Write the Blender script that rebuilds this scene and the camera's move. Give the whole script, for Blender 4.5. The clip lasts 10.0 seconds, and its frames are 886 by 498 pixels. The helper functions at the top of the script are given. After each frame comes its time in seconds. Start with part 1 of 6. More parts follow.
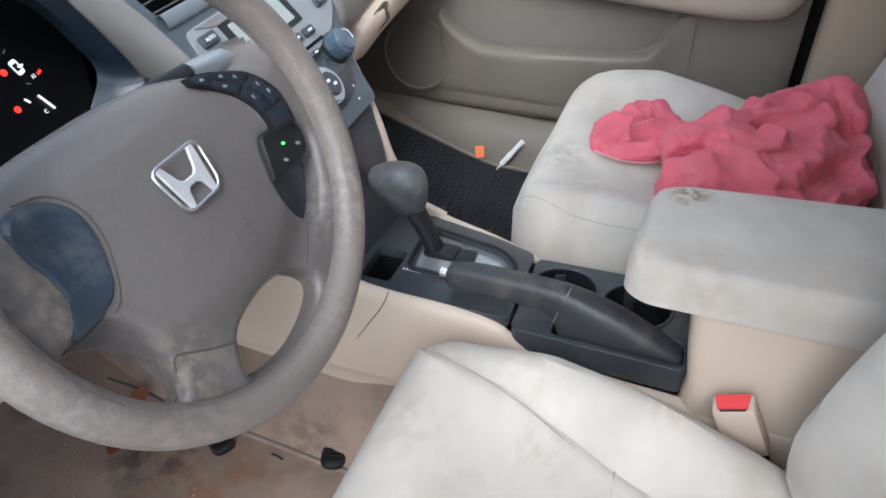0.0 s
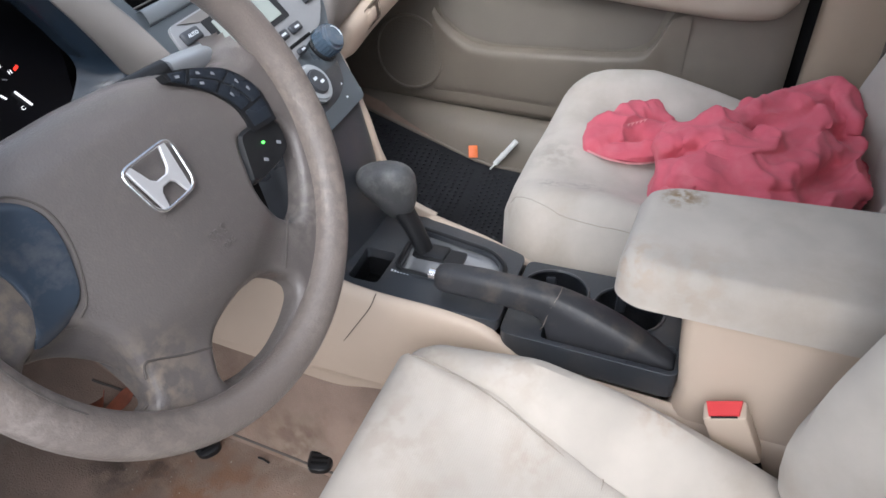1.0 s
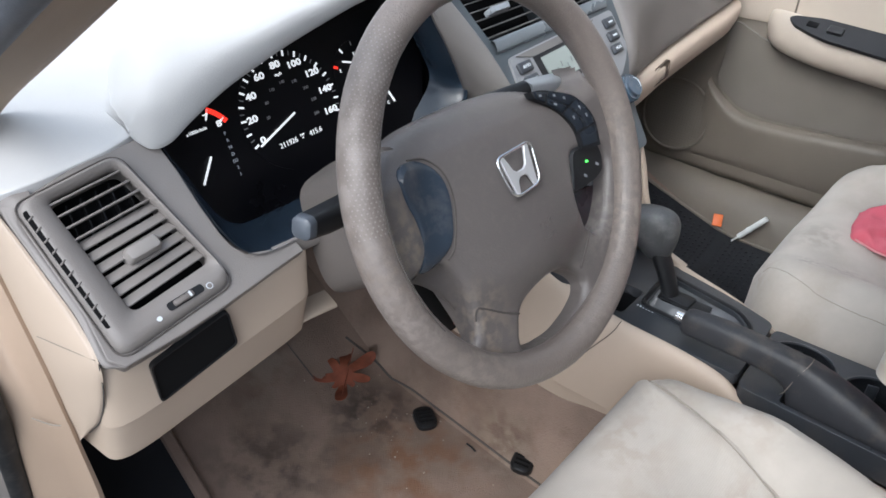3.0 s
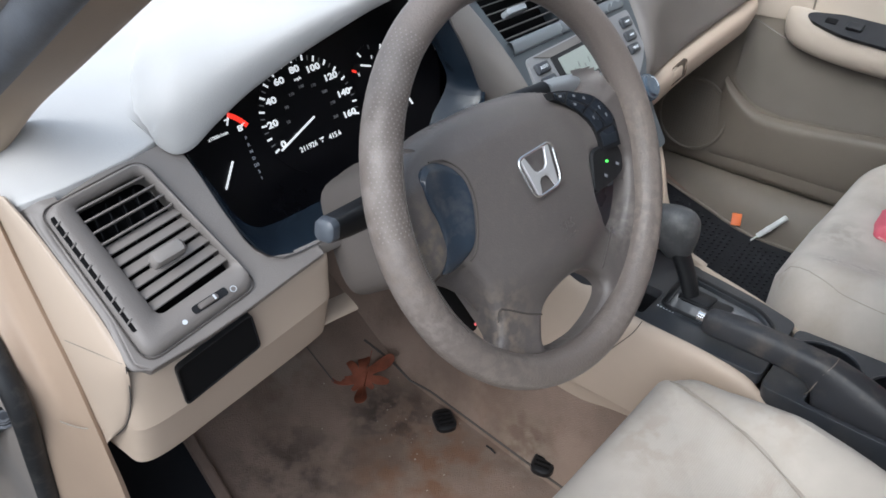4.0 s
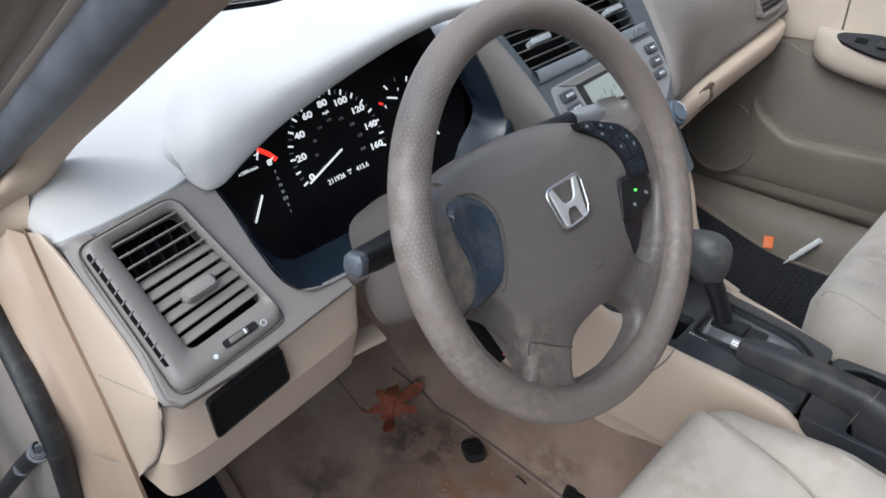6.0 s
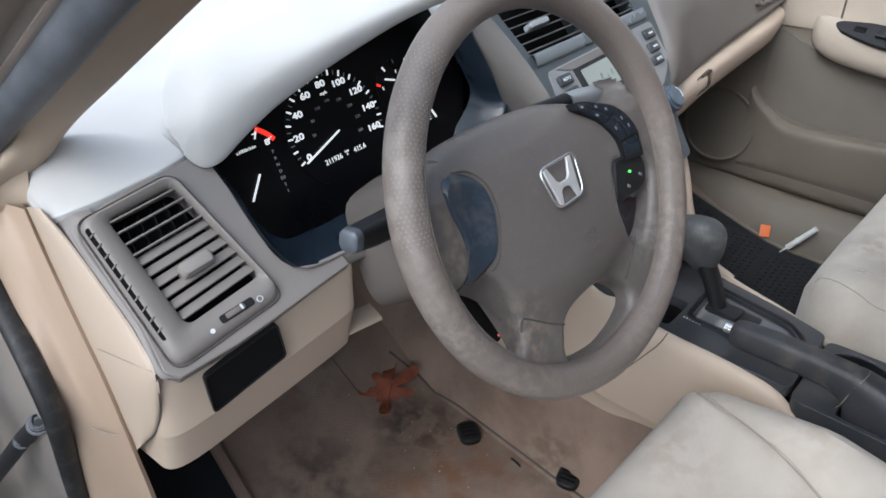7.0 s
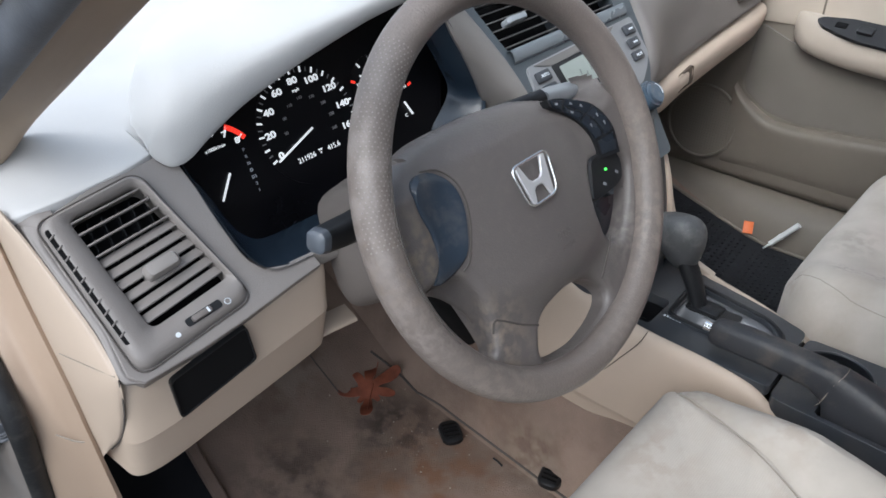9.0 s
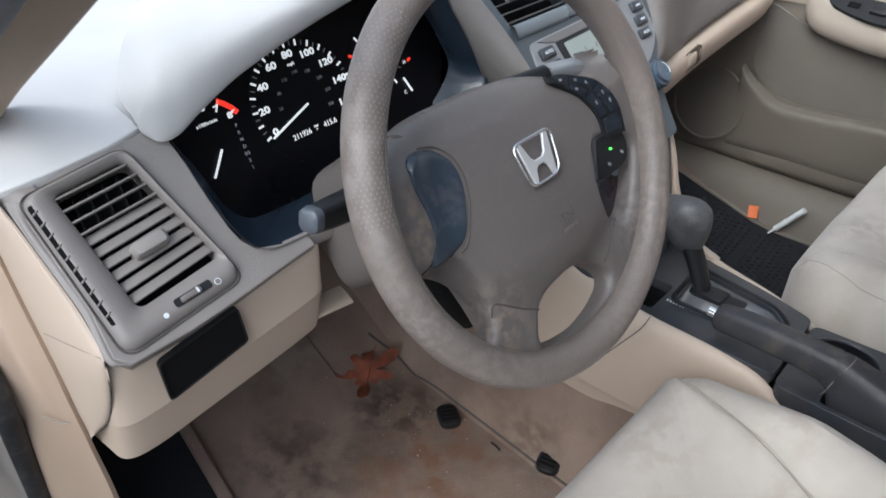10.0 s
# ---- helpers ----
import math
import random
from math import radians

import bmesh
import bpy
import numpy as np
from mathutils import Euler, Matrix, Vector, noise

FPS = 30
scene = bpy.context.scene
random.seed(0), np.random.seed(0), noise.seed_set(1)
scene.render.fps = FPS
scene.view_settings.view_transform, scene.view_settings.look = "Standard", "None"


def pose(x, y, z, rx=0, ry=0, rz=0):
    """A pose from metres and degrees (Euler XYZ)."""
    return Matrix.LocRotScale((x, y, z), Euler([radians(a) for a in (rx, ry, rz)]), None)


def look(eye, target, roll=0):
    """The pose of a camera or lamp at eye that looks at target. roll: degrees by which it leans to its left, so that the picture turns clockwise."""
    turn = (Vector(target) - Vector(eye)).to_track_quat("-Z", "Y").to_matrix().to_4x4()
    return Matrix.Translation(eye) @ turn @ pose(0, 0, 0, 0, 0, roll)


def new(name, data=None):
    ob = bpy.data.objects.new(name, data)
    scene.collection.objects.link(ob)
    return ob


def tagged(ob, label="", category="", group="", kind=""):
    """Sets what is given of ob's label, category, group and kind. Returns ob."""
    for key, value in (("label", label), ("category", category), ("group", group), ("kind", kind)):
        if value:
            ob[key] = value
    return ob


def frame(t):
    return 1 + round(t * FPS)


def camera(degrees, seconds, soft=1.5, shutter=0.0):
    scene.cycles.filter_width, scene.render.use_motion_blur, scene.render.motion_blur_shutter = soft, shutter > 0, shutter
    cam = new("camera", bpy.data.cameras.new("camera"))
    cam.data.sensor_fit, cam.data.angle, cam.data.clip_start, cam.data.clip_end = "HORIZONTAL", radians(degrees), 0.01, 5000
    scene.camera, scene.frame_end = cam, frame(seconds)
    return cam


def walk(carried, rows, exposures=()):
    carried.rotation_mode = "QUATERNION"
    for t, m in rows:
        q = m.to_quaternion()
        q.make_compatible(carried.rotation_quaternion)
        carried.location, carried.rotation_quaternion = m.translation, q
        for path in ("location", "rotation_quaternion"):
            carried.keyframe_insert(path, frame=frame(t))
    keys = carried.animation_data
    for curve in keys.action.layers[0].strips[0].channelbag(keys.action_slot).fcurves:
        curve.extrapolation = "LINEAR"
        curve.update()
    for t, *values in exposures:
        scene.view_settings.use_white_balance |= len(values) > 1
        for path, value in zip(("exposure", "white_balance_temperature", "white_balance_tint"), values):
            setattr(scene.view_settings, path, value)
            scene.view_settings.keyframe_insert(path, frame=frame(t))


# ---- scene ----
# Car interior seen through the open driver's door. x: across to the passenger, y: ahead, z: up.
# The origin lies under the steering wheel's centre, on the driver's carpet.
from mathutils.bvhtree import BVHTree

cam = camera(66.9, 10.0, soft=1.6, shutter=0.6)
PATH = [
    (0, (-0.3260, -0.3424, 0.9072), (0.4237, -0.0228, 0.3276), -0.49),
    (0.5, (-0.3125, -0.3448, 0.9025), (0.4418, -0.0300, 0.3264), 0.13),
    (1, (-0.3082, -0.3471, 0.9008), (0.4423, -0.0317, 0.3201), -0.06),
    (1.2, (-0.3141, -0.3461, 0.9008), (0.4334, -0.0193, 0.3225), 0.12),
    (1.35, (-0.3394, -0.3421, 0.9009), (0.3928, 0.0339, 0.3329), 0.91),
    (1.5, (-0.3732, -0.3366, 0.9009), (0.3334, 0.1036, 0.3469), 1.96),
    (1.75, (-0.4065, -0.3314, 0.9108), (0.2661, 0.1754, 0.3717), 2.31),
    (2, (-0.4261, -0.3284, 0.9166), (0.2236, 0.2163, 0.3863), 2.51),
    (2.5, (-0.4432, -0.3231, 0.9169), (0.1933, 0.2396, 0.3894), 3.19),
    (4, (-0.4576, -0.3151, 0.9161), (0.1635, 0.2695, 0.3941), 1.70),
    (4.5, (-0.4608, -0.3100, 0.9165), (0.1452, 0.2879, 0.3918), 0.95),
    (5, (-0.4676, -0.2954, 0.9260), (0.1272, 0.3287, 0.4193), -0.27),
    (5.5, (-0.4666, -0.3030, 0.9299), (0.1312, 0.3233, 0.4294), -0.63),
    (6, (-0.4553, -0.3096, 0.9231), (0.1505, 0.3145, 0.4297), -0.21),
    (7.5, (-0.4620, -0.3236, 0.9160), (0.1364, 0.2957, 0.4076), 0.60),
    (8, (-0.4552, -0.3191, 0.9183), (0.1418, 0.3166, 0.4289), -0.00),
    (8.5, (-0.4511, -0.3197, 0.9145), (0.1452, 0.3058, 0.4113), 0.42),
    (9, (-0.4399, -0.3240, 0.9128), (0.1704, 0.2828, 0.4035), 0.49),
    (9.5, (-0.4329, -0.3228, 0.9093), (0.1714, 0.2879, 0.3976), 0.41),
    (10, (-0.4255, -0.3140, 0.9011), (0.1740, 0.2841, 0.3692), 1.02),
]
walk(cam, [(t, look(eye, target, roll)) for t, eye, target, roll in PATH],
     [(0.0, 0.03, 5650, 6), (0.4, 0.04, 5900, 9), (1.2, 0.0, 5900, 10), (2.0, -0.05, 5900, 8), (2.6, -0.14, 5850, 8), (3.6, -0.40, 5850, 7), (10.0, -0.45, 5820, 7)])

# ---- daylight: a bright overcast sky ----
world = bpy.data.worlds.new("overcast_sky")
scene.world = world
world.use_nodes = True
wn, wl = world.node_tree.nodes, world.node_tree.links
sky = wn.new("ShaderNodeTexSky")
sky.sky_type, sky.sun_disc = "NISHITA", False
sky.sun_elevation, sky.sun_rotation = radians(47), radians(-101)
sky.air_density, sky.dust_density = 1.0, 4.0
grey = wn.new("ShaderNodeHueSaturation")
grey.inputs["Saturation"].default_value = 0.5
wl.new(sky.outputs[0], grey.inputs["Color"])
wl.new(grey.outputs[0], wn["Background"].inputs["Color"])
wn["Background"].inputs["Strength"].default_value = 0.38
sun = new("sun", bpy.data.lights.new("sun", "SUN"))
sun.data.energy, sun.data.angle, sun.data.color = 0.80, radians(90), (1.0, 0.97, 0.93)
sun.matrix_basis = look((-1.75, -0.35, 2.3), (0, 0, 0.4))

# ---- materials ----
def material(name, color, rough=0.5, metal=0.0, vary=0.12, scale=9.0, grain=900.0, bump=0.15, dirt_or_glint=None,
             dirt_or_glint_scale=6.0, dirt_or_glint_amount=0.45, spec=0.5, sheen=0.0, coat=0.0, rib=0.0, height=0.0006, spots=(), torn_scale=3.4):
    """A procedural surface: tint drift at a large and a small scale, fine relief, optional stains or painted
    highlights.
    """
    m = bpy.data.materials.new(name)
    m.use_nodes = True
    n, l = m.node_tree.nodes, m.node_tree.links
    b = n["Principled BSDF"]
    at = n.new("ShaderNodeTexCoord")
    big = n.new("ShaderNodeTexNoise")
    big.inputs["Scale"].default_value, big.inputs["Detail"].default_value = scale, 6
    l.new(at.outputs["Object"], big.inputs["Vector"])
    fine = n.new("ShaderNodeTexNoise")
    fine.inputs["Scale"].default_value, fine.inputs["Detail"].default_value = grain, 3
    l.new(at.outputs["Object"], fine.inputs["Vector"])
    ramp = n.new("ShaderNodeMapRange")
    ramp.inputs["From Min"].default_value, ramp.inputs["From Max"].default_value = 0.3, 0.7
    ramp.inputs["To Min"].default_value, ramp.inputs["To Max"].default_value = 1 - vary, 1 + vary
    l.new(big.outputs[0], ramp.inputs["Value"])
    mul = n.new("ShaderNodeMix")
    mul.data_type, mul.blend_type = "RGBA", "MULTIPLY"
    mul.inputs["Factor"].default_value = 1.0
    mul.inputs["A"].default_value = (*color, 1)
    l.new(ramp.outputs[0], mul.inputs["B"])
    out = mul.outputs["Result"]
    if dirt_or_glint:
        blots = n.new("ShaderNodeTexNoise")
        blots.inputs["Scale"].default_value, blots.inputs["Detail"].default_value = dirt_or_glint_scale, 8
        blots.inputs["Roughness"].default_value = 0.65
        shift = n.new("ShaderNodeMapping")
        shift.inputs["Location"].default_value = (3.1, 1.7, 0.4)
        l.new(at.outputs["Object"], shift.inputs["Vector"])
        l.new(shift.outputs[0], blots.inputs["Vector"])
        cut = n.new("ShaderNodeMapRange")
        cut.inputs["From Min"].default_value, cut.inputs["From Max"].default_value = 0.5, 0.78
        cut.inputs["To Max"].default_value = dirt_or_glint_amount
        l.new(blots.outputs[0], cut.inputs["Value"])
        mix = n.new("ShaderNodeMix")
        mix.data_type = "RGBA"
        mix.inputs["B"].default_value = (*dirt_or_glint, 1)
        l.new(cut.outputs[0], mix.inputs["Factor"])
        l.new(out, mix.inputs["A"])
        out = mix.outputs["Result"]
    for place, radius, tint, amount in spots:
        far = n.new("ShaderNodeVectorMath")
        far.operation = "DISTANCE"
        far.inputs[1].default_value = place
        l.new(at.outputs["Object"], far.inputs[0])
        torn = n.new("ShaderNodeTexNoise")
        torn.inputs["Scale"].default_value, torn.inputs["Detail"].default_value = torn_scale / radius, 10
        l.new(at.outputs["Object"], torn.inputs["Vector"])
        fade = n.new("ShaderNodeMapRange")
        fade.inputs["From Min"].default_value, fade.inputs["From Max"].default_value = radius, radius * 0.25
        l.new(far.outputs["Value"], fade.inputs["Value"])
        sharp = n.new("ShaderNodeMapRange")
        sharp.inputs["From Min"].default_value, sharp.inputs["From Max"].default_value = 0.43, 0.60
        l.new(torn.outputs[0], sharp.inputs["Value"])
        k = n.new("ShaderNodeMath")
        k.operation = "MULTIPLY"
        l.new(fade.outputs[0], k.inputs[0])
        l.new(sharp.outputs[0], k.inputs[1])
        k2 = n.new("ShaderNodeMath")
        k2.operation = "MULTIPLY"
        k2.inputs[1].default_value = amount
        l.new(k.outputs[0], k2.inputs[0])
        mix = n.new("ShaderNodeMix")
        mix.data_type = "RGBA"
        mix.inputs["B"].default_value = (*tint, 1)
        l.new(k2.outputs[0], mix.inputs["Factor"])
        l.new(out, mix.inputs["A"])
        out = mix.outputs["Result"]
    l.new(out, b.inputs["Base Color"])
    rr = n.new("ShaderNodeMapRange")
    rr.inputs["To Min"].default_value, rr.inputs["To Max"].default_value = max(rough - 0.08, 0.02), min(rough + 0.08, 1)
    l.new(big.outputs[0], rr.inputs["Value"])
    l.new(rr.outputs[0], b.inputs["Roughness"])
    b.inputs["Metallic"].default_value = metal
    b.inputs["Specular IOR Level"].default_value = spec
    b.inputs["Sheen Weight"].default_value = sheen
    b.inputs["Coat Weight"].default_value = coat
    if bump:
        bp = n.new("ShaderNodeBump")
        bp.inputs["Strength"].default_value, bp.inputs["Distance"].default_value = bump, height
        src = fine.outputs[0]
        if rib:
            wave = n.new("ShaderNodeTexWave")
            wave.bands_direction = "Y"
            wave.inputs["Scale"].default_value, wave.inputs["Distortion"].default_value = rib, 0.6
            l.new(at.outputs["Object"], wave.inputs["Vector"])
            add = n.new("ShaderNodeMath")
            l.new(fine.outputs[0], add.inputs[0])
            l.new(wave.outputs["Fac"], add.inputs[1])
            src = add.outputs[0]
        l.new(src, bp.inputs["Height"])
        l.new(bp.outputs[0], b.inputs["Normal"])
    return m


def glow(name, color, strength):
    m = bpy.data.materials.new(name)
    m.use_nodes = True
    b = m.node_tree.nodes["Principled BSDF"]
    b.inputs["Base Color"].default_value = (*[c * 0.5 for c in color], 1)
    b.inputs["Emission Color"].default_value = (*color, 1)
    b.inputs["Emission Strength"].default_value = strength
    return m


def glass(name, tint=(0.95, 0.97, 0.96)):
    m = bpy.data.materials.new(name)
    m.use_nodes = True
    b = m.node_tree.nodes["Principled BSDF"]
    b.inputs["Base Color"].default_value = (*tint, 1)
    b.inputs["Transmission Weight"].default_value = 1.0
    b.inputs["Roughness"].default_value = 0.0
    b.inputs["IOR"].default_value = 1.05
    return m


TABGREY = material("pale_grey_vent_tab", (0.24, 0.26, 0.28), 0.34, vary=0.05, grain=1200, bump=0.1)
VENTTAB = material("smooth_grey_taupe_tab", (0.27, 0.25, 0.235), 0.36, vary=0.06, grain=1200, bump=0.1)
TAUPE = material("taupe_soft_plastic", (0.150, 0.134, 0.124), 0.48, vary=0.08, grain=750, bump=0.45)
SHROUD = material("dark_taupe_shroud_plastic", (0.110, 0.097, 0.089), 0.5, vary=0.08, grain=750, bump=0.45)
PANELGREY = material("grey_taupe_panel_plastic", (0.208, 0.190, 0.178), 0.44, vary=0.07, grain=750, bump=0.45)
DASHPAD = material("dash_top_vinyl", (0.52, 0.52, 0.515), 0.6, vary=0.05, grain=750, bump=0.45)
WHEELSKIN = material("worn_steering_wheel_skin", (0.164, 0.139, 0.125), 0.40, vary=0.05, scale=14, grain=520, bump=0.8, torn_scale=8,
                     dirt_or_glint=(0.27, 0.235, 0.205), dirt_or_glint_scale=420, dirt_or_glint_amount=0.25,
                     spots=[((-0.150, 0.0, 0.645), 0.06, (0.31, 0.25, 0.19), 0.33), ((0.170, -0.005, 0.665), 0.06, (0.29, 0.25, 0.21), 0.30), ((-0.12, -0.05, 0.54), 0.07, (0.32, 0.275, 0.23), 0.30), ((0.05, -0.07, 0.50), 0.06, (0.28, 0.25, 0.22), 0.30), ((-0.16, -0.02, 0.60), 0.05, (0.36, 0.32, 0.29), 0.36), ((-0.165, 0.02, 0.70), 0.13, (0.33, 0.30, 0.28), 0.36), ((0.16, -0.04, 0.56), 0.09, (0.33, 0.28, 0.24), 0.42)])
HUBSKIN = material("airbag_cover_plastic", (0.120, 0.107, 0.101), 0.36, vary=0.05, grain=620, bump=0.55, torn_scale=5,
                   dirt_or_glint=(0.22, 0.19, 0.165), dirt_or_glint_scale=130, dirt_or_glint_amount=0.18,
                   spots=[((-0.135, -0.005, 0.645), 0.05, (0.24, 0.20, 0.15), 0.55), ((0.12, -0.03, 0.57), 0.05, (0.25, 0.225, 0.205), 0.5), ((-0.09, -0.05, 0.56), 0.05, (0.32, 0.26, 0.2), 0.5)])
BEIGE = material("beige_hard_plastic", (0.478, 0.390, 0.310), 0.5, vary=0.05, grain=1200, bump=0.18,
                 dirt_or_glint=(0.36, 0.27, 0.19), dirt_or_glint_scale=5, dirt_or_glint_amount=0.16)
# DOORSKIN and DOORCLOTH carry the lower passenger door's shade in their base colour
DOORSKIN = material("shade_toned_door_vinyl", (0.150, 0.130, 0.106), 0.55, vary=0.05, grain=900, bump=0.25,
                    dirt_or_glint=(0.27, 0.21, 0.16), dirt_or_glint_scale=4, dirt_or_glint_amount=0.25)
DOORBEIGE = material("door_armrest_vinyl", (0.40, 0.345, 0.285), 0.5, vary=0.06, grain=900, bump=0.25, dirt_or_glint=(0.3, 0.24, 0.18), dirt_or_glint_scale=6, dirt_or_glint_amount=0.25)
DOORCLOTH = material("shade_toned_door_cloth", (0.120, 0.106, 0.089), 0.9, vary=0.08, grain=700, bump=0.4, sheen=0.3)
VELOUR = material("worn_beige_velour", (0.462, 0.425, 0.375), 0.95, vary=0.13, scale=11, grain=1500, bump=0.25, sheen=0.15,
                  dirt_or_glint=(0.32, 0.25, 0.18), dirt_or_glint_scale=5.5, dirt_or_glint_amount=0.55, spec=0.2,
                  spots=[((0.425, -0.345, 0.488), 0.034, (0.23, 0.15, 0.075), 0.95), ((0.225, -0.375, 0.345), 0.045, (0.36, 0.22, 0.13), 0.5), ((0.235, -0.30, 0.35), 0.03, (0.3, 0.2, 0.13), 0.4),
                         ((0.20, -0.10, 0.33), 0.06, (0.24, 0.19, 0.14), 0.5), ((0.60, -0.30, 0.37), 0.04, (0.20, 0.16, 0.12), 0.5), ((0.30, -0.31, 0.47), 0.05, (0.42, 0.30, 0.2), 0.5), ((0.58, -0.10, 0.33), 0.05, (0.3, 0.23, 0.17), 0.4),
                         ((0.62, -0.20, 0.375), 0.05, (0.24, 0.21, 0.18), 0.45), ((0.70, -0.13, 0.38), 0.06, (0.26, 0.22, 0.18), 0.4), ((0.60, -0.15, 0.37), 0.03, (0.2, 0.17, 0.14), 0.5), ((0.22, -0.22, 0.36), 0.06, (0.33, 0.24, 0.17), 0.4), ((0.30, -0.38, 0.46), 0.06, (0.36, 0.27, 0.19), 0.4), ((0.34, -0.345, 0.45), 0.035, (0.33, 0.22, 0.14), 0.5)])
RIBBED = material("ribbed_beige_cloth", (0.440, 0.404, 0.358), 0.95, vary=0.12, scale=9, grain=1500, bump=0.22, sheen=0.12,
                  dirt_or_glint=(0.33, 0.25, 0.18), dirt_or_glint_scale=6, dirt_or_glint_amount=0.5, rib=130, spec=0.2,
                  spots=[((0.70, -0.14, 0.38), 0.06, (0.33, 0.26, 0.2), 0.4), ((0.17, -0.115, 0.33), 0.035, (0.25, 0.2, 0.15), 0.3), ((0.10, -0.12, 0.335), 0.07, (0.32, 0.25, 0.19), 0.4), ((0.02, -0.20, 0.33), 0.09, (0.33, 0.26, 0.2), 0.35), ((0.12, -0.26, 0.34), 0.05, (0.30, 0.22, 0.16), 0.35)])
SEATSEAM = material("beige_seam_thread", (0.30, 0.27, 0.23), 0.95, bump=0)
SEAM = material("dark_seam_thread", (0.085, 0.075, 0.068), 0.9, bump=0)
CARPET = material("dirty_beige_carpet", (0.235, 0.173, 0.138), 0.97, vary=0.3, scale=7, grain=420, bump=0.8, sheen=0.2,
                  dirt_or_glint=(0.11, 0.068, 0.046), dirt_or_glint_scale=5.5, dirt_or_glint_amount=0.9, spec=0.1, height=0.002,
                  spots=[((0.10, 0.22, 0.01), 0.16, (0.19, 0.095, 0.048), 0.75), ((0.13, 0.36, 0.02), 0.10, (0.035, 0.03, 0.027), 0.8), ((-0.08, 0.36, 0.02), 0.14, (0.05, 0.042, 0.036), 0.7), ((0.22, 0.12, 0.03), 0.09, (0.30, 0.25, 0.2), 0.6), ((0.02, 0.55, 0.1), 0.14, (0.28, 0.24, 0.2), 0.6)])
CONSOLE = material("charcoal_console_plastic", (0.034, 0.038, 0.045), 0.30, vary=0.15, grain=1300, bump=0.25,
                   dirt_or_glint=(0.15, 0.13, 0.11), dirt_or_glint_scale=9, dirt_or_glint_amount=0.35)
BLACK = material("black_plastic", (0.012, 0.0125, 0.014), 0.4, spec=0.35, vary=0.15, grain=1100, bump=0.2)
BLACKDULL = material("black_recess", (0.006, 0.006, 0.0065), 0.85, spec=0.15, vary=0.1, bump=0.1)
BRAKE = material("grimy_brake_lever_plastic", (0.030, 0.031, 0.035), 0.5, vary=0.2, grain=900, bump=0.35,
                 dirt_or_glint=(0.15, 0.125, 0.10), dirt_or_glint_scale=26, dirt_or_glint_amount=0.6)
KNOBSKIN = material("worn_grey_knob_skin", (0.065, 0.066, 0.068), 0.45, vary=0.25, scale=30, grain=500, bump=0.8, dirt_or_glint=(0.22, 0.22, 0.21), dirt_or_glint_scale=45, dirt_or_glint_amount=0.5)
BADGEFACE = material("satin_chrome_face", (0.80, 0.80, 0.81), 0.42, 0.6, vary=0.03, bump=0)
CHROME = material("chrome_trim", (0.90, 0.90, 0.91), 0.24, 1.0, vary=0.03, bump=0)
SILVER = material("satin_silver_plastic", (0.36, 0.385, 0.41), 0.33, 0.5, vary=0.06, grain=1600, bump=0.06)
BLUEGREY = material("blue_grey_satin_plastic", (0.05, 0.075, 0.105), 0.26, vary=0.2, grain=1300, bump=0.1,
                    dirt_or_glint=(0.22, 0.20, 0.18), dirt_or_glint_scale=30, dirt_or_glint_amount=0.4, coat=0.15)
GATE = material("satin_grey_gate_plate", (0.34, 0.35, 0.37), 0.16, 0.6, vary=0.12, grain=1500, bump=0.05, dirt_or_glint=(0.12, 0.11, 0.10), dirt_or_glint_scale=20, dirt_or_glint_amount=0.3)
FLANK = material("taupe_flank_plastic", (0.150, 0.140, 0.133), 0.40, vary=0.07, grain=1100, bump=0.2)
LEDGE = material("blue_grey_satin_ledge", (0.17, 0.19, 0.21), 0.28, 0.3, vary=0.06, grain=1500, bump=0.06)
PANELSILVER = material("silver_grey_panel", (0.27, 0.275, 0.285), 0.30, 0.45, vary=0.07, grain=1600, bump=0.05)
LCDDARK = material("dark_display_segments", (0.12, 0.14, 0.13), 0.3, bump=0)
CAPGREY = material("dark_grey_stalk_cap", (0.085, 0.097, 0.115), 0.33, vary=0.1, grain=1400, bump=0.1)
STACKGREY = material("dark_grey_satin_plastic", (0.050, 0.060, 0.069), 0.30, vary=0.1, grain=1400, bump=0.1)
RECESSTAUPE = material("dark_taupe_recess_shade", (0.150, 0.142, 0.136), 0.36, 0.1, vary=0.08, grain=1400, bump=0.1)
SATIN = material("blue_grey_satin_trim", (0.072, 0.068, 0.066), 0.36, vary=0.08, grain=1500, bump=0.1)
PADBLUE = material("blue_grey_pad", (0.034, 0.047, 0.066), 0.24, vary=0.2, grain=1500, bump=0.08, dirt_or_glint=(0.22, 0.20, 0.18), dirt_or_glint_scale=30, dirt_or_glint_amount=0.35)
BUTTON = material("satin_blue_black_keys", (0.016, 0.020, 0.027), 0.28, vary=0.15, grain=1500, bump=0.08)
HOUSING = material("dark_blue_cluster_housing", (0.015, 0.024, 0.037), 0.22, vary=0.1, grain=1500, bump=0.12)
FACE = material("gloss_black_dial_face", (0.003, 0.003, 0.004), 0.30, spec=0.25, bump=0, vary=0.02)
LCD = material("grey_green_display", (0.26, 0.29, 0.27), 0.25, vary=0.05, bump=0, coat=0.4)
PRINT = material("pale_print", (0.62, 0.66, 0.70), 0.6, bump=0)
MARK = glow("lit_white_marking", (1.0, 0.98, 0.95), 1.0)
DIMMARK = glow("dim_marking", (0.5, 0.5, 0.5), 0.05)
REDMARK = glow("lit_red_marking", (1.0, 0.04, 0.02), 1.5)
GREENMARK = glow("green_indicator", (0.15, 1.0, 0.12), 2.5)
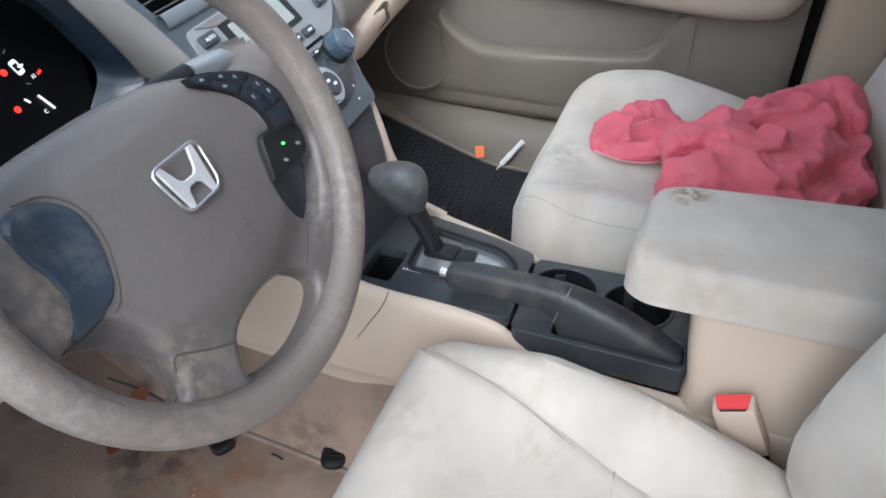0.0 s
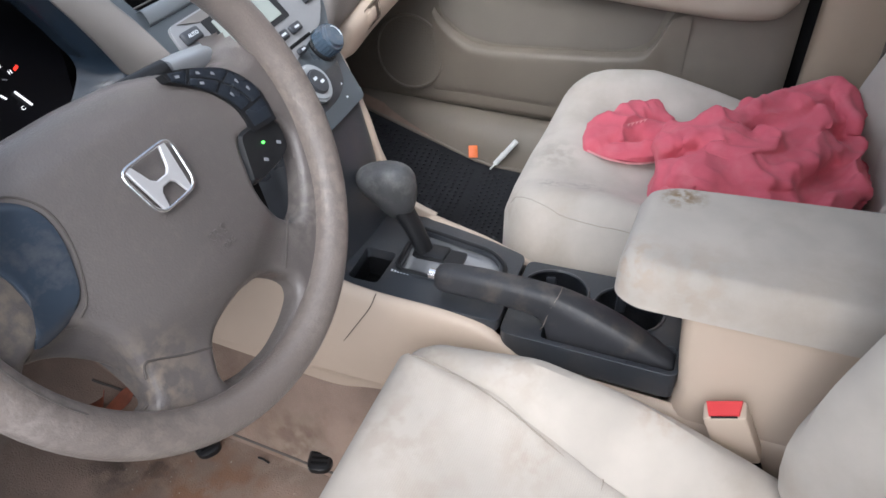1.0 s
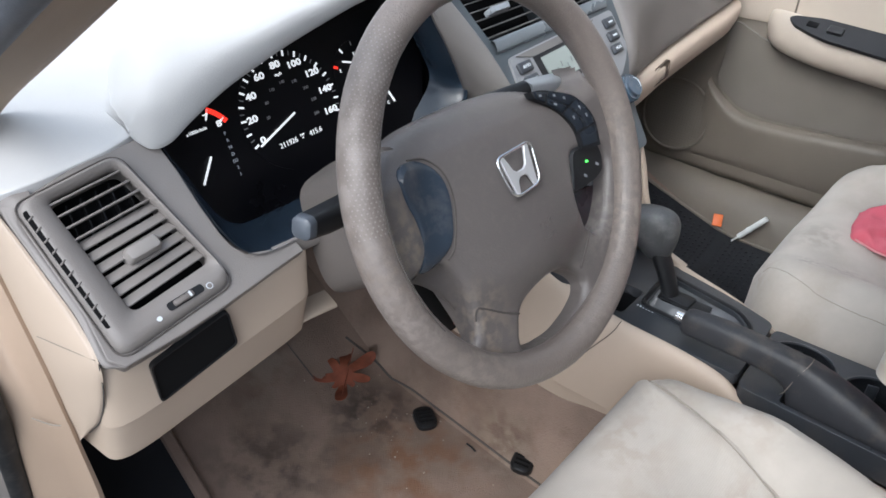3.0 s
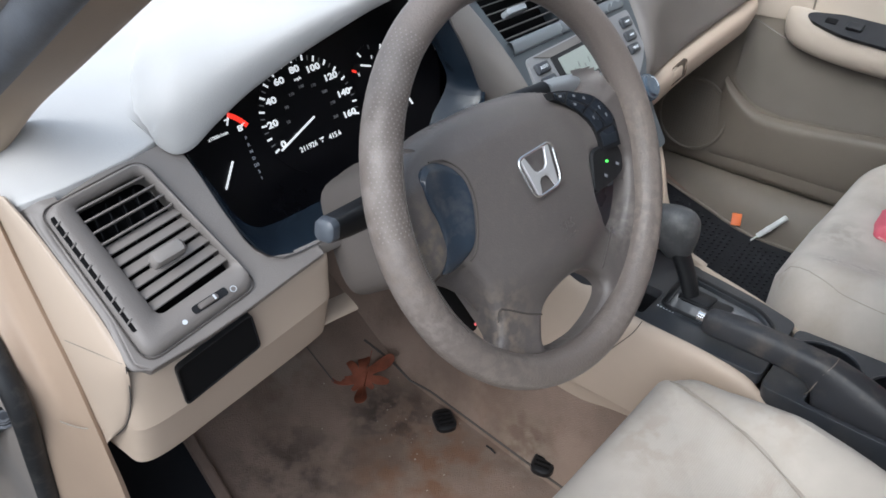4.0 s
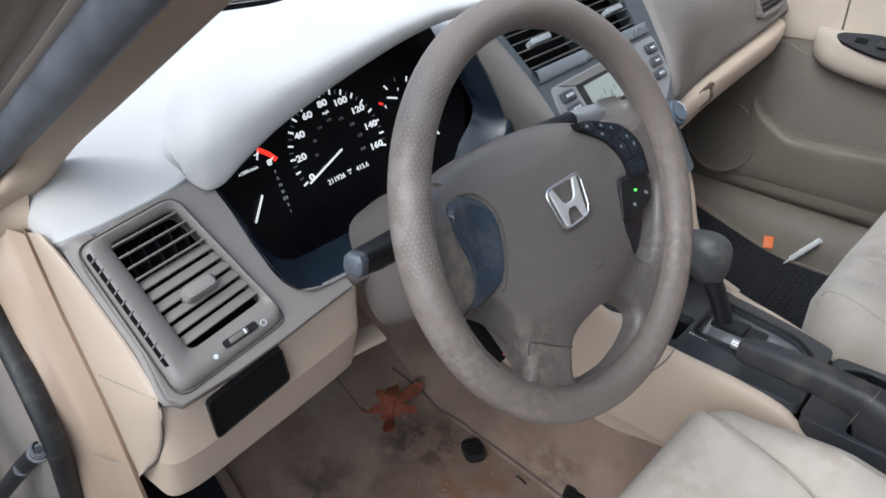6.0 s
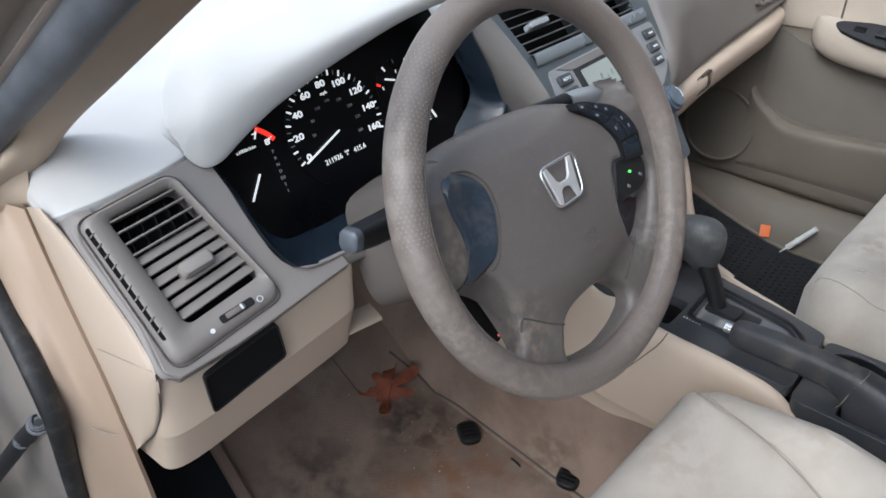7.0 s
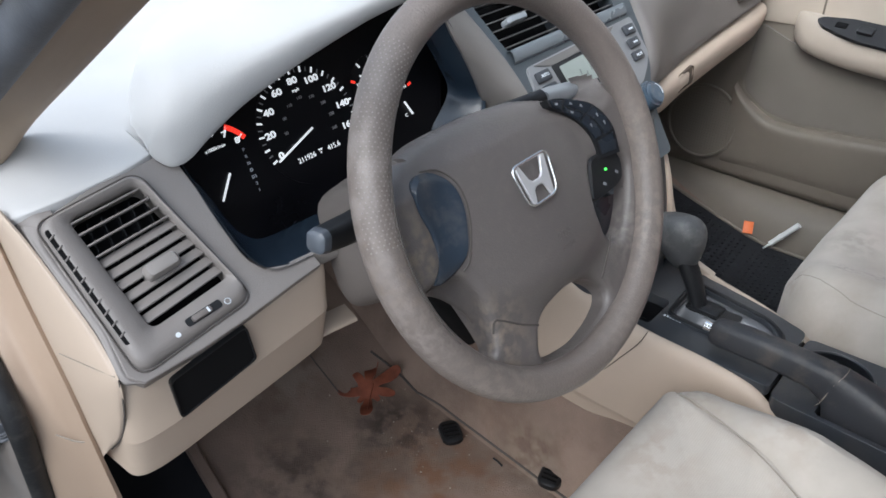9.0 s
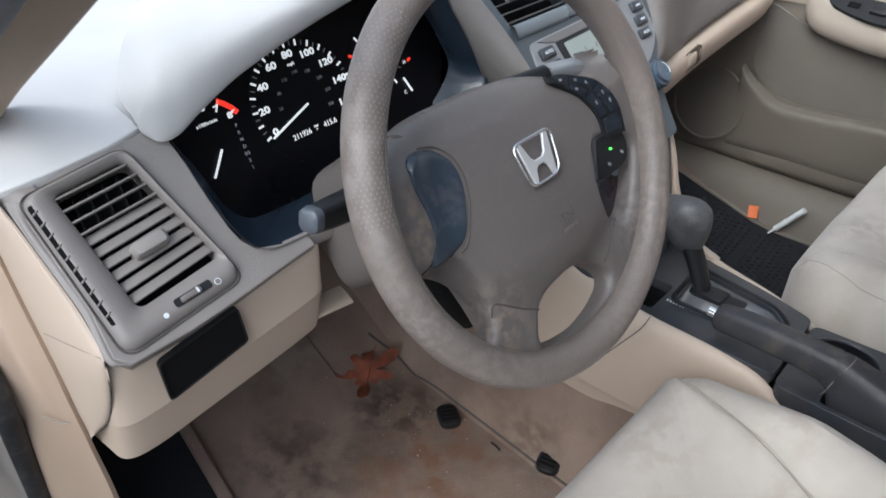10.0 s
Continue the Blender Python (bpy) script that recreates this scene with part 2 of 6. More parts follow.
RUBBER = material("door_seal_rubber", (0.095, 0.104, 0.120), 0.5, vary=0.25, scale=30, grain=500, bump=0.4,
                  dirt_or_glint=(0.12, 0.12, 0.12), dirt_or_glint_scale=40, dirt_or_glint_amount=0.4)
SEALBLACK = material("black_seal_rubber", (0.017, 0.018, 0.020), 0.55, vary=0.3, scale=30, grain=500, bump=0.4, dirt_or_glint=(0.16, 0.15, 0.13), dirt_or_glint_scale=60, dirt_or_glint_amount=0.35)
PAINT = material("gold_beige_car_paint", (0.30, 0.262, 0.232), 0.38, 0.05, vary=0.06, grain=1800, bump=0.04, coat=0.5,
                 dirt_or_glint=(0.2, 0.17, 0.14), dirt_or_glint_scale=8, dirt_or_glint_amount=0.3)
KICKTAN = material("tan_hard_plastic", (0.42, 0.318, 0.238), 0.5, vary=0.05, grain=1200, bump=0.18, dirt_or_glint=(0.32, 0.23, 0.16), dirt_or_glint_scale=5, dirt_or_glint_amount=0.2)
LATCHSHADE = material("latch_recess_shade", (0.10, 0.075, 0.055), 0.6, vary=0.1, bump=0.1)
TRIMPILLAR = material("pillar_trim_plastic", (0.40, 0.315, 0.235), 0.6, vary=0.05, grain=900, bump=0.25)
MAT = material("black_rubber_mat", (0.012, 0.013, 0.016), 0.7, spec=0.25, vary=0.2, grain=700, bump=0.4)
# the towel's pale pink blotches paint highlights on its folds
TOWEL = material("faded_red_towel", (0.60, 0.125, 0.165), 0.95, vary=0.10, scale=14, grain=650, bump=0.6, sheen=0.08, spec=0.1, height=0.001,
                 dirt_or_glint=(0.66, 0.25, 0.28), dirt_or_glint_scale=26, dirt_or_glint_amount=0.4)
TOWELHEM = material("pale_towel_hem", (0.66, 0.30, 0.31), 0.95, bump=0.4, vary=0.15, scale=80)
ORANGE = material("orange_plastic", (0.75, 0.16, 0.03), 0.5, bump=0)
WHITEPLASTIC = material("white_plastic", (0.72, 0.74, 0.74), 0.45, bump=0, vary=0.1, scale=40)
REDPLASTIC = material("red_button_plastic", (0.70, 0.06, 0.065), 0.4, bump=0, vary=0.05)
LEAF = material("dry_oak_leaf", (0.25, 0.075, 0.040), 0.65, vary=0.35, scale=40, grain=300, bump=0.5)
CRUMB = material("pale_crumbs", (0.34, 0.29, 0.23), 0.9, bump=0, vary=0.3, scale=300)
STAIN = material("brown_stain", (0.22, 0.19, 0.16), 0.95, bump=0.4, vary=0.3, scale=60)
HEADLINER = material("beige_headliner", (0.50, 0.45, 0.39), 0.95, grain=900, bump=0.3)
CONCRETE = material("pale_concrete", (0.33, 0.325, 0.31), 0.9, vary=0.2, scale=1.5, grain=90, bump=0.4)
DIMPRINT = material("dim_print", (0.22, 0.23, 0.25), 0.6, bump=0)
ASPHALT = material("asphalt", (0.10, 0.098, 0.095), 0.9, vary=0.3, scale=2, grain=120, bump=0.6)
CHECKBOLT = material("scratched_steel_bolt", (0.17, 0.175, 0.185), 0.42, 0.8, vary=0.3, scale=120, bump=0.2)
STEEL = material("greasy_steel", (0.06, 0.063, 0.07), 0.42, 0.7, vary=0.3, scale=60, bump=0.1)
GLASS = glass("clear_glass")

# ---- building helpers ----
def vec(*p):
    return Vector(p)


def thing(name, at, label, category, group="", kind=""):
    root = new(name)
    root.empty_display_size = 0.05
    root.matrix_basis = Matrix.Translation(at)
    return tagged(root, label, category, group, kind)


def finish(bm, name, mat, sharp=38):
    bmesh.ops.recalc_face_normals(bm, faces=bm.faces)
    for f in bm.faces:
        f.smooth = True
    me = bpy.data.meshes.new(name)
    bm.to_mesh(me)
    bm.free()
    for m in mat if isinstance(mat, (list, tuple)) else [mat]:
        me.materials.append(m)
    me.set_sharp_from_angle(angle=radians(sharp))
    return me


def part(name, bm, mat, parent=None, label="", sharp=38):
    ob = new(name, finish(bm, name, mat, sharp))
    if parent is not None:
        ob.parent = parent
        ob.matrix_parent_inverse = parent.matrix_basis.inverted()
    return tagged(ob, label)


def solid(name, bm, mat, label, category, kind="", sharp=38, group=""):
    return tagged(part(name, bm, mat, None, "", sharp), label, category, group, kind)


def soften(ob, width, segs=3):
    """Rounds the hard edges of a moulded part."""
    m = ob.modifiers.new("edge", "BEVEL")
    m.width, m.segments, m.limit_method, m.angle_limit = width, segs, "ANGLE", radians(50)
    return ob


def frame_of(origin, u, n):
    """A pose whose x runs along u and whose z is the normal n."""
    n = Vector(n).normalized()
    u = (Vector(u) - n * Vector(u).dot(n)).normalized()
    v = n.cross(u)
    m = Matrix((u, v, n)).transposed().to_4x4()
    m.translation = Vector(origin)
    return m


def spline(points, steps=8, closed=False):
    """Catmull-Rom through the points."""
    p = [Vector(q) for q in points]
    k, out = len(p), []
    for i in range(k if closed else k - 1):
        a = p[(i - 1) % k] if closed or i else p[0] * 2 - p[1]
        b, c = p[i], p[(i + 1) % k]
        d = p[(i + 2) % k] if closed or i + 2 < k else p[-1] * 2 - p[-2]
        for s in range(steps):
            t = s / steps
            out.append(0.5 * (2 * b + (c - a) * t + (2 * a - 5 * b + 4 * c - d) * t * t + (3 * b - a - 3 * c + d) * t ** 3))
    if not closed:
        out.append(p[-1].copy())
    return out


def rounded(points, radius, segs=5):
    """A closed 2D outline with rounded corners; radius: one number or one for each corner."""
    out, k = [], len(points)
    for i in range(k):
        b = Vector(points[i]).to_2d()
        a, c = Vector(points[i - 1]).to_2d(), Vector(points[(i + 1) % k]).to_2d()
        r = radius[i] if isinstance(radius, (list, tuple)) else radius
        da, dc = a - b, c - b
        r = min(r, da.length * 0.48, dc.length * 0.48)
        p, q = b + da.normalized() * r, b + dc.normalized() * r
        for s in range(segs + 1):
            t = s / segs
            out.append((1 - t) ** 2 * p + 2 * t * (1 - t) * b + t * t * q)
    return out


def grid(rows, closed_u=False, closed_v=False, cap=False, bm=None):
    """A surface through rows of points."""
    bm = bm or bmesh.new()
    vs = [[bm.verts.new(p) for p in row] for row in rows]
    nr, nc = len(vs), len(vs[0])
    for i in range(nr if closed_v else nr - 1):
        for j in range(nc if closed_u else nc - 1):
            q = [vs[i][j], vs[i][(j + 1) % nc], vs[(i + 1) % nr][(j + 1) % nc], vs[(i + 1) % nr][j]]
            try:
                bm.faces.new(q)
            except ValueError:
                pass
    if cap:
        bm.faces.new(vs[0])
        bm.faces.new(vs[-1][::-1])
    return bm


def loft(sections, steps_u=5, steps_v=5, closed_u=False, cap=False):
    """A smooth surface through sections of equally many points."""
    rows = [spline(s, steps_u, closed_u) for s in sections]
    cols = [spline([r[j] for r in rows], steps_v) for j in range(len(rows[0]))]
    return grid([[c[i] for c in cols] for i in range(len(cols[0]))], closed_u=closed_u, cap=cap)


def plate(outline, thick, m=None, holes=(), bevel=0.0, bm=None):
    """A slab of a 2D outline with holes: top at z = 0 of m, bottom at -thick."""
    own = bmesh.new()
    edges = []
    for loop in (outline, *holes):
        vs = [own.verts.new((p[0], p[1], 0)) for p in loop]
        edges += [own.edges.new((vs[i - 1], vs[i])) for i in range(len(vs))]
    bmesh.ops.triangle_fill(own, edges=edges, use_beauty=True, use_dissolve=False)
    for f in own.faces:
        if f.normal.z < 0:
            f.normal_flip()
    top = list(own.faces)
    rim = [e for e in own.edges if e.is_boundary]
    if bevel:
        # a chamfered rim: inset the boundary downwards
        side = bmesh.ops.extrude_edge_only(own, edges=rim)
        low = [v for v in side["geom"] if isinstance(v, bmesh.types.BMVert)]
        for v in low:
            v.co.z -= bevel
        rim = [e for e in own.edges if e.is_boundary]
    side = bmesh.ops.extrude_edge_only(own, edges=rim)
    low = [v for v in side["geom"] if isinstance(v, bmesh.types.BMVert)]
    for v in low:
        v.co.z = -thick
    bottom = [e for e in own.edges if e.is_boundary]
    bmesh.ops.triangle_fill(own, edges=bottom, use_beauty=True, use_dissolve=False)
    own.transform(m or Matrix())
    if bm is None:
        return own
    merge(bm, own)
    return bm


def merge(bm, other):
    me = bpy.data.meshes.new("tmp")
    other.to_mesh(me)
    other.free()
    bm.from_mesh(me)
    bpy.data.meshes.remove(me)
    return bm


def rbox(sx, sy, sz, r=0.004, m=None, segs=2, taper=1.0):
    """A box with rounded edges, centred on m; taper narrows its top."""
    bm = bmesh.new()
    bmesh.ops.create_cube(bm, size=1)
    for v in bm.verts:
        k = taper if v.co.z > 0 else 1
        v.co = Vector((v.co.x * sx * k, v.co.y * sy * k, v.co.z * sz))
    if r:
        bmesh.ops.bevel(bm, geom=list(bm.edges), offset=r, segments=segs, affect="EDGES", profile=0.5)
    bm.transform(m or Matrix())
    return bm


def disc(radius, thick, m=None, segs=32, r2=None, bevel=0.0):
    bm = bmesh.new()
    bmesh.ops.create_cone(bm, cap_ends=True, segments=segs, radius1=radius, radius2=radius if r2 is None else r2, depth=thick)
    if bevel:
        es = [e for e in bm.edges if abs(e.verts[0].co.z - e.verts[1].co.z) < 1e-6 and e.verts[0].co.z > 0]
        bmesh.ops.bevel(bm, geom=es, offset=bevel, segments=3, affect="EDGES")
    bm.transform(m or Matrix())
    return bm


def sweep(path, profile, up=(0, 0, 1), closed=False, cap=True, scales=None):
    """A 2D profile carried along a path; the profile's y keeps towards up."""
    rows = []
    k = len(path)
    for i, p in enumerate(path):
        a = path[(i - 1) % k] if closed or i else path[0]
        b = path[(i + 1) % k] if closed or i + 1 < k else path[-1]
        t = (Vector(b) - Vector(a)).normalized()
        s = t.cross(Vector(up)).normalized()
        w = s.cross(t).normalized()
        f = scales[i] if scales else 1
        rows.append([Vector(p) + s * (q[0] * f) + w * (q[1] * f) for q in profile])
    return grid(rows, closed_u=True, closed_v=closed, cap=cap and not closed)


def ring2d(rx, ry=None, segs=14):
    ry = ry or rx
    return [(rx * math.cos(6.28318 * i / segs), ry * math.sin(6.28318 * i / segs)) for i in range(segs)]


def tube(path, radius, segs=8, closed=False):
    return sweep(path, ring2d(radius, segs=segs), up=(0.31, 0.17, 0.93), closed=closed)


def pillow(outline, top, r, depth, rings=14, m=None, power=2.0):
    """A padded form: a plan outline (closed list of 2D points), a height top(x, y), edges rolled with radius r, a skirt."""
    cx = sum(p[0] for p in outline) / len(outline)
    cy = sum(p[1] for p in outline) / len(outline)
    rows = []
    ss = [i / rings for i in range(1, rings)] + [1.0]
    reach = min(math.hypot(p[0] - cx, p[1] - cy) for p in outline)
    r = min(r, reach * 0.95)
    for s in ss:
        row = []
        for p in outline:
            q = (cx + (p[0] - cx) * s, cy + (p[1] - cy) * s)
            d = math.hypot(p[0] - cx, p[1] - cy) * (1 - s)
            d = min(d, reach * (1 - s) * 1.6)
            k = max(0.0, 1 - d / r)
            row.append(Vector((q[0], q[1], top(*q) - r * (1 - math.sqrt(max(0.0, 1 - k ** power))))))
        rows.append(row)
    # denser rings near the edge
    edge = rows[-1]
    rows.append([Vector((p.x, p.y, p.z - depth * 0.4)) for p in edge])
    rows.append([Vector((p.x, p.y, p.z - depth)) for p in edge])
    bm = bmesh.new()
    grid(rows, closed_u=True, bm=bm)
    bm.verts.ensure_lookup_table()
    n = len(outline)
    first, last = list(bm.verts)[:n], list(bm.verts)[-n:]
    c = bm.verts.new((cx, cy, top(cx, cy)))
    for j in range(n):
        bm.faces.new((c, first[j], first[(j + 1) % n]))
    if depth > 0.0065:
        bm.faces.new(last[::-1])
    bmesh.ops.recalc_face_normals(bm, faces=bm.faces)
    bm.transform(m or Matrix())
    return bm


def words(text, size, m, extrude=0.0003, align="CENTER", bold=0.0):
    """Lettering in the built-in font as a mesh, centred on m."""
    cu = bpy.data.curves.new("text", "FONT")
    cu.body, cu.size, cu.extrude, cu.offset = text, size, extrude, bold
    cu.align_x, cu.align_y, cu.resolution_u = align, "CENTER", 3
    ob = bpy.data.objects.new("text", cu)
    scene.collection.objects.link(ob)
    me = bpy.data.meshes.new_from_object(ob.evaluated_get(bpy.context.evaluated_depsgraph_get()))
    bm = bmesh.new()
    bm.from_mesh(me)
    bm.transform(m)
    bpy.data.objects.remove(ob)
    bpy.data.curves.remove(cu)
    bpy.data.meshes.remove(me)
    return bm


def at(m, x, y, z=0.0, turn=0.0):
    return m @ Matrix.Translation((x, y, z)) @ Matrix.Rotation(radians(turn), 4, "Z")

# ---- the ground and the car's shell ----
ground = bmesh.new()
grid([[vec(-400, y, -0.38), vec(400, y, -0.38)] for y in (-400, 400)], bm=ground)
solid("ground", ground, ASPHALT, "grey asphalt under the parked car", "ground", "structure")

# an added plain wall beyond the passenger side cuts the low sky light
fence = bmesh.new()
grid([[vec(2.3, -9, z), vec(2.3, 9, z)] for z in (-0.38, 2.6)] + [[vec(2.5, -9, 2.6), vec(2.5, 9, 2.6)], [vec(2.5, -9, -0.38), vec(2.5, 9, -0.38)]], bm=fence)
solid("wall_outside", fence, CONCRETE, "added plain grey wall that cuts low sky light", "wall", "structure")


def slab(corners, thick, n):
    """A flat sheet of four corners, thickened along n."""
    n = Vector(n) * thick
    a = [Vector(c) for c in corners]
    return grid([a, [c + n for c in a]], closed_u=True, cap=True)


# driver's floor: flat under the heels, rising to the toe board
def floor_z(x, y):
    toe = max(0.0, y - 0.40)
    side = max(0.0, x - 0.221)
    return 0.006 * math.sin(9 * x + 4 * y) + 0.045 * max(0, y - 0.1) + min(0.32, toe * 0.55) + 30.0 * side ** 2 + 3.0 * side


rows = []
for i in range(31):
    y = -0.75 + i * 0.05
    rows.append([vec(-0.38 + j * 0.01615, y, floor_z(-0.38 + j * 0.01615, y)) for j in range(41)])
solid("floor_driver", grid(rows), CARPET, "stained beige carpet of the driver's footwell", "floor", "structure")

# passenger floor, rising to the sill and the toe board
def pfloor_z(x, y):
    return 0.035 + 0.085 * max(0, (x - 0.72) / 0.34) ** 1.6 + 0.30 * max(0, y - 0.12) + 0.004 * math.sin(11 * x)


rows = []
for i in range(27):
    y = -0.60 + i * 0.05
    rows.append([vec(0.30 + j * 0.05, y, pfloor_z(0.30 + j * 0.05, y)) for j in range(17)])
solid("floor_passenger", grid(rows), CARPET, "beige carpet of the passenger footwell", "floor", "structure")

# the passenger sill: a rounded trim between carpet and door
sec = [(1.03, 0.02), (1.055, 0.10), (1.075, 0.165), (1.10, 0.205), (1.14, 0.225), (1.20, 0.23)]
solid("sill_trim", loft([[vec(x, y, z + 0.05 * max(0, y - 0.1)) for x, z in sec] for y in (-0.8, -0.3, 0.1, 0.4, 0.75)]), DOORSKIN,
      "scuffed beige sill trim along the passenger door, darkened for shade", "sill", "structure")

# roof, rear wall and windowless rear sides, out of view, added to keep sky light out
solid("ceiling", slab([(-0.30, -0.22, 1.045), (1.00, -0.22, 1.065), (1.02, -1.7, 1.15), (-0.33, -1.7, 1.12)], 0.03, (0, 0, 1)), HEADLINER,
      "unseen beige cloth headliner, reaching ahead to shade the seats", "ceiling", "structure")
solid("wall_rear", slab([(-0.42, -1.55, -0.05), (1.16, -1.55, -0.05), (1.05, -1.72, 1.13), (-0.34, -1.72, 1.11)], 0.03, (0, -1, 0)), VELOUR,
      "unseen beige cloth rear wall, closed against light", "wall", "structure")
solid("wall_left_rear", slab([(-0.42, -0.75, -0.05), (-0.42, -1.75, -0.05), (-0.35, -1.75, 1.11), (-0.35, -0.90, 1.11)], 0.03, (-1, 0, 0)), DOORSKIN,
      "unseen beige rear side, closed against light", "wall", "structure")
solid("wall_right_rear", slab([(1.15, -0.62, -0.05), (1.15, -1.75, -0.05), (1.04, -1.75, 1.13), (1.04, -0.62, 1.11)], 0.03, (1, 0, 0)), DOORSKIN,
      "unseen beige rear side, closed against light", "wall", "structure")
solid("floor_rear", slab([(-0.42, -0.72, -0.02), (1.16, -0.72, -0.02), (1.16, -1.6, -0.02), (-0.42, -1.6, -0.02)], 0.03, (0, 0, -1)), CARPET,
      "beige carpet of the rear footwell", "floor", "structure")
# added black sheets that close the space under the dashboard against light
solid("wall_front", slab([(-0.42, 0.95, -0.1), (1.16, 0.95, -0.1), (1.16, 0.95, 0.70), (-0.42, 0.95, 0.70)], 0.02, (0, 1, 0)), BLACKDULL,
      "added black sheet behind the dashboard, stops light", "wall", "structure")

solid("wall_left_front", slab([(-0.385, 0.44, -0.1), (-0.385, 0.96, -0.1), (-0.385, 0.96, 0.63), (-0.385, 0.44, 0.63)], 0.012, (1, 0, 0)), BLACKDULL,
      "added black sheet ahead of the door opening, stops light", "wall", "structure")
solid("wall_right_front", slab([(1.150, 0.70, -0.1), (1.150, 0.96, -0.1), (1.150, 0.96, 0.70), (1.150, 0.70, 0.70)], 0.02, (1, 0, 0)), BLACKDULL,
      "added black sheet ahead of the passenger door, stops light", "wall", "structure")
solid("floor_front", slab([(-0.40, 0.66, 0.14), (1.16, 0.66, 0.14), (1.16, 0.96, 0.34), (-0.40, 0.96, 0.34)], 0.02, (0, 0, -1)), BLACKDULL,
      "added black sheet under the dashboard, stops light", "floor", "structure")

# unseen block that stops light crossing behind the stack to the passenger footwell
solid("wall_tunnel", rbox(0.20, 0.78, 0.64, 0.02, pose(0.385, 0.555, 0.25)), BLACKDULL, "unseen black heater box block that stops light behind the centre stack", "wall", "structure")

# windscreen
ws = solid("windshield", slab([(-0.34, 0.93, 0.70), (1.10, 0.93, 0.70), (1.02, -0.215, 1.075), (-0.25, -0.215, 1.060)], 0.005, (0, 0.4, 0.9)), GLASS,
           "clear windscreen above the dashboard", "windshield", "structure")
ws.visible_shadow = False
# the bonnet outside
solid("bonnet", loft([[vec(x, y, z - 0.05 * ((x - 0.37) / 0.8) ** 2) for y, z in ((0.93, 0.67), (1.2, 0.66), (1.6, 0.60), (1.95, 0.5), (2.05, 0.3))]
                      for x in (-0.4, 0.0, 0.37, 0.75, 1.15)]), PAINT, "gold-beige car bonnet ahead of the windscreen", "bonnet", "structure")

# A-pillar: cloth-grained trim, rubber seal, painted body, as strips that follow the same line
def strip(name, lines, mat, label, cat, steps=6):
    """A bent sheet through parallel lines of points."""
    return solid(name, loft(lines, steps, 3), mat, label, cat, "structure")


def along(a, b, steps):
    """Points on the straight line through a and b, at the given fractions."""
    a, b = Vector(a), Vector(b)
    return [a.lerp(b, s) for s in steps]


ZS = (0.70, 0.76, 0.82, 0.88, 0.98, 1.14)


def slope(x, y, dx=0.28, dy=-1.75):
    """A straight pillar line given by its place at z = 0.70."""
    return [vec(x + dx * (z - 0.70), y + dy * (z - 0.70), z) for z in ZS]


PIL = [vec(-0.338, 0.40, 0.630)] + slope(-0.291, 0.350, 0.272, -1.711)
TRIM = [vec(-0.389, 0.375, 0.615), vec(-0.368, 0.375, 0.660)] + slope(-0.335, 0.363)
strip("pillar_trim", [[p + vec(0.008, 0.04, -0.013) for p in PIL[:1] + [PIL[0].lerp(PIL[1], 0.5)] + PIL[1:]], PIL[:1] + [PIL[0].lerp(PIL[1], 0.5)] + PIL[1:],
                      [(p * 0.6 + q * 0.4) + vec(-0.006, -0.006, 0.005) for p, q in zip(PIL[:1] + [PIL[0].lerp(PIL[1], 0.5)] + PIL[1:], TRIM)], TRIM,
                      [p + vec(0.0, 0.03, -0.01) for p in TRIM]], TRIMPILLAR, "beige grained windscreen pillar trim", "pillar")
SEALP = [vec(-0.408, 0.39, 0.590), vec(-0.392, 0.386, 0.655)] + slope(-0.351, 0.377)
solid("pillar_seal", sweep(spline(SEALP, 8), ring2d(0.0165, 0.0125), up=(1, 0, 0.4)), RUBBER, "dark scuffed rubber door seal along the pillar", "door seal", "structure")
GAPL = slope(-0.371, 0.405)
RIDGE = slope(-0.362, 0.440)
OUTER = slope(-0.401, 0.445)
strip("pillar_body", [[p + vec(0.02, 0.02, -0.02) for p in GAPL], GAPL, [a.lerp(b, 0.45) + vec(0.004, 0.012, -0.006) for a, b in zip(GAPL, RIDGE)], [p + vec(0.003, -0.004, 0.001) for p in RIDGE], [p + vec(-0.003, 0.0, 0.004) for p in RIDGE], [a.lerp(b, 0.25) + vec(0, 0.010, -0.003) for a, b in zip(RIDGE, OUTER)],
                      [a.lerp(b, 0.6) + vec(0, 0.004, 0.002) for a, b in zip(RIDGE, OUTER)], OUTER, [p + vec(-0.01, 0.06, 0.0) for p in OUTER]],
      PAINT, "gold-beige painted windscreen pillar", "pillar")

# hinge side of the door opening: trim, seal and painted post
KICK = [vec(-0.389, 0.365, 0.625), vec(-0.388, 0.372, 0.588), vec(-0.388, 0.356, 0.566), vec(-0.388, 0.330, 0.540), vec(-0.388, 0.291, 0.515), vec(-0.388, 0.276, 0.480), vec(-0.388, 0.273, 0.445), vec(-0.388, 0.31, 0.33), vec(-0.388, 0.36, 0.16), vec(-0.388, 0.40, -0.02)]
CREASE = [vec(-0.366, 0.375, 0.632), vec(-0.371, 0.352, 0.612), vec(-0.3715, 0.338, 0.586), vec(-0.372, 0.316, 0.550), vec(-0.372, 0.276, 0.486), vec(-0.371, 0.262, 0.450), vec(-0.370, 0.258, 0.425), vec(-0.366, 0.272, 0.32), vec(-0.364, 0.31, 0.16), vec(-0.364, 0.34, -0.02)]
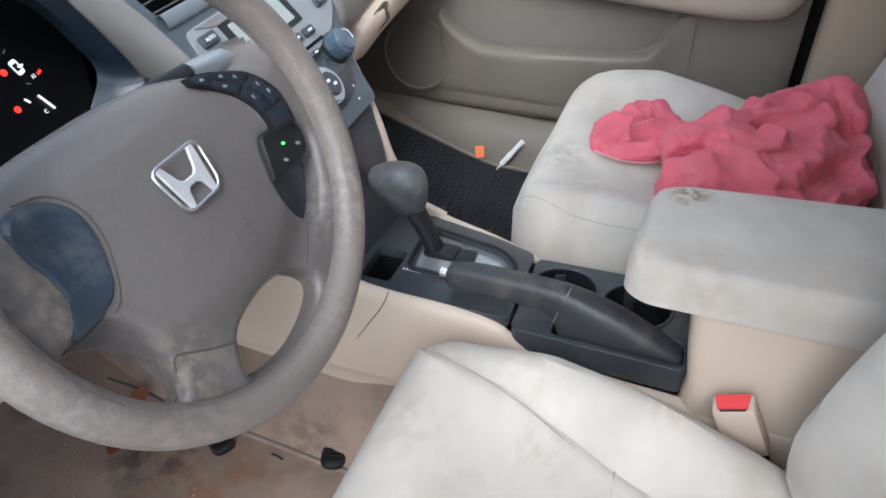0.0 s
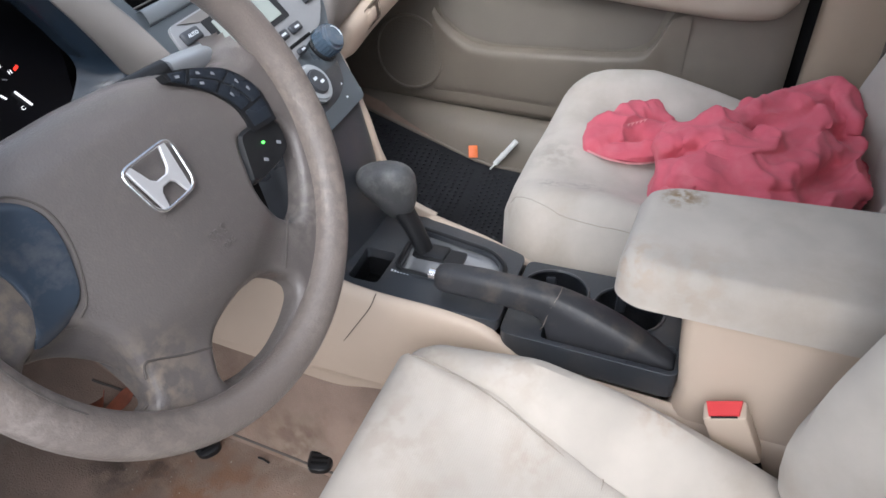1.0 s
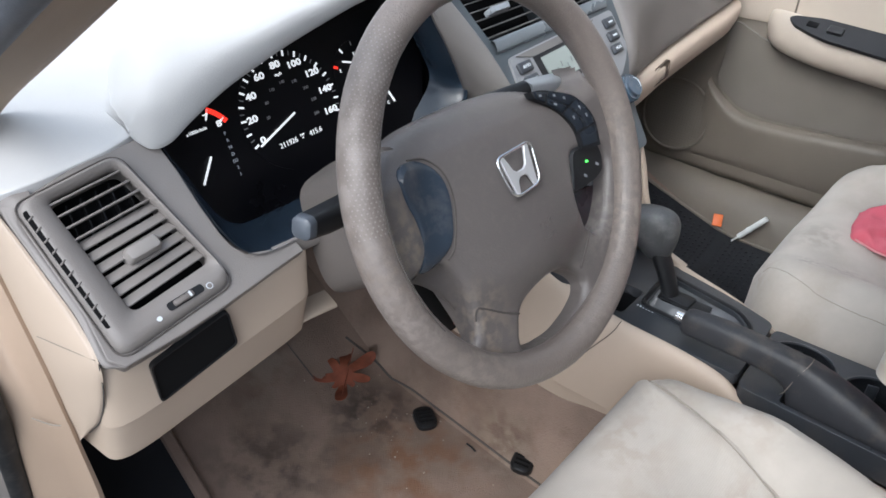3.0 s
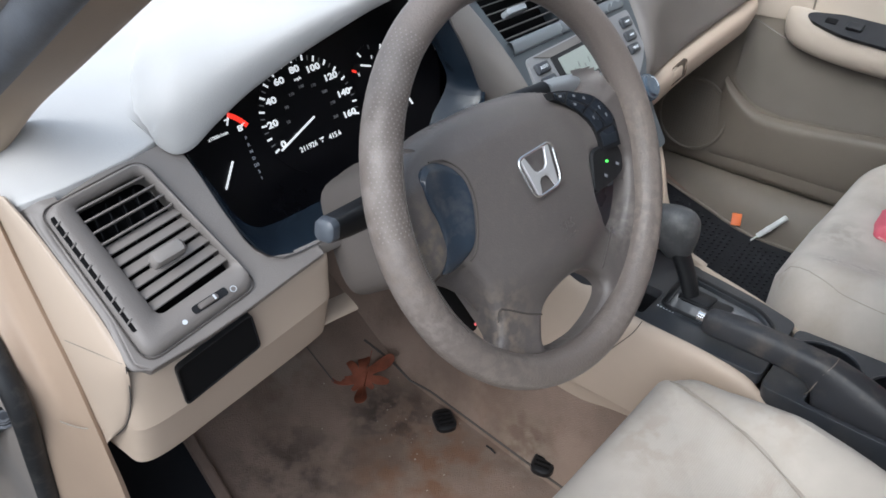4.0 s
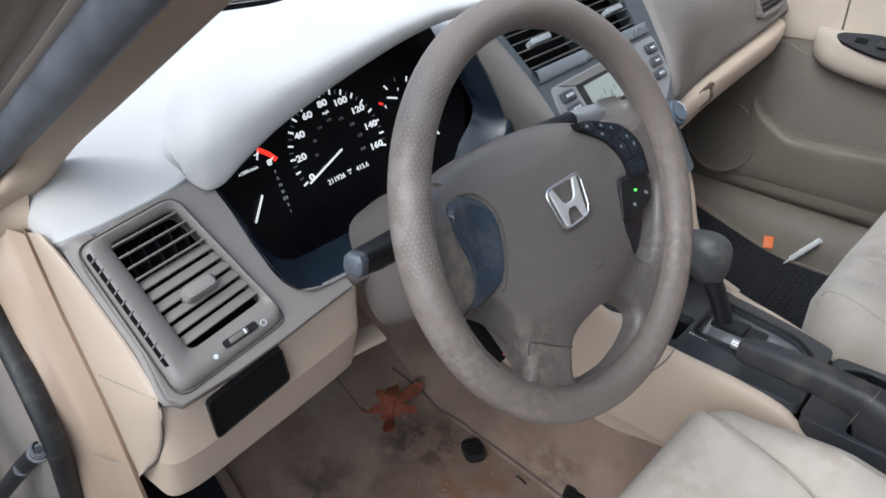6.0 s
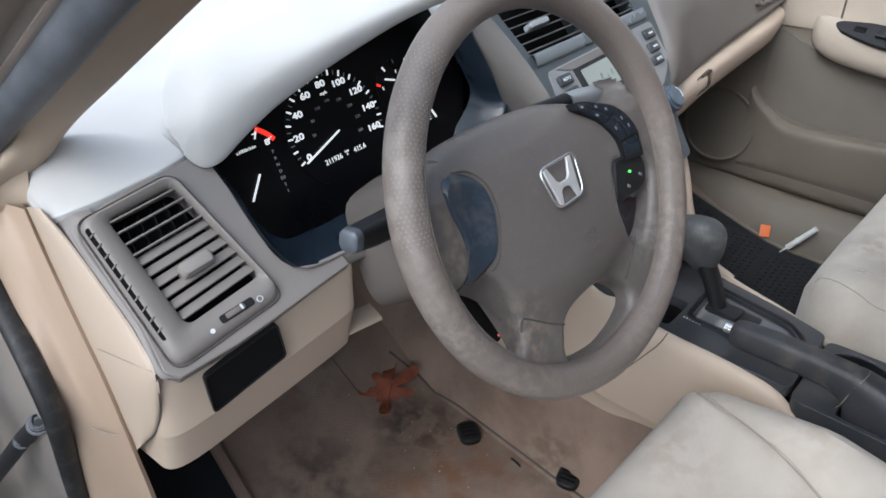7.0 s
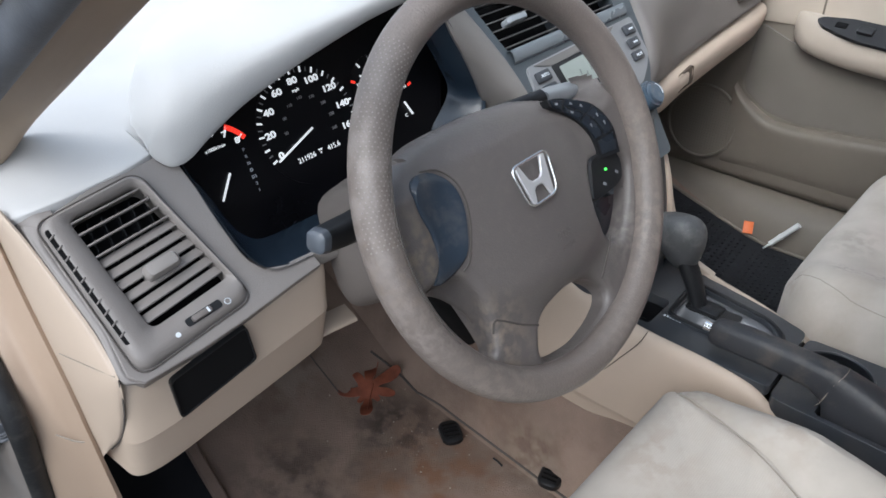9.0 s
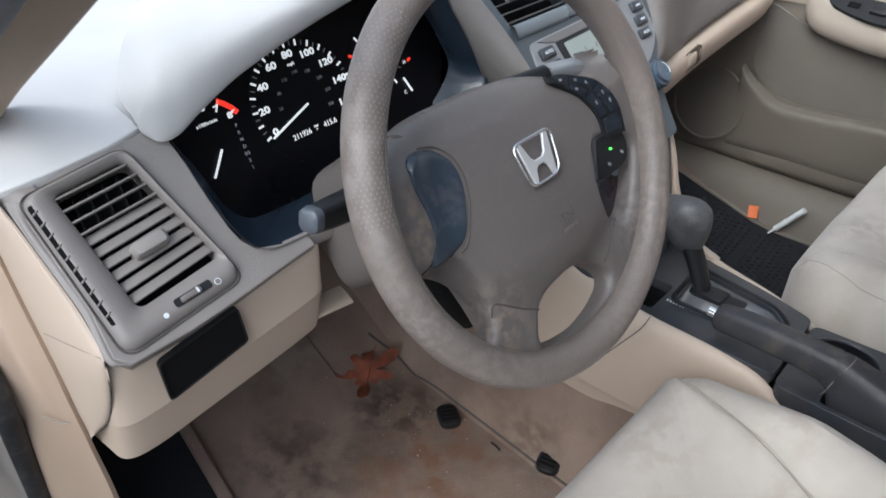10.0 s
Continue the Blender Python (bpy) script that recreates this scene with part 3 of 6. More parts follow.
ENDCAP = [vec(-0.351, 0.345, 0.634), vec(-0.351, 0.330, 0.604), vec(-0.3525, 0.305, 0.584), vec(-0.353, 0.270, 0.542), vec(-0.351, 0.240, 0.490), vec(-0.350, 0.225, 0.440), vec(-0.349, 0.240, 0.405), vec(-0.340, 0.225, 0.33), vec(-0.338, 0.26, 0.16), vec(-0.338, 0.30, -0.02)]


def eased(line, times=2):
    """The same line with its kinks evened out, its ends kept."""
    for _ in range(times):
        line = [line[0]] + [p * 0.25 + q * 0.5 + r * 0.25 for p, q, r in zip(line, line[1:], line[2:])] + [line[-1]]
    return line


KICK, CREASE, ENDCAP = eased(KICK), eased(CREASE), eased(ENDCAP, 1)
strip("kick_trim", [[p + vec(-0.004, 0.03, 0) for p in KICK], KICK, [(a * 0.5 + b * 0.5) + vec(-0.0012, -0.0012, 0.0012) for a, b in zip(KICK, CREASE)], CREASE,
                    [(a * 0.6 + b * 0.4) + vec(0.0, 0.003, 0) for a, b in zip(CREASE, ENDCAP)], ENDCAP, [p + vec(0.005, 0.13, -0.02) for p in ENDCAP]],
      KICKTAN, "beige plastic kick trim beside the dashboard", "trim")
strip("pillar_foot", [[vec(-0.372, 0.372, 0.672), vec(-0.350, 0.382, 0.682), vec(-0.326, 0.384, 0.690)], [vec(-0.383, 0.368, 0.645), vec(-0.360, 0.376, 0.655), vec(-0.333, 0.378, 0.662)],
                      [vec(-0.391, 0.363, 0.618), vec(-0.364, 0.370, 0.628), vec(-0.343, 0.362, 0.634)], [vec(-0.391, 0.372, 0.590), vec(-0.364, 0.378, 0.600), vec(-0.345, 0.372, 0.610)]],
      TRIMPILLAR, "beige foot of the windscreen pillar trim", "pillar")
solid("trim_joint", tube(spline([vec(-0.3735, 0.262, 0.430), vec(-0.362, 0.247, 0.424), vec(-0.3515, 0.236, 0.424)], 5), 0.0007, 6), SEATSEAM, "fine joint across the kick trim", "trim", "structure")
SEALK = [vec(-0.405, 0.37, 0.610), vec(-0.400, 0.366, 0.578), vec(-0.398, 0.338, 0.542), vec(-0.398, 0.298, 0.510), vec(-0.398, 0.273, 0.450), vec(-0.398, 0.308, 0.352), vec(-0.399, 0.37, 0.16), vec(-0.399, 0.41, -0.02)]
solid("hinge_seal", sweep(spline(SEALK, 8), ring2d(0.0075, 0.0105), up=(1, 0, 0)), SEALBLACK, "black rubber door seal along the hinge post", "door seal", "structure")
solid("hinge_post", loft([[vec(-0.402, y, z), vec(-0.415, y + 0.05, z), vec(-0.43, y + 0.14, z), vec(-0.44, y + 0.17, z), vec(-0.47, y + 0.19, z)]
                          for y, z in ((0.43, 0.62), (0.36, 0.545), (0.30, 0.47), (0.285, 0.42), (0.325, 0.32), (0.385, 0.14), (0.42, -0.1))]),
      PAINT, "gold-beige painted hinge post", "post", "structure")
strap = thing("door_check_strap", (-0.409, 0.305, 0.43), "greasy steel door check strap bolted to the hinge post", "door check")
BOLT, BRK, ARM = vec(-0.409, 0.305, 0.430), vec(-0.424, 0.355, 0.380), vec(-0.447, 0.435, 0.294)
toward = (vec(-0.46, -0.31, 0.92) - BOLT).normalized()
part("arm", sweep([BOLT.lerp(BRK, -0.12), BOLT.lerp(BRK, 0.5), BRK, BRK.lerp(ARM, 0.5), ARM, ARM + (ARM - BRK) * 2], ring2d(0.0075, 0.0095, 10)), BLACK, strap, "black check arm")
for p, r in ((BOLT, 0.0095), (BRK, 0.0070)):
    face = frame_of(p + toward * 0.006, BOLT - BRK, toward + vec(0, 0, 0.3))
    part("washer", disc(r + 0.0018, 0.003, at(face, 0, 0, -0.003), 20, bevel=0.0008), CHECKBOLT, strap)
    part("bolt", disc(r, 0.008, face, 20, r * 0.8, bevel=0.0015), CHECKBOLT, strap, "scratched steel bolt")
    part("socket", disc(r * 0.45, 0.001, at(face, 0, 0, 0.0042), 6), STEEL, strap)

# the driver's door stands open, held by the strap
DD = pose(-0.452, 0.47, 0.0, 0, 0, 180 + 17)
ddoor = thing("driver_door", (-0.452, 0.47, 0.1), "open beige driver's door held by its check strap", "car door")


def door_part(name, rows, mat, label=""):
    return part(name, loft([[DD @ p for p in r] for r in rows], 3, 3), mat, ddoor, label)


door_part("skin", [[vec(x, 0.075, -0.02), vec(x, 0.105, 0.12), vec(x, 0.115, 0.35), vec(x, 0.105, 0.58), vec(x, 0.070, 0.72)] for x in (0.12, 0.4, 0.8, 1.12)], PAINT, "gold-beige outer skin")
door_part("panel", [[vec(x, 0.070, -0.02), vec(x, 0.010, 0.02), vec(x, 0.0, 0.20), vec(x, 0.004, 0.50), vec(x, 0.012, 0.68), vec(x, 0.066, 0.72)] for x in (0.12, 0.4, 0.8, 1.12)], DOORSKIN, "beige vinyl inner panel")
door_part("armrest", [[vec(x, 0.0, 0.50), vec(x, -0.055, 0.49), vec(x, -0.062, 0.46), vec(x, -0.045, 0.43), vec(x, 0.0, 0.40)] for x in (0.35, 0.6, 0.95)], DOORBEIGE, "pale beige armrest")
part("window_frame", sweep([DD @ Vector(p) for p in ((0.14, 0.05, 0.71), (0.45, 0.03, 0.90), (0.80, 0.0, 1.04), (1.02, -0.01, 1.06), (1.10, 0.03, 0.72))], rounded([(-0.02, -0.014), (0.02, -0.014), (0.02, 0.014), (-0.02, 0.014)], 0.006, 3)), RUBBER, ddoor, "dark window frame")

# ---- dashboard ----
VF = frame_of((-0.245, 0.175, 0.548), (1, 0, 0), (-0.08, -0.65, 0.755))
WN = Vector((0, -math.cos(radians(25.3)), math.sin(radians(25.3))))
CF = frame_of((-0.02, 0.305, 0.62), (1, 0.045, 0.105), (0, -0.9336, 0.3584))
SF = frame_of((0.395, 0.16, 0.60), (1, 0, 0.12), (0, -0.775, 0.632))

dash = thing("dashboard", (0.37, 0.5, 0.3), "grey and beige car dashboard with a hooded dial cluster", "dashboard")


# top pad: sections from the windscreen to the front edge
def pad(x, z, front, zf, drop):
    return [vec(x, 0.93, 0.69), vec(x, 0.78, z), vec(x, 0.58, z + 0.004), vec(x, 0.42, z), vec(x, front + 0.03, zf + 0.005), vec(x, front + 0.004, zf + 0.001), vec(x, front, zf - 0.004), vec(x, front + 0.006, zf - 0.02), vec(x, front + 0.03, zf - drop)]


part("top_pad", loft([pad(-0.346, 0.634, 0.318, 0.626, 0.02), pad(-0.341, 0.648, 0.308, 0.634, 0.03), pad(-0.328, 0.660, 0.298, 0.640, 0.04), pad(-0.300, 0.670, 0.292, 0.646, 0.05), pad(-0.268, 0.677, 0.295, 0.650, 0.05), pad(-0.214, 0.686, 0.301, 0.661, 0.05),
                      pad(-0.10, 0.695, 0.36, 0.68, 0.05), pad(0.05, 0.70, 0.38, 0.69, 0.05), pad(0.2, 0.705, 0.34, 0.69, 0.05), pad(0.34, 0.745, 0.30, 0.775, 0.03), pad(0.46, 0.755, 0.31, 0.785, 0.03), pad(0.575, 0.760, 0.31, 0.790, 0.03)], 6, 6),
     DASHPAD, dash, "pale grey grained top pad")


# hood over the dials
def hood(x, crest, lip, fy, back):
    d = back - fy
    return [vec(x, back, 0.680), vec(x, fy + 0.72 * d, 0.3 * 0.682 + 0.7 * crest), vec(x, fy + 0.38 * d, crest), vec(x, fy + 0.12 * d, crest - 0.008), vec(x, fy, (crest + lip) / 2 + 0.004), vec(x, fy + 0.002, lip),
            vec(x, fy + 0.015, lip + 0.004), vec(x, fy + 0.05, lip + 0.010)]


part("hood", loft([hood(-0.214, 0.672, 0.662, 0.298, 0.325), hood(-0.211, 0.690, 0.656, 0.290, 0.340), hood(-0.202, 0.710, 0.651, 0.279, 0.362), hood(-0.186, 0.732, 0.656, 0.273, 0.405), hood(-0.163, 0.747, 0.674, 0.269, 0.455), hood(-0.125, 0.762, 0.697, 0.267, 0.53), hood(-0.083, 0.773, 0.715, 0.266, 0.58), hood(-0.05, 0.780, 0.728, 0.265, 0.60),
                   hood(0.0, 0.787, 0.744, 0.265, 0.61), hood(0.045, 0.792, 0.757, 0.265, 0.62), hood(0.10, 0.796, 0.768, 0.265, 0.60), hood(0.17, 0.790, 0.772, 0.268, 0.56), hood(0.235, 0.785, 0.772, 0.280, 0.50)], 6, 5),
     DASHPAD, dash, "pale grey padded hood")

# left vent panel, with the vent's opening through it
opening = rounded([(-0.0600, 0.1315), (0.0065, 0.1430), (0.0380, 0.0255), (-0.0430, 0.0100)], 0.009, 6)
panel = [(-0.082, 0.139), (-0.030, 0.155), (0.049, 0.167)] + [(0.0550, 0.120), (0.0570, 0.079), (0.0605, 0.046), (0.0640, 0.032), (0.0725, 0.0190), (0.097, 0.0125), (0.124, 0.0150)] + [(0.126, -0.002), (0.096, -0.007), (0.031, -0.019), (-0.013, -0.0255), (-0.068, -0.030), (-0.078, -0.018), (-0.0765, 0.026), (-0.081, 0.069), (-0.0855, 0.119)]
soften(part("vent_panel", plate(panel, 0.02, VF, [opening]), PANELGREY, dash, "taupe panel round the side vent"), 0.0016)
bez = rounded([(-0.0845, 0.1365), (0.0115, 0.1545), (0.0480, -0.0015), (-0.0685, -0.0225)], [0.013, 0.016, 0.015, 0.016], 6)
rings = [(0.0, -0.004), (0.0, 0.0005), (0.05, 0.0040), (0.20, 0.0078), (0.42, 0.0088), (0.68, 0.0072), (0.90, 0.0042), (1.0, 0.0012), (1.0, -0.014)]
part("vent_bezel", grid([[at(VF, *Vector(a).to_2d().lerp(Vector(b).to_2d(), k), z).translation for a, b in zip(bez, opening)] for k, z in rings], closed_u=True), PANELGREY, dash, "rounded taupe bezel round the vent")
line = [at(VF, p[0], p[1], 0.0010).translation for p in rounded([(-0.0860, 0.1380), (0.0125, 0.1563), (0.0495, -0.0030), (-0.0695, -0.0243)], [0.013, 0.016, 0.015, 0.016], 6)]
part("bezel_joint", tube(line, 0.0008, 6, True), SEAM, dash)
part("vent_box", plate(rounded([(-0.070, 0.136), (0.014, 0.149), (0.048, 0.018), (-0.050, 0.002)], 0.01), 0.03, at(VF, 0, 0, -0.032)), BLACKDULL, dash)
vent = thing("side_air_vent", VF.translation, "taupe slatted air vent in the dashboard panel", "air vent")
for i in range(10):
    low = i >= 4
    a, b = Vector((-0.0585 + 0.0018 * i, 0.1285 - 0.0124 * i)), Vector((0.0105 + 0.0028 * i, 0.1400 - 0.0119 * i))
    mid, d = (a + b) / 2, b - a
    m = at(VF, mid.x, mid.y, -0.003, math.degrees(math.atan2(d.y, d.x)))
    if low:
        m = m @ Matrix.Translation((0, 0.0050, -0.001)) @ Matrix.Rotation(radians(-24), 4, "X")
    else:
        m = m @ Matrix.Rotation(radians(104), 4, "X")
    part("slat", rbox(d.length + 0.003, 0.0106 if low else 0.0095, 0.0022, 0.0010, m, 2), PANELGREY, vent)
for i in range(5):
    x = -0.046 + i * 0.014
    part("vane", rbox(0.0014, 0.045, 0.012, 0, at(VF, x, 0.112 + 0.18 * (x + 0.03), -0.026, -6)), BLACK, vent)
knob = rounded([(-0.017, -0.007), (0.017, -0.007), (0.017, 0.007), (-0.017, 0.007)], 0.005)
part("tab", pillow(knob, lambda x, y: 0.006 - 6 * x * x, 0.004, 0.014, 6, at(VF, -0.0095, 0.0600, 0.004, 9)), VENTTAB, vent, "smooth taupe vent tab")
# side slots for the window
slotted = thing("demister_slots", at(VF, -0.075, 0.06).translation, "narrow black slots of the side window demister", "air vent")
s0, s1 = Vector((-0.0785, 0.1255)), Vector((-0.0650, 0.0060))
d = s1 - s0
ang = math.degrees(math.atan2(d.y, d.x))
part("slot", plate(rounded([(-0.061, -0.0028), (0.061, -0.0028), (0.061, 0.0028), (-0.061, 0.0028)], 0.0026), 0.004, at(VF, (s0.x + s1.x) / 2, (s0.y + s1.y) / 2, 0.0080, ang)), BLACKDULL, slotted)
for i in range(10):
    p = s0.lerp(s1, (i + 0.6) / 10.4)
    part("rib", rbox(0.0016, 0.0062, 0.0026, 0.0005, at(VF, p.x, p.y, 0.0078, ang + 26), 1), PANELGREY, slotted)
# the slider under the vent and its two marks
slider = thing("vent_slider", at(VF, 0.002, -0.003).translation, "black vent slider between a dot and a ring", "slider")
part("track", plate(rounded([(-0.018, -0.004), (0.018, -0.004), (0.018, 0.004), (-0.018, 0.004)], 0.003), 0.003, at(VF, 0.0005, 0.0020, 0.0090, 8)), BLACK, slider)
part("wheel", rbox(0.020, 0.006, 0.006, 0.002, at(VF, -0.0015, 0.0017, 0.0096, 8)), TAUPE, slider)
part("tick", rbox(0.0018, 0.005, 0.001, 0, at(VF, 0.0045, 0.0026, 0.0128, 8)), PRINT, slider)
part("dot", disc(0.0023, 0.001, at(VF, -0.0275, -0.0060, 0.0084), 18), PRINT, slider)
part("ring", sweep([at(VF, 0.0240 + 0.0028 * math.cos(a * 0.3927), 0.0028 + 0.0028 * math.sin(a * 0.3927), 0.0088).translation for a in range(16)], ring2d(0.0004, segs=6), VF.col[2].to_3d(), True), PRINT, slider)
# left flank that turns the panel towards the door
flank = []
for p, q in (((-0.0815, 0.136), (-0.338, 0.296, 0.629)), ((-0.085, 0.118), (-0.337, 0.273, 0.616)), ((-0.0805, 0.069), (-0.331, 0.236, 0.583)), ((-0.076, 0.026), (-0.3265, 0.203, 0.555)), ((-0.0775, -0.018), (-0.3275, 0.170, 0.528)), ((-0.067, -0.030), (-0.318, 0.165, 0.520))):
    a = at(VF, p[0], p[1], -0.001).translation
    b = Vector(q)
    flank.append([a + vec(0.006, 0.002, -0.002), a, a.lerp(b, 0.5) + vec(-0.001, -0.001, 0.001), b, b + vec(0.004, 0.02, -0.015)])
part("flank", loft(flank, 5, 5), PANELGREY, dash)

part("dash_side", loft([[vec(-0.312, y, z - 0.022), vec(-0.324, y, z - 0.015), vec(-0.338, y, z - 0.014), vec(-0.343, y, z - 0.020), vec(-0.342, y, z - 0.020)] for y, z in ((0.60, 0.652), (0.48, 0.650), (0.40, 0.645), (0.34, 0.640), (0.312, 0.635))], 4, 4), PANELGREY, dash)

# beige end cap and knee panel below
CAPLINE = ENDCAP[:6] + [ENDCAP[6].lerp(ENDCAP[5], 0.55), ENDCAP[6].lerp(ENDCAP[5], 0.15)]
inner = [vec(-0.344, 0.314, 0.641), vec(-0.3385, 0.276, 0.620), vec(-0.3315, 0.235, 0.584), vec(-0.327, 0.202, 0.556), vec(-0.328, 0.170, 0.529), vec(-0.3300, 0.176, 0.490), vec(-0.3350, 0.191, 0.452), vec(-0.3415, 0.212, 0.426)]
rows = []
for k, lift in ((0.0, 0.0), (0.12, 0.006), (0.45, 0.010), (0.8, 0.006), (1.0, 0.0)):
    rows.append([a.lerp(b, k) + vec(-0.35, -0.55, 0.5) * lift for a, b in zip(inner, CAPLINE)])
rows.append([p + vec(-0.006, 0.022, -0.012) for p in CAPLINE])
part("end_cap", loft(rows, 6, 5), BEIGE, dash, "beige end cap")
part("corner_pad", loft([[vec(-0.345, 0.43, 0.640), vec(-0.3455, 0.37, 0.634), vec(-0.346, 0.330, 0.630), vec(-0.341, 0.300, 0.622), vec(-0.337, 0.262, 0.600)],
                         [vec(-0.338, 0.43, 0.646), vec(-0.338, 0.37, 0.636), vec(-0.338, 0.325, 0.632), vec(-0.335, 0.296, 0.628), vec(-0.331, 0.262, 0.600)],
                         [vec(-0.328, 0.43, 0.650), vec(-0.328, 0.37, 0.640), vec(-0.327, 0.320, 0.636), vec(-0.325, 0.290, 0.634), vec(-0.321, 0.262, 0.600)],
                         [vec(-0.312, 0.43, 0.652), vec(-0.312, 0.37, 0.642), vec(-0.312, 0.315, 0.638), vec(-0.312, 0.286, 0.635), vec(-0.308, 0.262, 0.600)]], 5, 5), PANELGREY, dash, "grey corner of the dashboard")
part("crack", tube([vec(-0.3508, 0.2437, 0.5273), vec(-0.3418, 0.2037, 0.5332), vec(-0.3300, 0.1722, 0.5321)], 0.0004, 5), SEATSEAM, dash, "fine crack in the beige cap")
part("cap_joint", tube(spline([p + vec(-0.0004, -0.0010, 0.0004) for p in inner[4:]], 5), 0.0008, 6), SEAM, dash)
KN = [(-0.343, 0.250), (-0.3375, 0.208), (-0.331, 0.180), (-0.305, 0.170), (-0.245, 0.170), (-0.18, 0.171), (-0.125, 0.173), (-0.110, 0.178), (-0.106, 0.195)]
knee = []
for x, y in KN:
    top = 0.520 + 0.155 * (x + 0.31)
    low = 0.397 + 0.198 * (x + 0.303)
    mid = 0.452 + 0.203 * (x + 0.306)
    knee.append([vec(x, y + 0.04, top - 0.020), vec(x, y + 0.012, top - 0.002), vec(x, y, top - 0.006), vec(x, y + 0.0005, mid + 0.02), vec(x, y + 0.0005, mid + 0.0015), vec(x, y + 0.0015, mid - 0.0015), vec(x, y + 0.0095, (low + mid) / 2), vec(x, y + 0.0165, low + 0.004), vec(x, y + 0.022, low), vec(x, y + 0.05, low + 0.012)])
part("knee_panel", loft(knee, 5, 4), BEIGE, dash, "beige knee panel")
part("knee_tab", loft([[vec(x, 0.215, z + 0.012), vec(x, 0.194, z + 0.004), vec(x, 0.194, z - 0.002), vec(x, 0.215, z - 0.004)] for x, z in ((-0.118, 0.444), (-0.092, 0.443), (-0.062, 0.441))]), BEIGE, dash)
# open coin tray in the knee panel
KF = frame_of((-0.243, 0.1675, 0.484), (1, -0.01, 0.12), (0, -1, -0.10))
tray = thing("coin_tray", KF.translation, "empty black coin tray set in the beige panel", "tray")
part("rim", plate(rounded([(-0.045, 0.029), (0.036, 0.0415), (0.038, -0.006), (-0.047, -0.022)], 0.006), 0.010, at(KF, 0, 0, 0.002),
                  [rounded([(-0.0435, 0.0275), (0.0345, 0.0400), (0.0365, -0.0050), (-0.0455, -0.0205)], 0.006)]), BLACK, tray)
part("back", plate(rounded([(-0.044, 0.028), (0.035, 0.0405), (0.037, -0.0055), (-0.046, -0.021)], 0.005), 0.004, at(KF, 0, 0, 0.0005)), BLACKDULL, tray)

# ---- instrument cluster ----
cluster = thing("instrument_cluster", CF.translation, "lit black instrument cluster with white dial markings", "instrument cluster")
face_out = rounded([(-0.155, -0.084), (0.175, -0.084), (0.225, 0.02), (0.19, 0.14), (0.04, 0.135), (-0.10, 0.095), (-0.20, 0.045)], 0.03, 6)
part("face", plate(face_out, 0.004, CF), FACE, cluster, "gloss black dial face")
# bowl from the dial face out to the lip
lip = [vec(-0.190, 0.300, 0.648), vec(-0.190, 0.262, 0.624), vec(-0.188, 0.232, 0.603), vec(-0.185, 0.205, 0.584), vec(-0.174, 0.185, 0.567), vec(-0.148, 0.179, 0.561), vec(-0.06, 0.180, 0.566), vec(0.05, 0.185, 0.570), vec(0.13, 0.205, 0.575), vec(0.195, 0.240, 0.590), vec(0.224, 0.262, 0.628), vec(0.200, 0.261, 0.667), vec(0.174, 0.261, 0.705), vec(0.150, 0.263, 0.740)]
back = [vec(-0.186, 0.314, 0.652), vec(-0.176, 0.304, 0.625), vec(-0.164, 0.295, 0.600), vec(-0.150, 0.284, 0.572), vec(-0.134, 0.280, 0.556), vec(-0.115, 0.277, 0.550), vec(-0.06, 0.278, 0.553), vec(0.05, 0.284, 0.562), vec(0.12, 0.289, 0.572), vec(0.165, 0.296, 0.600), vec(0.194, 0.300, 0.635), vec(0.178, 0.302, 0.672), vec(0.156, 0.306, 0.708), vec(0.132, 0.312, 0.740)]
back = [p + vec(0, 0.003, -0.009) * max(0.0, min(1.0, (0.605 - p.z) / 0.04)) for p in back]
part("bowl", loft([[p + vec(0, -0.004, 0.002) for p in lip], [a.lerp(b, 0.10) + vec(0, 0, -0.003) for a, b in zip(lip, back)], [a.lerp(b, 0.6) + vec(0, 0, -0.006) for a, b in zip(lip, back)], back], 5, 5), HOUSING, cluster, "dark blue cluster housing")


def dial(name, cx, cy, r, nr, labels, a0, a1, size, ticks, big, needle, label):
    g = part(name, disc(r + 0.004, 0.0006, at(CF, cx, cy, 0.0006), 48), FACE, cluster, label)
    for i in range(ticks + 1):
        a = radians(a0 + (a1 - a0) * i / ticks)
        long = i % big == 0
        m = at(CF, cx + r * math.cos(a), cy + r * math.sin(a), 0.0015, math.degrees(a))
        part("tick" if long else "fine_tick", rbox(0.0065 if long else 0.005, 0.0021 if long else 0.0012, 0.0006, 0, m), MARK if long else DIMMARK, g)
    for i, t in enumerate(labels):
        a = radians(a0 + (a1 - a0) * i / (len(labels) - 1))
        if t:
            part("numeral", words(t, size, at(CF, cx + nr * math.cos(a), cy + nr * math.sin(a), 0.0015) @ Matrix.Diagonal((1.22, 0.92, 1, 1)), bold=0.00030), MARK, g)
    if needle:
        p, q = Vector(needle[:2]), Vector(needle[2:])
        d = q - p
        part("needle", rbox(d.length, 0.0022, 0.002, 0.0006, at(CF, (p.x + q.x) / 2, (p.y + q.y) / 2, 0.004, math.degrees(math.atan2(d.y, d.x))), 1), MARK, g, "white lit needle")
    return g


sp = dial("speedometer", 0.0, 0.0195, 0.0640, 0.0530, ["0", "20", "40", "60", "80", "100", "120", "140", "160"], 200, -19, 0.0112, 32, 2, (-0.0567, -0.0038, 0.0004, 0.0162), "speedometer with white numerals")
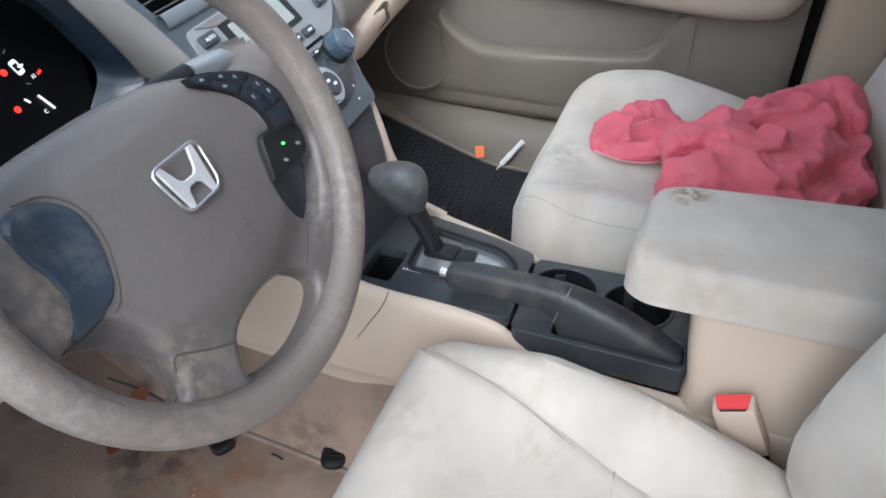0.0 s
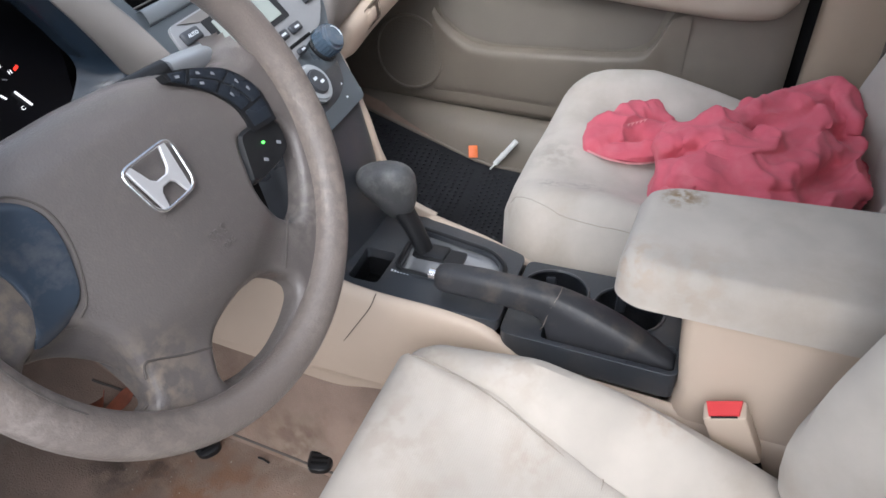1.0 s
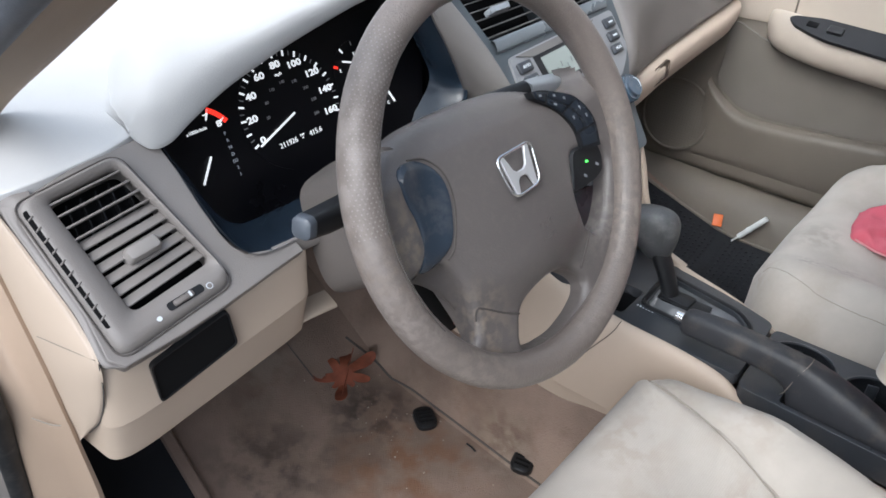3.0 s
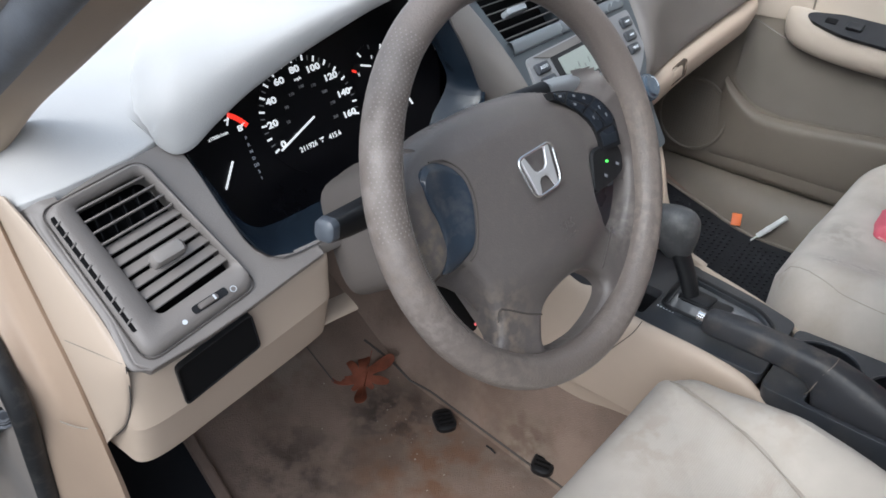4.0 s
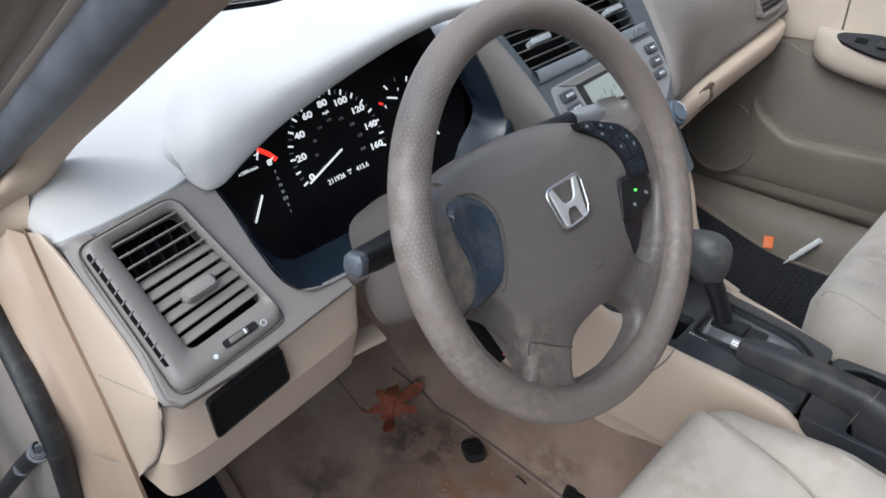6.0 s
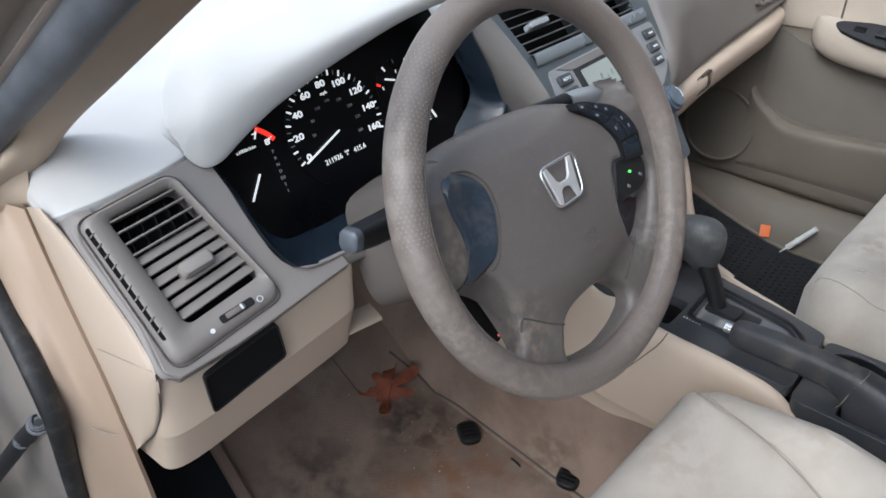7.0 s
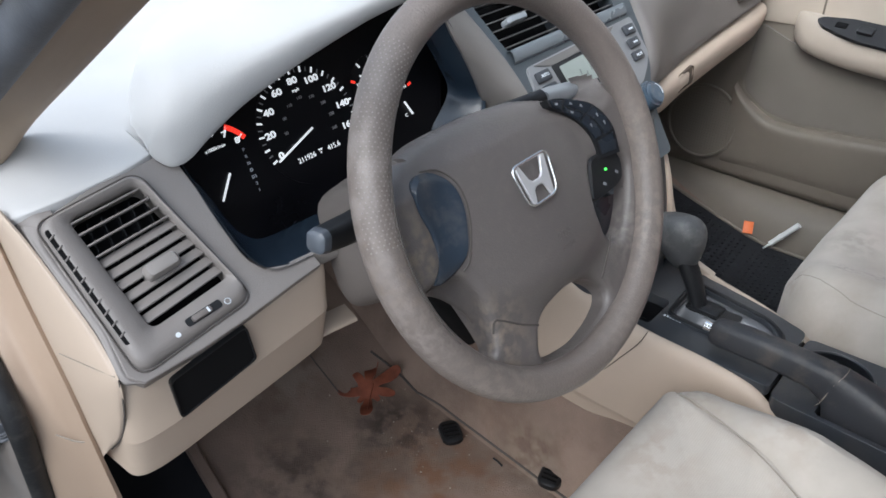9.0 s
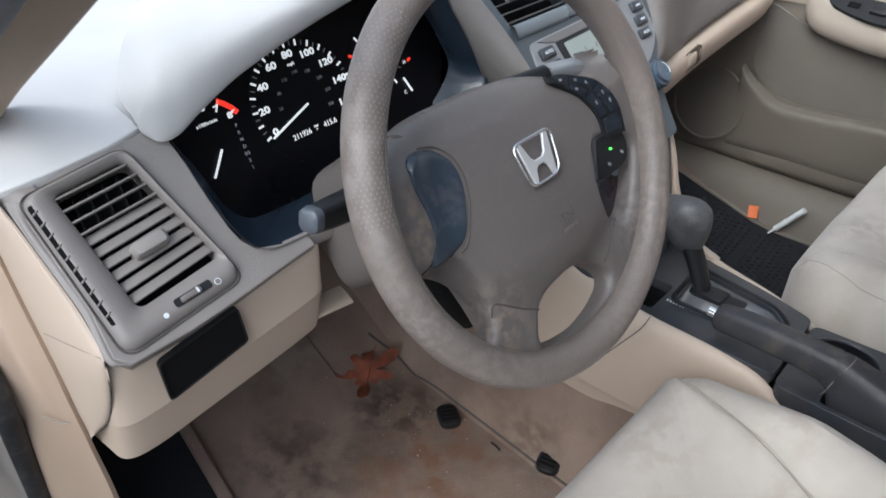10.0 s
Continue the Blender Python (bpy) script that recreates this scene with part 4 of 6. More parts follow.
for i in range(9):
    a = radians(205 - 230 * i / 8)
    part("inner_numeral", words(str(20 + 30 * i), 0.0050, at(CF, 0.033 * math.cos(a), 0.0195 + 0.033 * math.sin(a), 0.0015)), DIMMARK, sp)
part("unit", words("mph", 0.0055, at(CF, -0.0006, 0.0620, 0.0015)), MARK, sp)
part("odometer", words("211926", 0.0085, at(CF, -0.0203, -0.013, 0.0015)), MARK, cluster)
part("trip", words("415.6", 0.0085, at(CF, 0.0195, -0.0135, 0.0015)), MARK, cluster)
part("trip_word", words("TRIP\nA", 0.0034, at(CF, 0.0, -0.0124, 0.0015)), MARK, cluster)
ta = dial("tachometer", -0.124, 0.014, 0.045, 0.0395, ["", "", "", "", "4", "5", "6", "7", "8"], 212, 34, 0.0095, 8, 1, (-0.1357, -0.0158, -0.1155, 0.0083), "rev counter with a red zone")
for i in range(7):
    a0, a1 = radians(58 - 4.4 * i), radians(58 - 4.4 * (i + 1) + 0.5)
    part("red_zone", grid([[at(CF, -0.124 + r * math.cos(a), 0.014 + r * math.sin(a), 0.0018).translation for a in (a0, a1)] for r in (0.0445, 0.0500)]), REDMARK, ta)
part("unit", words("x1000r/min", 0.0052, at(CF, -0.118, 0.0372, 0.0016)), MARK, ta)
for i, t in enumerate(("P", "R", "N", "D", "D3", "2", "1")):
    part("gear_letter", words(t, 0.0050, at(CF, -0.0892 - 0.0003 * i, 0.0244 - 0.0077 * i, 0.0015)), PRINT, cluster)
fu = dial("fuel_and_temperature_gauge", 0.112, 0.030, 0.036, 0.030, ["", "", ""], 120, -60, 0.008, 6, 2, (0.0890, 0.0495, 0.1040, 0.0440), "fuel and temperature gauge")
part("temperature_needle", rbox(0.020, 0.0018, 0.002, 0, at(CF, 0.146, -0.011, 0.003, -70)), MARK, fu)
for t, x, y in (("E", 0.0841, 0.0396), ("F", 0.1117, 0.0529), ("H", 0.1530, 0.0155), ("C", 0.1400, -0.0190)):
    part("letter", words(t, 0.0060, at(CF, x, y, 0.0015)), MARK, fu)
part("red_tick", rbox(0.006, 0.0028, 0.0006, 0, at(CF, 0.0785, 0.0455, 0.0018, 150)), REDMARK, fu)
part("red_tick", rbox(0.006, 0.0028, 0.0006, 0, at(CF, 0.1610, 0.0165, 0.0018, 20)), REDMARK, fu)
for x, y in ((0.1282, 0.0316), (0.1151, -0.0033)):
    part("warning_lamp", disc(0.0035, 0.0006, at(CF, x, y, 0.0018), 12), REDMARK, cluster)
part("car_outline", plate(rounded([(-0.0045, -0.008), (0.0045, -0.008), (0.0045, 0.008), (-0.0045, 0.008)], 0.003), 0.0006, at(CF, 0.1437, 0.0304, 0.0018, 10), [rounded([(-0.003, -0.004), (0.003, -0.004), (0.003, 0.004), (-0.003, 0.004)], 0.001)]), MARK, cluster)

part("lower_bezel", loft([[p + vec(0, -0.003 + s, 0.002), p + vec(0, -0.006 + s, -0.001), p + vec(0, -0.0065 + s, -0.009), p + vec(0, -0.003 + s, -0.018), p + vec(0, 0.02, -0.026)] for p, s in zip(lip[5:10], (0.005, 0, 0, 0, 0))], 4, 4), PANELGREY, dash)

# ---- centre stack ----
stack = thing("centre_stack", SF.translation, "taupe and charcoal centre stack with air vents, display and knobs", "centre stack")
near = [at(SF, x, y, 0.0010).translation for x, y in ((-0.189, 0.235), (-0.181, 0.205), (-0.170, 0.170), (-0.1590, 0.125), (-0.1540, 0.085), (-0.1510, 0.050), (-0.1410, 0.005))]
far = [vec(0.144, 0.260, 0.748), vec(0.158, 0.258, 0.722), vec(0.176, 0.257, 0.697), vec(0.200, 0.257, 0.661), vec(0.222, 0.259, 0.625), vec(0.242, 0.262, 0.592), vec(0.262, 0.265, 0.55)]
part("left_pillar", loft([[p + vec(0.004, 0.010, -0.008) for p in near], near, [a.lerp(b, 0.5) + vec(-0.006, -0.005, 0.003) for a, b in zip(near, far)], far, [p + vec(0.008, 0.015, -0.001) for p in far]], 6, 5), FLANK, stack, "taupe flank beside the cluster")
# dark surround: two vent openings over a shield-shaped body
hole_l = rounded([(-0.146, 0.133), (-0.018, 0.133), (-0.018, 0.203), (-0.163, 0.203)], 0.005)
hole_r = rounded([(-0.006, 0.133), (0.124, 0.133), (0.134, 0.203), (-0.006, 0.203)], 0.005)
outer = rounded([(-0.151, 0.060), (-0.158, 0.125), (-0.184, 0.214), (0.180, 0.214), (0.174, 0.150), (0.160, 0.085), (0.136, 0.030), (0.108, 0.000), (0.086, -0.045), (0.072, -0.100), (-0.108, -0.100), (-0.118, -0.045), (-0.138, 0.010)], 0.010)
soften(part("surround", plate(outer, 0.024, SF, [hole_l, hole_r]), STACKGREY, stack, "dark satin stack surround"), 0.003)
part("vent_back", plate(rounded([(-0.165, 0.124), (-0.188, 0.212), (0.172, 0.212), (0.160, 0.124)], 0.01), 0.004, at(SF, 0, 0, -0.036)), BLACKDULL, stack)
for x0, x1, low, tab in ((-0.150, -0.016, -0.016, -0.102), (-0.008, 0.128, 0.010, 0.086)):
    v = part("centre_vent", pillow(rounded([(-0.021, -0.0045), (0.021, -0.0045), (0.021, 0.0045), (-0.021, 0.0045)], 0.004), lambda x, y: 0.010 - 4 * x * x, 0.003, 0.012, 5, at(SF, tab, 0.168, 0.0)), TABGREY, stack, "grey vent tab over the slats")
    for i in range(6):
        y = 0.1385 + i * 0.0126
        w0, w1 = x0 + low * i * 0.2, x1 + max(0.0, low) * i * 0.2
        part("slat", rbox(w1 - w0, 0.010, 0.0013, 0.0004, at(SF, (w0 + w1) / 2, y, -0.006) @ Matrix.Rotation(radians(109), 4, "X"), 1), SATIN, v)
# satin ledge under the vents
part("vent_ledge", loft([[at(SF, x, y, z).translation for y, z in ((0.1325, -0.004), (0.1318, 0.004), (0.1295, 0.0072), (0.1235, 0.0070), (0.1175, 0.0052), (0.1145, 0.0030), (0.1135, -0.002))] for x in (-0.1490, -0.1475, -0.140, -0.05, 0.05, 0.130, 0.1375, 0.1390)], 3, 3), LEDGE, stack, "blue-grey satin ledge")
# silver panel with its display and keys
shield = rounded([(-0.1335, 0.1030), (0.1425, 0.1085), (0.1400, 0.0480), (0.1210, 0.0300), (0.0920, 0.0120), (0.0400, 0.0005), (-0.0050, -0.0080), (-0.0500, 0.0005), (-0.0980, 0.0120), (-0.1300, 0.0300), (-0.1450, 0.0500)], 0.008, 5)
soften(part("audio_panel", plate(shield, 0.012, at(SF, 0, 0, 0.004)), PANELSILVER, stack, "silver audio and climate panel"), 0.0015)
# flat dark band that paints the shadow in the sloped recess over the display
part("recess_shade", plate([(-0.120, 0.1010), (0.085, 0.1050), (0.062, 0.0935), (-0.090, 0.0915)], 0.004, at(SF, 0, 0, 0.0056)), RECESSTAUPE, stack, "dark taupe band for the shaded recess over the display")
part("mask", plate(rounded([(-0.0880, 0.0925), (0.0470, 0.0940), (0.0500, 0.0420), (-0.0860, 0.0400)], 0.004), 0.004, at(SF, 0, 0, 0.0050)), BLACK, stack)
part("display", plate(rounded([(-0.0745, 0.0860), (0.0310, 0.0880), (0.0370, 0.0490), (-0.0740, 0.0470)], 0.002), 0.002, at(SF, 0, 0, 0.0060)), LCD, stack, "grey-green display")
for i in range(5):
    part("segment", rbox(0.008, 0.0022, 0.0004, 0, at(SF, -0.052 + 0.013 * i, 0.060 + 0.006 * (i % 2), 0.0064, 78)), LCDDARK, stack)


def key_at(x, y, w, h, text="", turn=0.0):
    b = part("button", rbox(w, h, 0.008, 0.003, at(SF, x, y, 0.0058, turn), 3), CONSOLE, stack)
    if text:
        part("print", words(text, 0.0062, at(SF, x, y, 0.0100, turn)), PRINT, b)
    else:
        part("print", rbox(w * 0.42, 0.0028, 0.0004, 0, at(SF, x, y, 0.0100, turn)), PRINT, b)


for x, y, w, h, text in ((-0.1150, 0.0835, 0.029, 0.0155, "AUTO"), (-0.1140, 0.0635, 0.029, 0.0155, "MODE"), (-0.1100, 0.0435, 0.027, 0.0145, ""), (0.1180, 0.0905, 0.028, 0.0160, ""), (0.1125, 0.0695, 0.028, 0.0160, ""), (0.1060, 0.0495, 0.027, 0.0150, "MUTE"),
                         (-0.0620, 0.0285, 0.024, 0.0125, ""), (-0.0270, 0.0275, 0.024, 0.0125, ""), (0.0080, 0.0270, 0.024, 0.0125, ""), (0.0400, 0.0260, 0.024, 0.0125, ""), (-0.0250, -0.0015, 0.018, 0.0085, ""), (0.0200, -0.0010, 0.018, 0.0085, "")):
    key_at(x, y, w, h, text)
part("disc_slot", rbox(0.130, 0.0045, 0.003, 0.001, at(SF, -0.006, 0.0095, 0.0040)), BLACKDULL, stack)


def knob_at(x, y, r, depth):
    m = at(SF, x, y, -0.002)
    k = part("knob", disc(r, depth, m @ Matrix.Translation((0, 0, depth / 2 + 0.001)), 40, r * 0.90, 0.004), BLUEGREY, stack, "ribbed blue-grey rotary knob")
    part("collar", disc(r * 1.12, 0.006, m @ Matrix.Translation((0, 0, 0.004)), 40, bevel=0.002), BLACK, k)
    part("cap", disc(r * 0.74, 0.003, m @ Matrix.Translation((0, 0, depth + 0.001)), 32, bevel=0.001), BLUEGREY, k)
    for i in range(24):
        a = i * 0.2618
        part("rib", rbox(0.0012, 0.0016, depth * 0.7, 0.0004, m @ Matrix.Translation((r * 0.955 * math.cos(a), r * 0.955 * math.sin(a), depth * 0.45)) @ Matrix.Rotation(a, 4, "Z"), 1), BLUEGREY, k)
    arc = [(m @ Vector((r * 0.56 * math.cos(a * 0.16 - 0.5), r * 0.56 * math.sin(a * 0.16 - 0.5), depth + 0.003))) for a in range(12)]
    part("mark", tube(arc, 0.0007, 6), PRINT, k)


knob_at(0.068, -0.0120, 0.0215, 0.028)
knob_at(-0.080, -0.0120, 0.0215, 0.028)
m = at(SF, -0.0050, -0.0430, 0.0)
k = part("dial", disc(0.0265, 0.012, m @ Matrix.Translation((0, 0, 0.006)), 40, bevel=0.003), SILVER, stack, "round silver dial")
part("centre", disc(0.0170, 0.006, m @ Matrix.Translation((0, 0, 0.013)), 32, bevel=0.002), CONSOLE, k)
for dx, dy in ((-0.004, 0.005), (0.004, -0.003)):
    part("print", rbox(0.007, 0.004, 0.0005, 0, m @ Matrix.Translation((dx, dy, 0.0163))), PRINT, k)
for x, y in ((0.050, -0.045), (0.046, -0.066), (0.038, -0.084)):
    part("side_print", rbox(0.0035, 0.0025, 0.0005, 0, at(SF, x, y, 0.0006)), PRINT, stack)
# lower face down to the console, with the passenger-side beige edge
part("lower_face", loft([[vec(x, 0.135 + e, 0.575), vec(x, 0.112 + e, 0.535), vec(x, 0.097 + e, 0.49), vec(x, 0.085 + e, 0.44), vec(x, 0.078 + e, 0.38), vec(x, 0.07 + e, 0.33)]
                         for x, e in ((0.272, 0.05), (0.276, 0.012), (0.30, 0.0), (0.38, -0.004), (0.455, 0.0), (0.482, 0.010))], 5, 5), CONSOLE, stack, "charcoal lower face")
part("edge_trim", sweep(spline([vec(0.520, 0.185, 0.585), vec(0.502, 0.152, 0.560), vec(0.488, 0.128, 0.530), vec(0.478, 0.104, 0.49), vec(0.480, 0.085, 0.43), vec(0.486, 0.05, 0.365), vec(0.488, 0.0, 0.342)], 5),
                        rounded([(-0.006, -0.03), (0.006, -0.03), (0.006, 0.006), (-0.006, 0.006)], 0.004, 3), up=(0, -1, 0.3)), BEIGE, stack, "beige edge trim")
# ---- passenger side of the dashboard ----
pd = thing("passenger_dashboard", (0.8, 0.5, 0.5), "grey upper passenger dashboard over a beige glovebox", "dashboard")


def pdash(x, seam, y):
    return [vec(x, 0.93, 0.69), vec(x, 0.7, 0.735), vec(x, 0.5, 0.765), vec(x, 0.36, 0.775), vec(x, 0.29, 0.76), vec(x, y + 0.02, 0.72), vec(x, y + 0.006, (0.70 + seam) / 2), vec(x, y, seam + 0.012), vec(x, y + 0.01, seam)]


part("upper", loft([[vec(0.56, 0.93, 0.69), vec(0.575, 0.7, 0.735), vec(0.578, 0.5, 0.775), vec(0.578, 0.38, 0.787), vec(0.578, 0.31, 0.783), vec(0.566, 0.275, 0.728), vec(0.548, 0.222, 0.665), vec(0.520, 0.190, 0.615), vec(0.503, 0.196, 0.575)],
                   [vec(0.59, 0.93, 0.69), vec(0.59, 0.7, 0.735), vec(0.592, 0.5, 0.772), vec(0.594, 0.36, 0.783), vec(0.592, 0.296, 0.772), vec(0.583, 0.252, 0.722), vec(0.568, 0.205, 0.662), vec(0.545, 0.180, 0.610), vec(0.528, 0.188, 0.572)],
                   pdash(0.66, 0.572, 0.222), pdash(0.75, 0.593, 0.228), pdash(0.88, 0.618, 0.23), pdash(1.02, 0.640, 0.235), pdash(1.12, 0.650, 0.25)], 5, 5), TAUPE, pd, "grey grained upper dashboard")
glove = thing("glovebox", (0.8, 0.3, 0.5), "beige glovebox with a recessed latch", "glovebox")


def gbox(x, top, y):
    h = 0.058
    return [vec(x, y + 0.015, top + 0.004), vec(x, y - 0.004, top - 0.004), vec(x, y - 0.010, top - 0.02), vec(x, y - 0.004, top - h + 0.01), vec(x, y + 0.012, top - h - 0.006), vec(x, y + 0.10, top - h - 0.045), vec(x, y + 0.25, top - h - 0.10)]


part("door", loft([gbox(0.615, 0.545, 0.24), gbox(0.632, 0.570, 0.222), gbox(0.66, 0.572, 0.220), gbox(0.75, 0.590, 0.226), gbox(0.88, 0.615, 0.228), gbox(1.02, 0.637, 0.233), gbox(1.085, 0.645, 0.245)], 5, 5), BEIGE, glove, "beige glovebox lid")
# the beige recess is painted dark brown to show its shadow
part("latch_gap", rbox(0.056, 0.006, 0.034, 0.006, pose(0.722, 0.2182, 0.562, 0, -12, 0)), LATCHSHADE, glove, "latch recess painted dark brown for its shade")
part("latch", rbox(0.036, 0.009, 0.024, 0.006, pose(0.715, 0.2160, 0.5605, 0, -12, 0)), BEIGE, glove, "beige latch handle")
# its black stands in for the shade under the glovebox
part("under_panel", loft([[vec(x, 0.33, 0.50), vec(x, 0.45, 0.44), vec(x, 0.62, 0.36), vec(x, 0.75, 0.25)] for x in (0.48, 0.7, 0.9, 1.14)]), BLACKDULL, pd, "underside blackened for shade")

# small outlet at the far end of the passenger dashboard
ov = thing("side_air_vent", (0.985, 0.24, 0.70), "dark slatted air vent at the end of the passenger dashboard", "air vent")
OVF = frame_of((0.985, 0.238, 0.700), (1, 0.03, 0.12), (0, -0.93, 0.36))
part("frame", plate(rounded([(-0.060, -0.026), (0.060, -0.026), (0.060, 0.026), (-0.060, 0.026)], 0.010), 0.02, OVF, [rounded([(-0.054, -0.021), (0.054, -0.021), (0.054, 0.021), (-0.054, 0.021)], 0.008)]), TAUPE, ov)
part("back", plate(rounded([(-0.056, -0.023), (0.056, -0.023), (0.056, 0.023), (-0.056, 0.023)], 0.008), 0.004, at(OVF, 0, 0, -0.012)), BLACKDULL, ov)
for i in range(4):
    part("slat", rbox(0.108, 0.008, 0.0018, 0.0005, at(OVF, 0, -0.015 + 0.010 * i, -0.006) @ Matrix.Rotation(radians(55), 4, "X"), 1), BLACK, ov)

# ---- steering wheel and column ----
PHI = radians(-7)
UP = Vector((0, -WN.z, -WN.y)).normalized()
UP = UP if UP.z > 0 else -UP
WU = Vector((1, 0, 0)) * math.cos(PHI) - UP * math.sin(PHI)
WF = frame_of((0, 0, 0.66), WU, WN)
wheel = thing("steering_wheel", (0, 0.03, 0.64), "worn taupe four-spoke steering wheel with a grimy rim", "steering wheel")
RIM, TUBE = 0.1745, 0.0160
rows = []
for i in range(96):
    a = 6.2831853 * i / 96
    c, s = math.cos(a), math.sin(a)
    row = []
    for j in range(18):
        b = 6.2831853 * j / 18
        rr = RIM + TUBE * 0.98 * math.cos(b)
        row.append(WF @ Vector((rr * c, rr * s, TUBE * 1.06 * math.sin(b))))
    rows.append(row)
part("rim", grid(rows, True, True), WHEELSKIN, wheel, "worn taupe rim with grime")


def hub_top(x, y):
    """Height of the moulded hub and spokes over the rim's plane: proud below the badge, sinking towards the top and the rim."""
    r = math.hypot(x, y)
    face = 0.007 - 0.16 * (y + 0.02) - 1.5 * x * x - 1.0 * (y + 0.01) ** 2 - 7.5 * max(0, -0.060 - y) ** 2
    k = max(0.0, min(1.0, (r - 0.085) / 0.055))
    k = k * k * (3 - 2 * k)
    return face * (1 - k) - 0.004 * k


def inside_gap(polys, px, py):
    """Signed distance to a set of closed outlines, negative inside them."""
    best = np.full(px.shape, 9.0)
    hit = np.zeros(px.shape, bool)
    for poly in polys:
        q = np.array([(p[0], p[1]) for p in poly])
        for a, b in zip(q, np.roll(q, -1, 0)):
            d = b - a
            t = np.clip(((px - a[0]) * d[0] + (py - a[1]) * d[1]) / max(d @ d, 1e-12), 0, 1)
            best = np.minimum(best, np.hypot(px - a[0] - t * d[0], py - a[1] - t * d[1]))
            cross = (a[1] > py) != (b[1] > py)
            xi = a[0] + (py - a[1]) * d[0] / (d[1] if abs(d[1]) > 1e-12 else 1e-12)
            hit ^= cross & (px < xi)
    return np.where(hit, -best, best)


gap_right = [(0.099, -0.103), (0.079, -0.081), (0.069, -0.060), (0.073, -0.044), (0.090, -0.014), (0.140, -0.018), (0.151, -0.036), (0.141, -0.060), (0.129, -0.077), (0.115, -0.094)]
gap_left = [(-0.108, -0.117), (-0.134, -0.089), (-0.150, -0.062), (-0.1555, -0.042), (-0.147, -0.033), (-0.125, -0.031), (-0.109, -0.037), (-0.100, -0.058), (-0.098, -0.080), (-0.101, -0.100)]
gap_low = [(0.002, -0.1035), (0.028, -0.1085), (0.046, -0.1165), (0.0575, -0.133), (0.053, -0.1475), (0.031, -0.158), (0.0, -0.1635), (-0.034, -0.1585), (-0.0535, -0.149), (-0.0545, -0.138), (-0.046, -0.122), (-0.031, -0.1105), (-0.015, -0.106)]
gap_top = [(-0.050, 0.0745), (0.0, 0.0750), (0.050, 0.0710), (0.085, 0.0615), (0.115, 0.0465), (0.140, 0.044), (0.153, 0.057), (0.13, 0.098), (0.09, 0.133), (0.045, 0.155), (0.0, 0.161), (-0.045, 0.155), (-0.09, 0.133), (-0.13, 0.098), (-0.150, 0.066), (-0.136, 0.058), (-0.112, 0.0665), (-0.085, 0.0725)]
gaps = [rounded(gap_right, 0.010, 4), rounded(gap_left, 0.010, 4), rounded(gap_low, 0.011, 4), rounded(gap_top, 0.014, 4)]
STEP, EDGE = 0.0024, 0.0105
n_g = int(0.170 / STEP)
ax = np.arange(-n_g, n_g + 1) * STEP
gx, gy = np.meshgrid(ax, ax)
sd = inside_gap(gaps, gx, gy)
e = 0.0004
for _ in range(3):
    # slide the grid points just inside a gap onto its outline
    near = (sd < 0) & (sd > -1.5 * STEP)
    dx = (inside_gap(gaps, gx + e, gy) - inside_gap(gaps, gx - e, gy)) / (2 * e)
    dy = (inside_gap(gaps, gx, gy + e) - inside_gap(gaps, gx, gy - e)) / (2 * e)
    gx, gy = np.where(near, gx - dx * sd, gx), np.where(near, gy - dy * sd, gy)
    sd = np.where(near, 0.0, sd)
body = bmesh.new()
cells = {}


def body_vert(i, j, low):
    key = (i, j, low)
    if key not in cells:
        x, y, d = float(gx[i, j]), float(gy[i, j]), float(max(sd[i, j], 0))
        t = max(0.0, min(1.0, (y - 0.005) / 0.05))
        edge = EDGE + 0.020 * t * t * (3 - 2 * t)
        k = max(0.0, 1 - d / edge)
        z = hub_top(x, y) - edge * 0.95 * (1 - math.sqrt(max(0.0, 1 - k * k)))
        deep = 0.012 + 0.022 * max(0.0, min(1.0, (0.150 - math.hypot(x, y)) / 0.03)) * max(0.0, min(1.0, (0.02 - y) / 0.03))
        cells[key] = body.verts.new(WF @ Vector((x, y, z - deep if low else z)))
    return cells[key]


okay = (sd >= 0) & (gx ** 2 + gy ** 2 < 0.1665 ** 2) & ((gy < 0.066) | (np.hypot(gx, gy) < 0.125))
filled = okay[:-1, :-1] & okay[1:, :-1] & okay[:-1, 1:] & okay[1:, 1:]
for i, j in zip(*np.nonzero(filled)):
    i, j = int(i), int(j)
    body.faces.new([body_vert(*q, 0) for q in ((i, j), (i, j + 1), (i + 1, j + 1), (i + 1, j))])
    for (a, b), (di, dj) in ((((i, j), (i, j + 1)), (-1, 0)), (((i, j + 1), (i + 1, j + 1)), (0, 1)), (((i + 1, j + 1), (i + 1, j)), (1, 0)), (((i + 1, j), (i, j)), (0, -1))):
        ii, jj = i + di, j + dj
        if not (0 <= ii < filled.shape[0] and 0 <= jj < filled.shape[1] and filled[ii, jj]):
            body.faces.new([body_vert(*a, 0), body_vert(*a, 1), body_vert(*b, 1), body_vert(*b, 0)])
part("hub", body, HUBSKIN, wheel, "smooth taupe hub and spokes", sharp=60)
part("hub_back", pillow(rounded([(-0.055, 0.055), (0.055, 0.055), (0.045, -0.05), (-0.045, -0.05)], 0.03), lambda x, y: -0.012, 0.01, 0.035, 8, WF), HUBSKIN, wheel)


# the spoke's lower flank falls back from its front edge towards the column
crease = [(-0.146, -0.032), (-0.125, -0.029), (-0.108, -0.035), (-0.0985, -0.058), (-0.0965, -0.080), (-0.0995, -0.100)]
